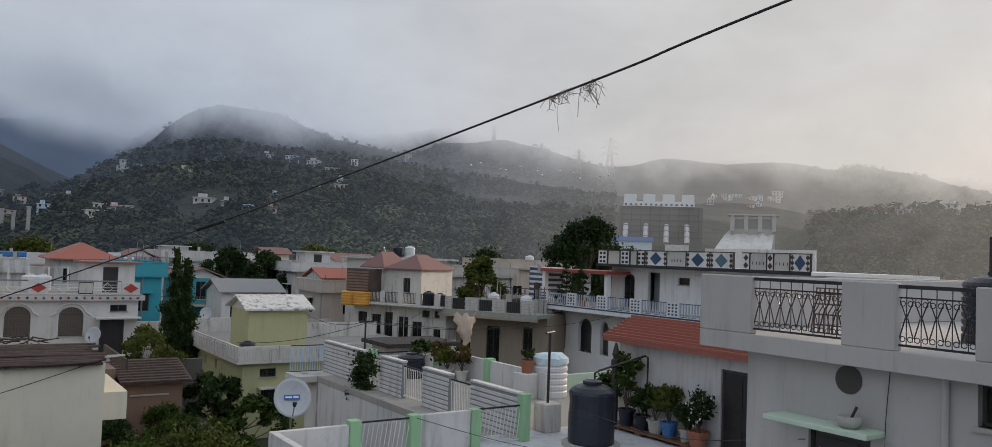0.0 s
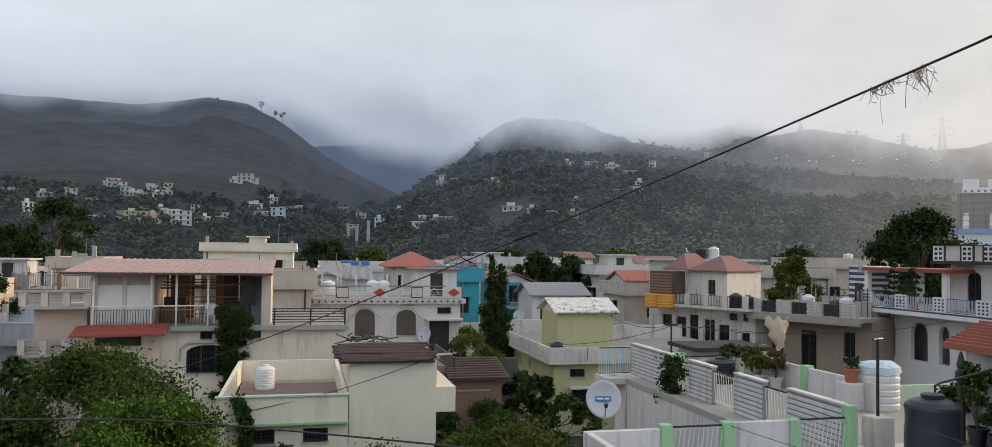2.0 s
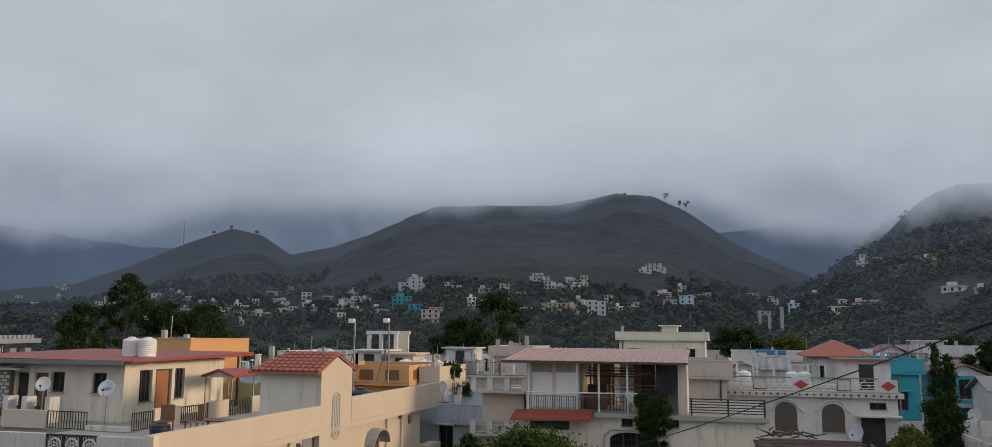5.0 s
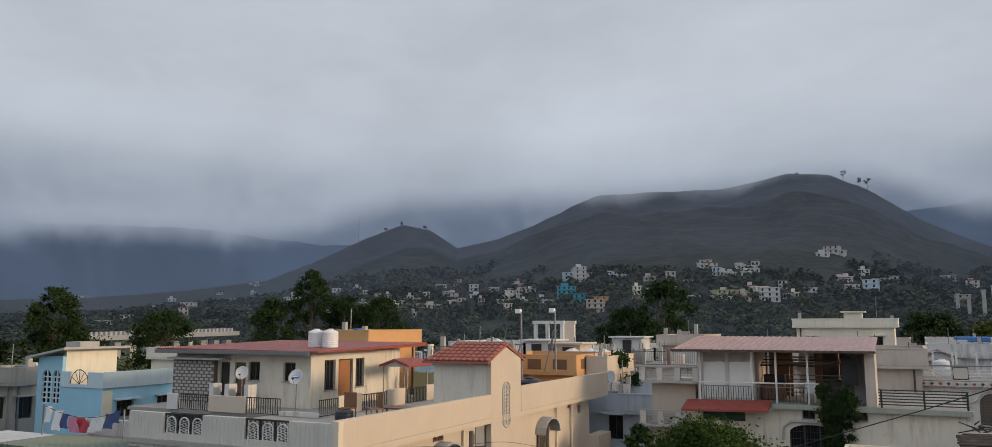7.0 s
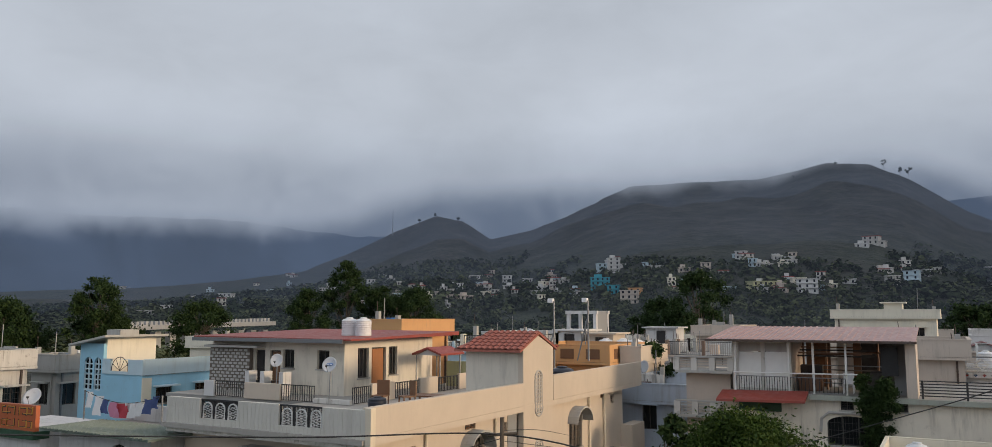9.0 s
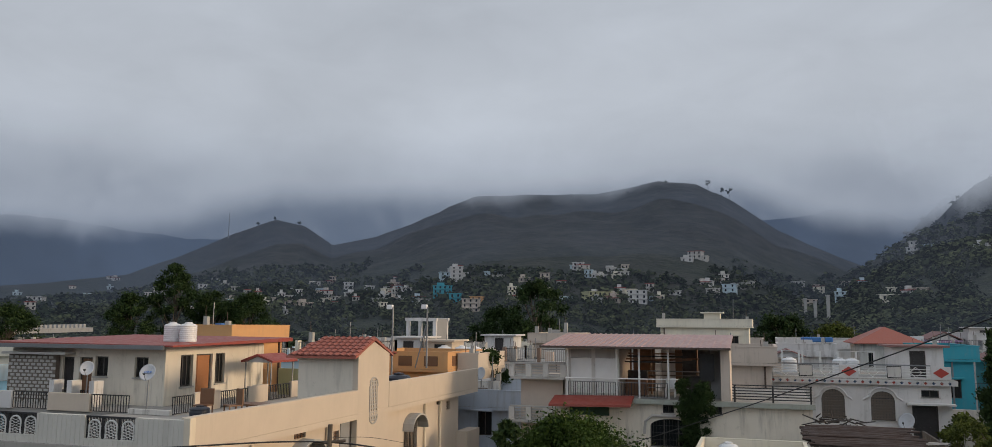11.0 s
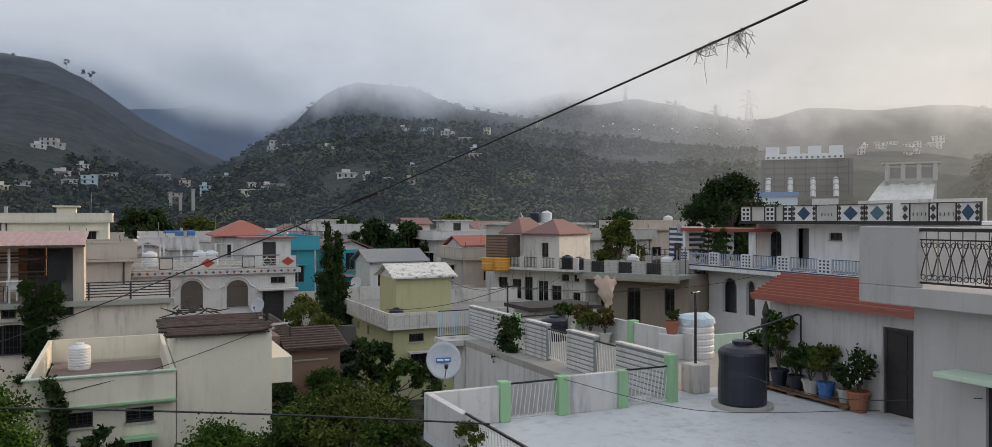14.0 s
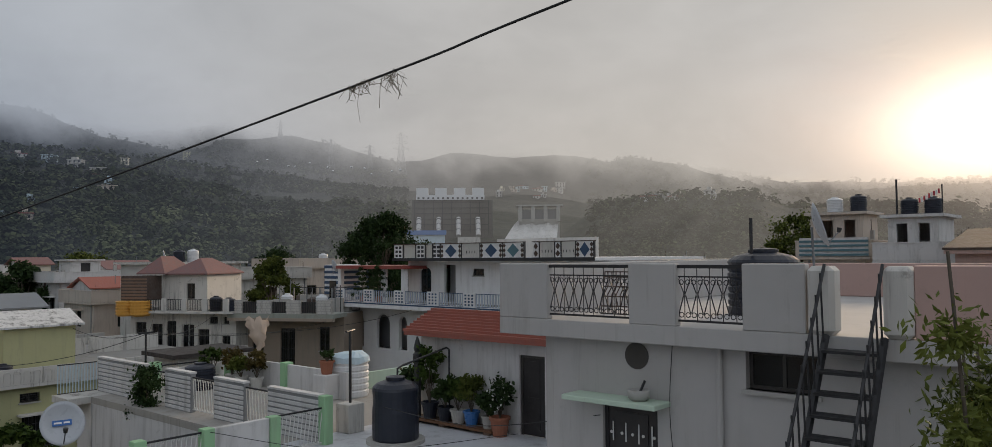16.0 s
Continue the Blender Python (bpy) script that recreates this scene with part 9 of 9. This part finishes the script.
cable("black service cable across the yards", [(-16, 9.0, 6.35), (-11.05, 11.86, 6.29), (-7.88, 14.2, 6.27), (-5.0, 14.75, 5.85), (-2.14, 15.1, 5.63), (2.28, 13.54, 5.41), (5.7, 12.6, 5.1)], 0.016)
cable("thin wire from the pole to the beige house", [(-7.88, 14.2, 6.2), (-10.5, 16.0, 5.4), (-14.4, 20.0, 4.3)], 0.008)
cable("thin wire from the pole to the beige house", [(-7.88, 14.2, 6.35), (-10.8, 22.0, 5.2), (-14.3, 33.0, 3.3)], 0.008)
cable("thin wire from the pole to the beige house", [(-7.88, 14.2, 6.15), (-10.4, 24.0, 4.4), (-14.3, 37.0, 2.4)], 0.008)
cable("slack thin wire over the cream house", [(-2.2, 27.1, 3.3), (1.2, 27.2, 4.0), (4.4, 27.3, 5.0)], 0.012)
cable("slack wire from the tank to the white house", [(12.3, 14.2, 5.2), (11.6, 10.8, 5.35), (10.98, 7.55, 6.05)], 0.008)
cable("slack wire across the terrace", [(8.7, 15.5, 5.1), (10.0, 12.6, 4.9), (10.7, 9.0, 5.6)], 0.006)
cable("dark wire down the white wall", [(10.97, 6.26, 7.23), (10.96, 6.31, 6.2), (10.96, 6.19, 5.0)], 0.006)
pp2 = thing("iron_post", (-2.57, 10.95, 1.0), "thin rusty iron post", "pole")
part("post", rod(B(), (-2.57, 10.95, BASE), (-2.57, 10.95, 6.25), 0.025), "tin_brown", pp2)
for x, y, z0, z1 in ((-19.58, 41.5, 5.2, 9.4), (-18.21, 43.2, 6.0, 9.45)):
    lp = thing("lamp_pole", (x, y, z0), "thin grey pole with a small lamp on a roof", "lamp pole")
    part("pole", rod(B(), (x, y, z0), (x, y, z1), 0.06, 0.05), "iron_grey", lp)
    part("lamp", box(B(), x - 0.35, y - 0.12, z1 - 0.1, x - 0.02, y + 0.12, z1 + 0.15, 0.02), "white_paint", lp)
    part("brace", rod(B(), (x - 0.7, y, z0), (x - 0.06, y, z0 + 2.4), 0.04), "iron_grey", lp)
dish((6.65, 17.2, BASE), 0.40, (-12, 22), "large grey satellite dish with a blue label", 5.95, "label")
dish((-14.1, 40.9, 5.2), 0.32, (-20, 15), "small white satellite dish on the beige parapet", 0.7)
# terrace clutter
bk = thing("pole_block", (12.9, 16.1, 4.3), "white block with an iron tee pole", "post base")
part("block", box(B(), 12.65, 15.85, 4.3, 13.15, 16.35, 5.0, 0.02), "white_old", bk)
part("pole", rod(B(), (12.9, 16.1, 5.0), (12.9, 16.1, 6.75), 0.035), "iron_dark", bk)
part("tee", rod(B(), (12.7, 16.0, 6.75), (13.15, 16.25, 6.75), 0.03), "iron_dark", bk)
pi = thing("water_pipe", (14, 14.6, 4.3), "grey water pipe from the tank to the wall", "pipe")
part("pipe", tube(B(), [(13.0, 14.5, 5.78), (13.0, 14.5, 5.95), (13.2, 14.55, 6.0), (14.9, 14.75, 6.25), (15.0, 14.75, 6.2), (15.0, 14.75, 4.4)], 0.025), "iron_dark", pi)
sp_ = thing("statuette_post", (14.7, 15.35, 4.3), "dark carved post with a figure on top", "post")
part("post", lathe(B(), (14.7, 15.6, 4.3), [(0.09, 0), (0.09, 1.55), (0.12, 1.58), (0.12, 1.75), (0.07, 1.8), (0.1, 1.9), (0.05, 2.1), (0.02, 2.2)], 10), "paint_black", sp_)
bc = thing("tank_cover", (16.1, 20.1, 5.5), "crumpled blue plastic sheet on a tank", "plastic sheet")
bm = lathe(B(), (16.1, 20.1, 5.47), [(0.63, -0.12), (0.6, 0.06), (0.4, 0.15), (0.05, 0.2)], 22)
for v in bm.verts:
    v.co += Vector(noise.noise_vector(v.co * 6)) * 0.07
part("sheet", bm, "pale_blue_wall", bc)
# cream house: old tiles on laths, wooden frame
ch = bpy.data.objects["cream_house"]
rng = random.Random(3)
for j in range(26):
    y = 27.2 + 0.085 * j
    z = 4.95 + 0.012 * j + rng.uniform(-0.02, 0.05)
    x0, x1 = 1.2 + rng.uniform(-0.15, 0.25), 4.5 + rng.uniform(-0.5, 0.15)
    xm = rng.uniform(2.0, 3.6)
    part("roof_pole", tube(B(), [(x0, y, z), (xm, y + rng.uniform(-0.05, 0.05), z + rng.uniform(-0.03, 0.04)), (x1, y + rng.uniform(-0.06, 0.06), z + rng.uniform(-0.03, 0.03))], rng.uniform(0.035, 0.055), 6), "pole_brown", ch)
part("roof_mat", box(B(), 1.3, 27.2, 4.86, 4.45, 29.4, 4.92), "pole_brown", ch)
for i in range(7):
    part("lath_end", rod(B(), (1.45 + 0.47 * i, 27.2, 4.86), (1.45 + 0.47 * i, 29.3, 5.06), 0.025, n=6), "pole_brown", ch)
for j in range(7):
    part("lath", box(B(), 4.5, 28.0 + 0.55 * j, 5.0 - 0.08 * j, 5.2, 28.06 + 0.55 * j, 5.05 - 0.08 * j), "white_old", ch)
part("lath_beam", box(B(), 5.15, 27.6, 4.6, 5.22, 31.8, 4.95), "plank_dark", ch)
part("door_canopy", box(B(), 0.05, 26.95, 1.8, 1.05, 27.398, 1.9), "green_trim", ch)
wf = thing("timber_pile", (2.8, 36.5, 2.0), "heap of grey poles and branches on a roof", "timber")
for i in range(70):
    a = Vector((1.9 + rng.uniform(0, 1.7), 35.9 + rng.uniform(0, 1.6), 3.9 + rng.uniform(0, 0.9)))
    part("branch", rod(B(), a, a + Vector((rng.uniform(-1.0, 1.3), rng.uniform(-0.4, 0.4), rng.uniform(-0.45, 0.4))), 0.035, 0.02, 5), "plank_dark", wf)
rh = thing("tiled_shed", (7.7, 36.5, BASE), "low brick shed with an old brown tile roof", "shed")
part("wall", box(B(), 6.6, 35.7, BASE, 8.9, 38.2, 2.9), "brick_dull", rh)
part("side_wall", box(B(), 5.4, 36.4, BASE, 6.39, 38.2, 3.4), "brick_dull", rh)
bm = B()
v = [bm.verts.new(p) for p in ((6.4, 35.3, 2.88), (9.2, 35.3, 2.88), (9.2, 38.0, 3.48), (6.4, 38.0, 3.48), (6.4, 35.3, 2.96), (9.2, 35.3, 2.96), (9.2, 38.0, 3.56), (6.4, 38.0, 3.56))]
for f in ((0, 1, 2, 3), (7, 6, 5, 4), (0, 4, 5, 1), (1, 5, 6, 2), (2, 6, 7, 3), (3, 7, 4, 0)):
    bm.faces.new([v[i] for i in f])
rr = part("roof", bm, "pole_brown", rh)
for j in range(9):
    for i in range(9):
        x, y = 6.42 + 0.3 * i, 35.27 + 0.3 * j
        part("tile", box(B(), x, y, 2.96 + 0.0667 * j, x + 0.28, y + 0.34, 3.01 + 0.0667 * j), "pole_brown", rr)
window(rh, "x", 35.7, -1, 6.9, 8.3, 2.4, 2.85, grille=False)
ws = thing("brick_yard_wall", (8, 37.5, BASE), "crumbling brick yard wall", "wall")
part("wall", box(B(), 6.0, 39.2, BASE, 10.6, 39.5, 3.3), "rock_dark", ws)
part("wall", box(B(), 9.6, 33, BASE, 9.8, 39.2, 1.2), "rock_dark", ws)
# washing below the arched windows
for i, mt in enumerate(("cloth_white", "cloth_red", "cloth_white", "cloth_pink", "cloth_blue", "cloth_white")):
    g = thing("garment", (5.2 + 0.5 * i, 50.2, 1.6), "washing hung below the arched windows", "garment", "washing on the line")
    bm = box(B(), 5.0 + 0.5 * i, 50.2, 1.5, 5.38 + 0.5 * i, 50.23, 2.15 - 0.1 * (i % 2))
    for v in bm.verts:
        v.co += Vector(noise.noise_vector(v.co * 3)) * 0.05
    part("cloth", bm, mt, g)
part("line_rail", box(B(), 3.5, 50.18, 2.16, 9.9, 50.21, 2.2), "iron_white", h3)
part("front_ledge", box(B(), 3.0, 50.0, 1.2, 10.0, 51.0, 1.4), "white_old", h3)
# beige house details
for z0, z1 in ((4.72, 6.45), (1.9, 3.85)):
    jf = part("jali_frame", tube(B(), [(-14.19, 28.6 + 0.33 * math.cos(q), (z1 - 0.33 + 0.33 * math.sin(q)) if q <= math.pi else (z0 + 0.33 + 0.33 * math.sin(q))) for q in [2 * math.pi * i / 24 for i in range(25)]], 0.035), "concrete_pale", bh)
    for i in range(5):
        part("jali_bar", box(B(), -14.2, 28.32 + 0.14 * i - 0.02, z0 + 0.1, -14.17, 28.32 + 0.14 * i + 0.02, z1 - 0.1), "concrete_pale", jf)
    for i in range(11):
        z = z0 + 0.15 + (z1 - z0 - 0.3) * i / 10
        part("jali_bar", box(B(), -14.2, 28.29, z - 0.02, -14.168, 28.91, z + 0.02), "concrete_pale", jf)
part("ledge", box(B(), -14.5, 29.95, 2.0, -14.15, 38.6, 2.2), "beige_trim", bh)
# flat grey strip on the wall, its darkness standing for a shaded recess
part("recess_panel", box(B(), -14.52, 26.6, 1.0, -14.47, 27.3, 5.0), "grey_wall", bh)
for y in (21.2, 25.6, 34.2, 36.0):
    part("drain_pipe", rod(B(), (-14.42, y, BASE), (-14.42, y, 5.0), 0.05, n=8), "beige_trim", bh)
part("balcony_box", box(B(), -14.5, 38.3, 1.85, -13.9, 40.1, 3.25), "beige_wall", bh)
part("yard_wall", box(B(), -13.6, 24.0, BASE, -13.4, 44.0, 0.5), "concrete_pale", bh)
for x, y, r in ((-15.7, 26.5, 0.5), (-18.2, 23.6, 0.42)):
    tank((x, y, 5.2), r * 0.8, 0.5, "tank_black", "low black tank on the beige roof", rings=2)
tank((-15.2, 33.0, 5.2), 0.55, 1.15, "tank_black", "black tank behind the beige parapet")
for i, (x, y, q) in enumerate(((-18.6, 24.3, 10), (-17.6, 24.6, -30))):
    c = thing("wooden_chair", (x, y, 5.2), "worn wooden chair on the beige roof", "chair", "chairs on the roof")
    part("seat", box(B(), x - 0.25, y - 0.25, 5.62, x + 0.25, y + 0.25, 5.67), "wood_door", c)
    part("backrest", box(B(), x - 0.25, y + 0.22, 5.67, x + 0.25, y + 0.27, 6.2), "wood_door", c)
    for dx, dy in ((-0.22, -0.22), (0.22, -0.22), (-0.22, 0.22), (0.22, 0.22)):
        part("leg", box(B(), x + dx - 0.02, y + dy - 0.02, 5.2, x + dx + 0.02, y + dy + 0.02, 5.62), "wood_door", c)
    spin(c, q)
tb = thing("wooden_table", (-17.2, 25.4, 5.2), "low wooden table on the beige roof", "table")
part("top", box(B(), -17.9, 25.0, 5.6, -16.5, 25.8, 5.65), "wood_door", tb)
for dx, dy in ((-17.85, 25.05), (-16.6, 25.05), (-17.85, 25.7), (-16.6, 25.7)):
    part("leg", box(B(), dx, dy, 5.2, dx + 0.06, dy + 0.06, 5.6), "wood_door", tb)
# large dish behind the white roof
dish((16.25, 5.95, 7.56), 0.42, (24, 18), "pale satellite dish on the white roof", 1.55)

# a service pole in the middle yards and the wires that run from it
up_ = thing("service_pole", (15.7, 32.5, BASE), "dark iron service pole with a small cross arm", "pole")
part("pole", rod(B(), (15.7, 32.5, BASE), (15.7, 32.5, 5.7), 0.05, 0.04, 8), "iron_dark", up_)
part("cross_arm", box(B(), 15.4, 32.46, 5.5, 16.0, 32.54, 5.58), "iron_dark", up_)
for i, (end, sag) in enumerate((((26.3, 45.6, 5.1), 0.5), ((25.0, 50.5, 5.6), 0.7), ((30.6, 40.2, 4.6), 0.4), ((16.5, 41.8, 5.2), 0.35), ((35.4, 37.0, 5.3), 0.6), ((12.4, 40.0, 3.9), 0.3))):
    a, b = Vector((15.7 + 0.1 * (i - 2.5), 32.5, 5.55)), Vector(end)
    w_ = thing("overhead_wire", tuple(a), "thin black service wire sagging between the houses", "cable", "wires between the houses")
    part("wire", tube(B(), [a.lerp(b, q / 12) - Vector((0, 0, sag * 4 * (q / 12) * (1 - q / 12))) for q in range(13)], 0.012, 5), "cable_black", w_)
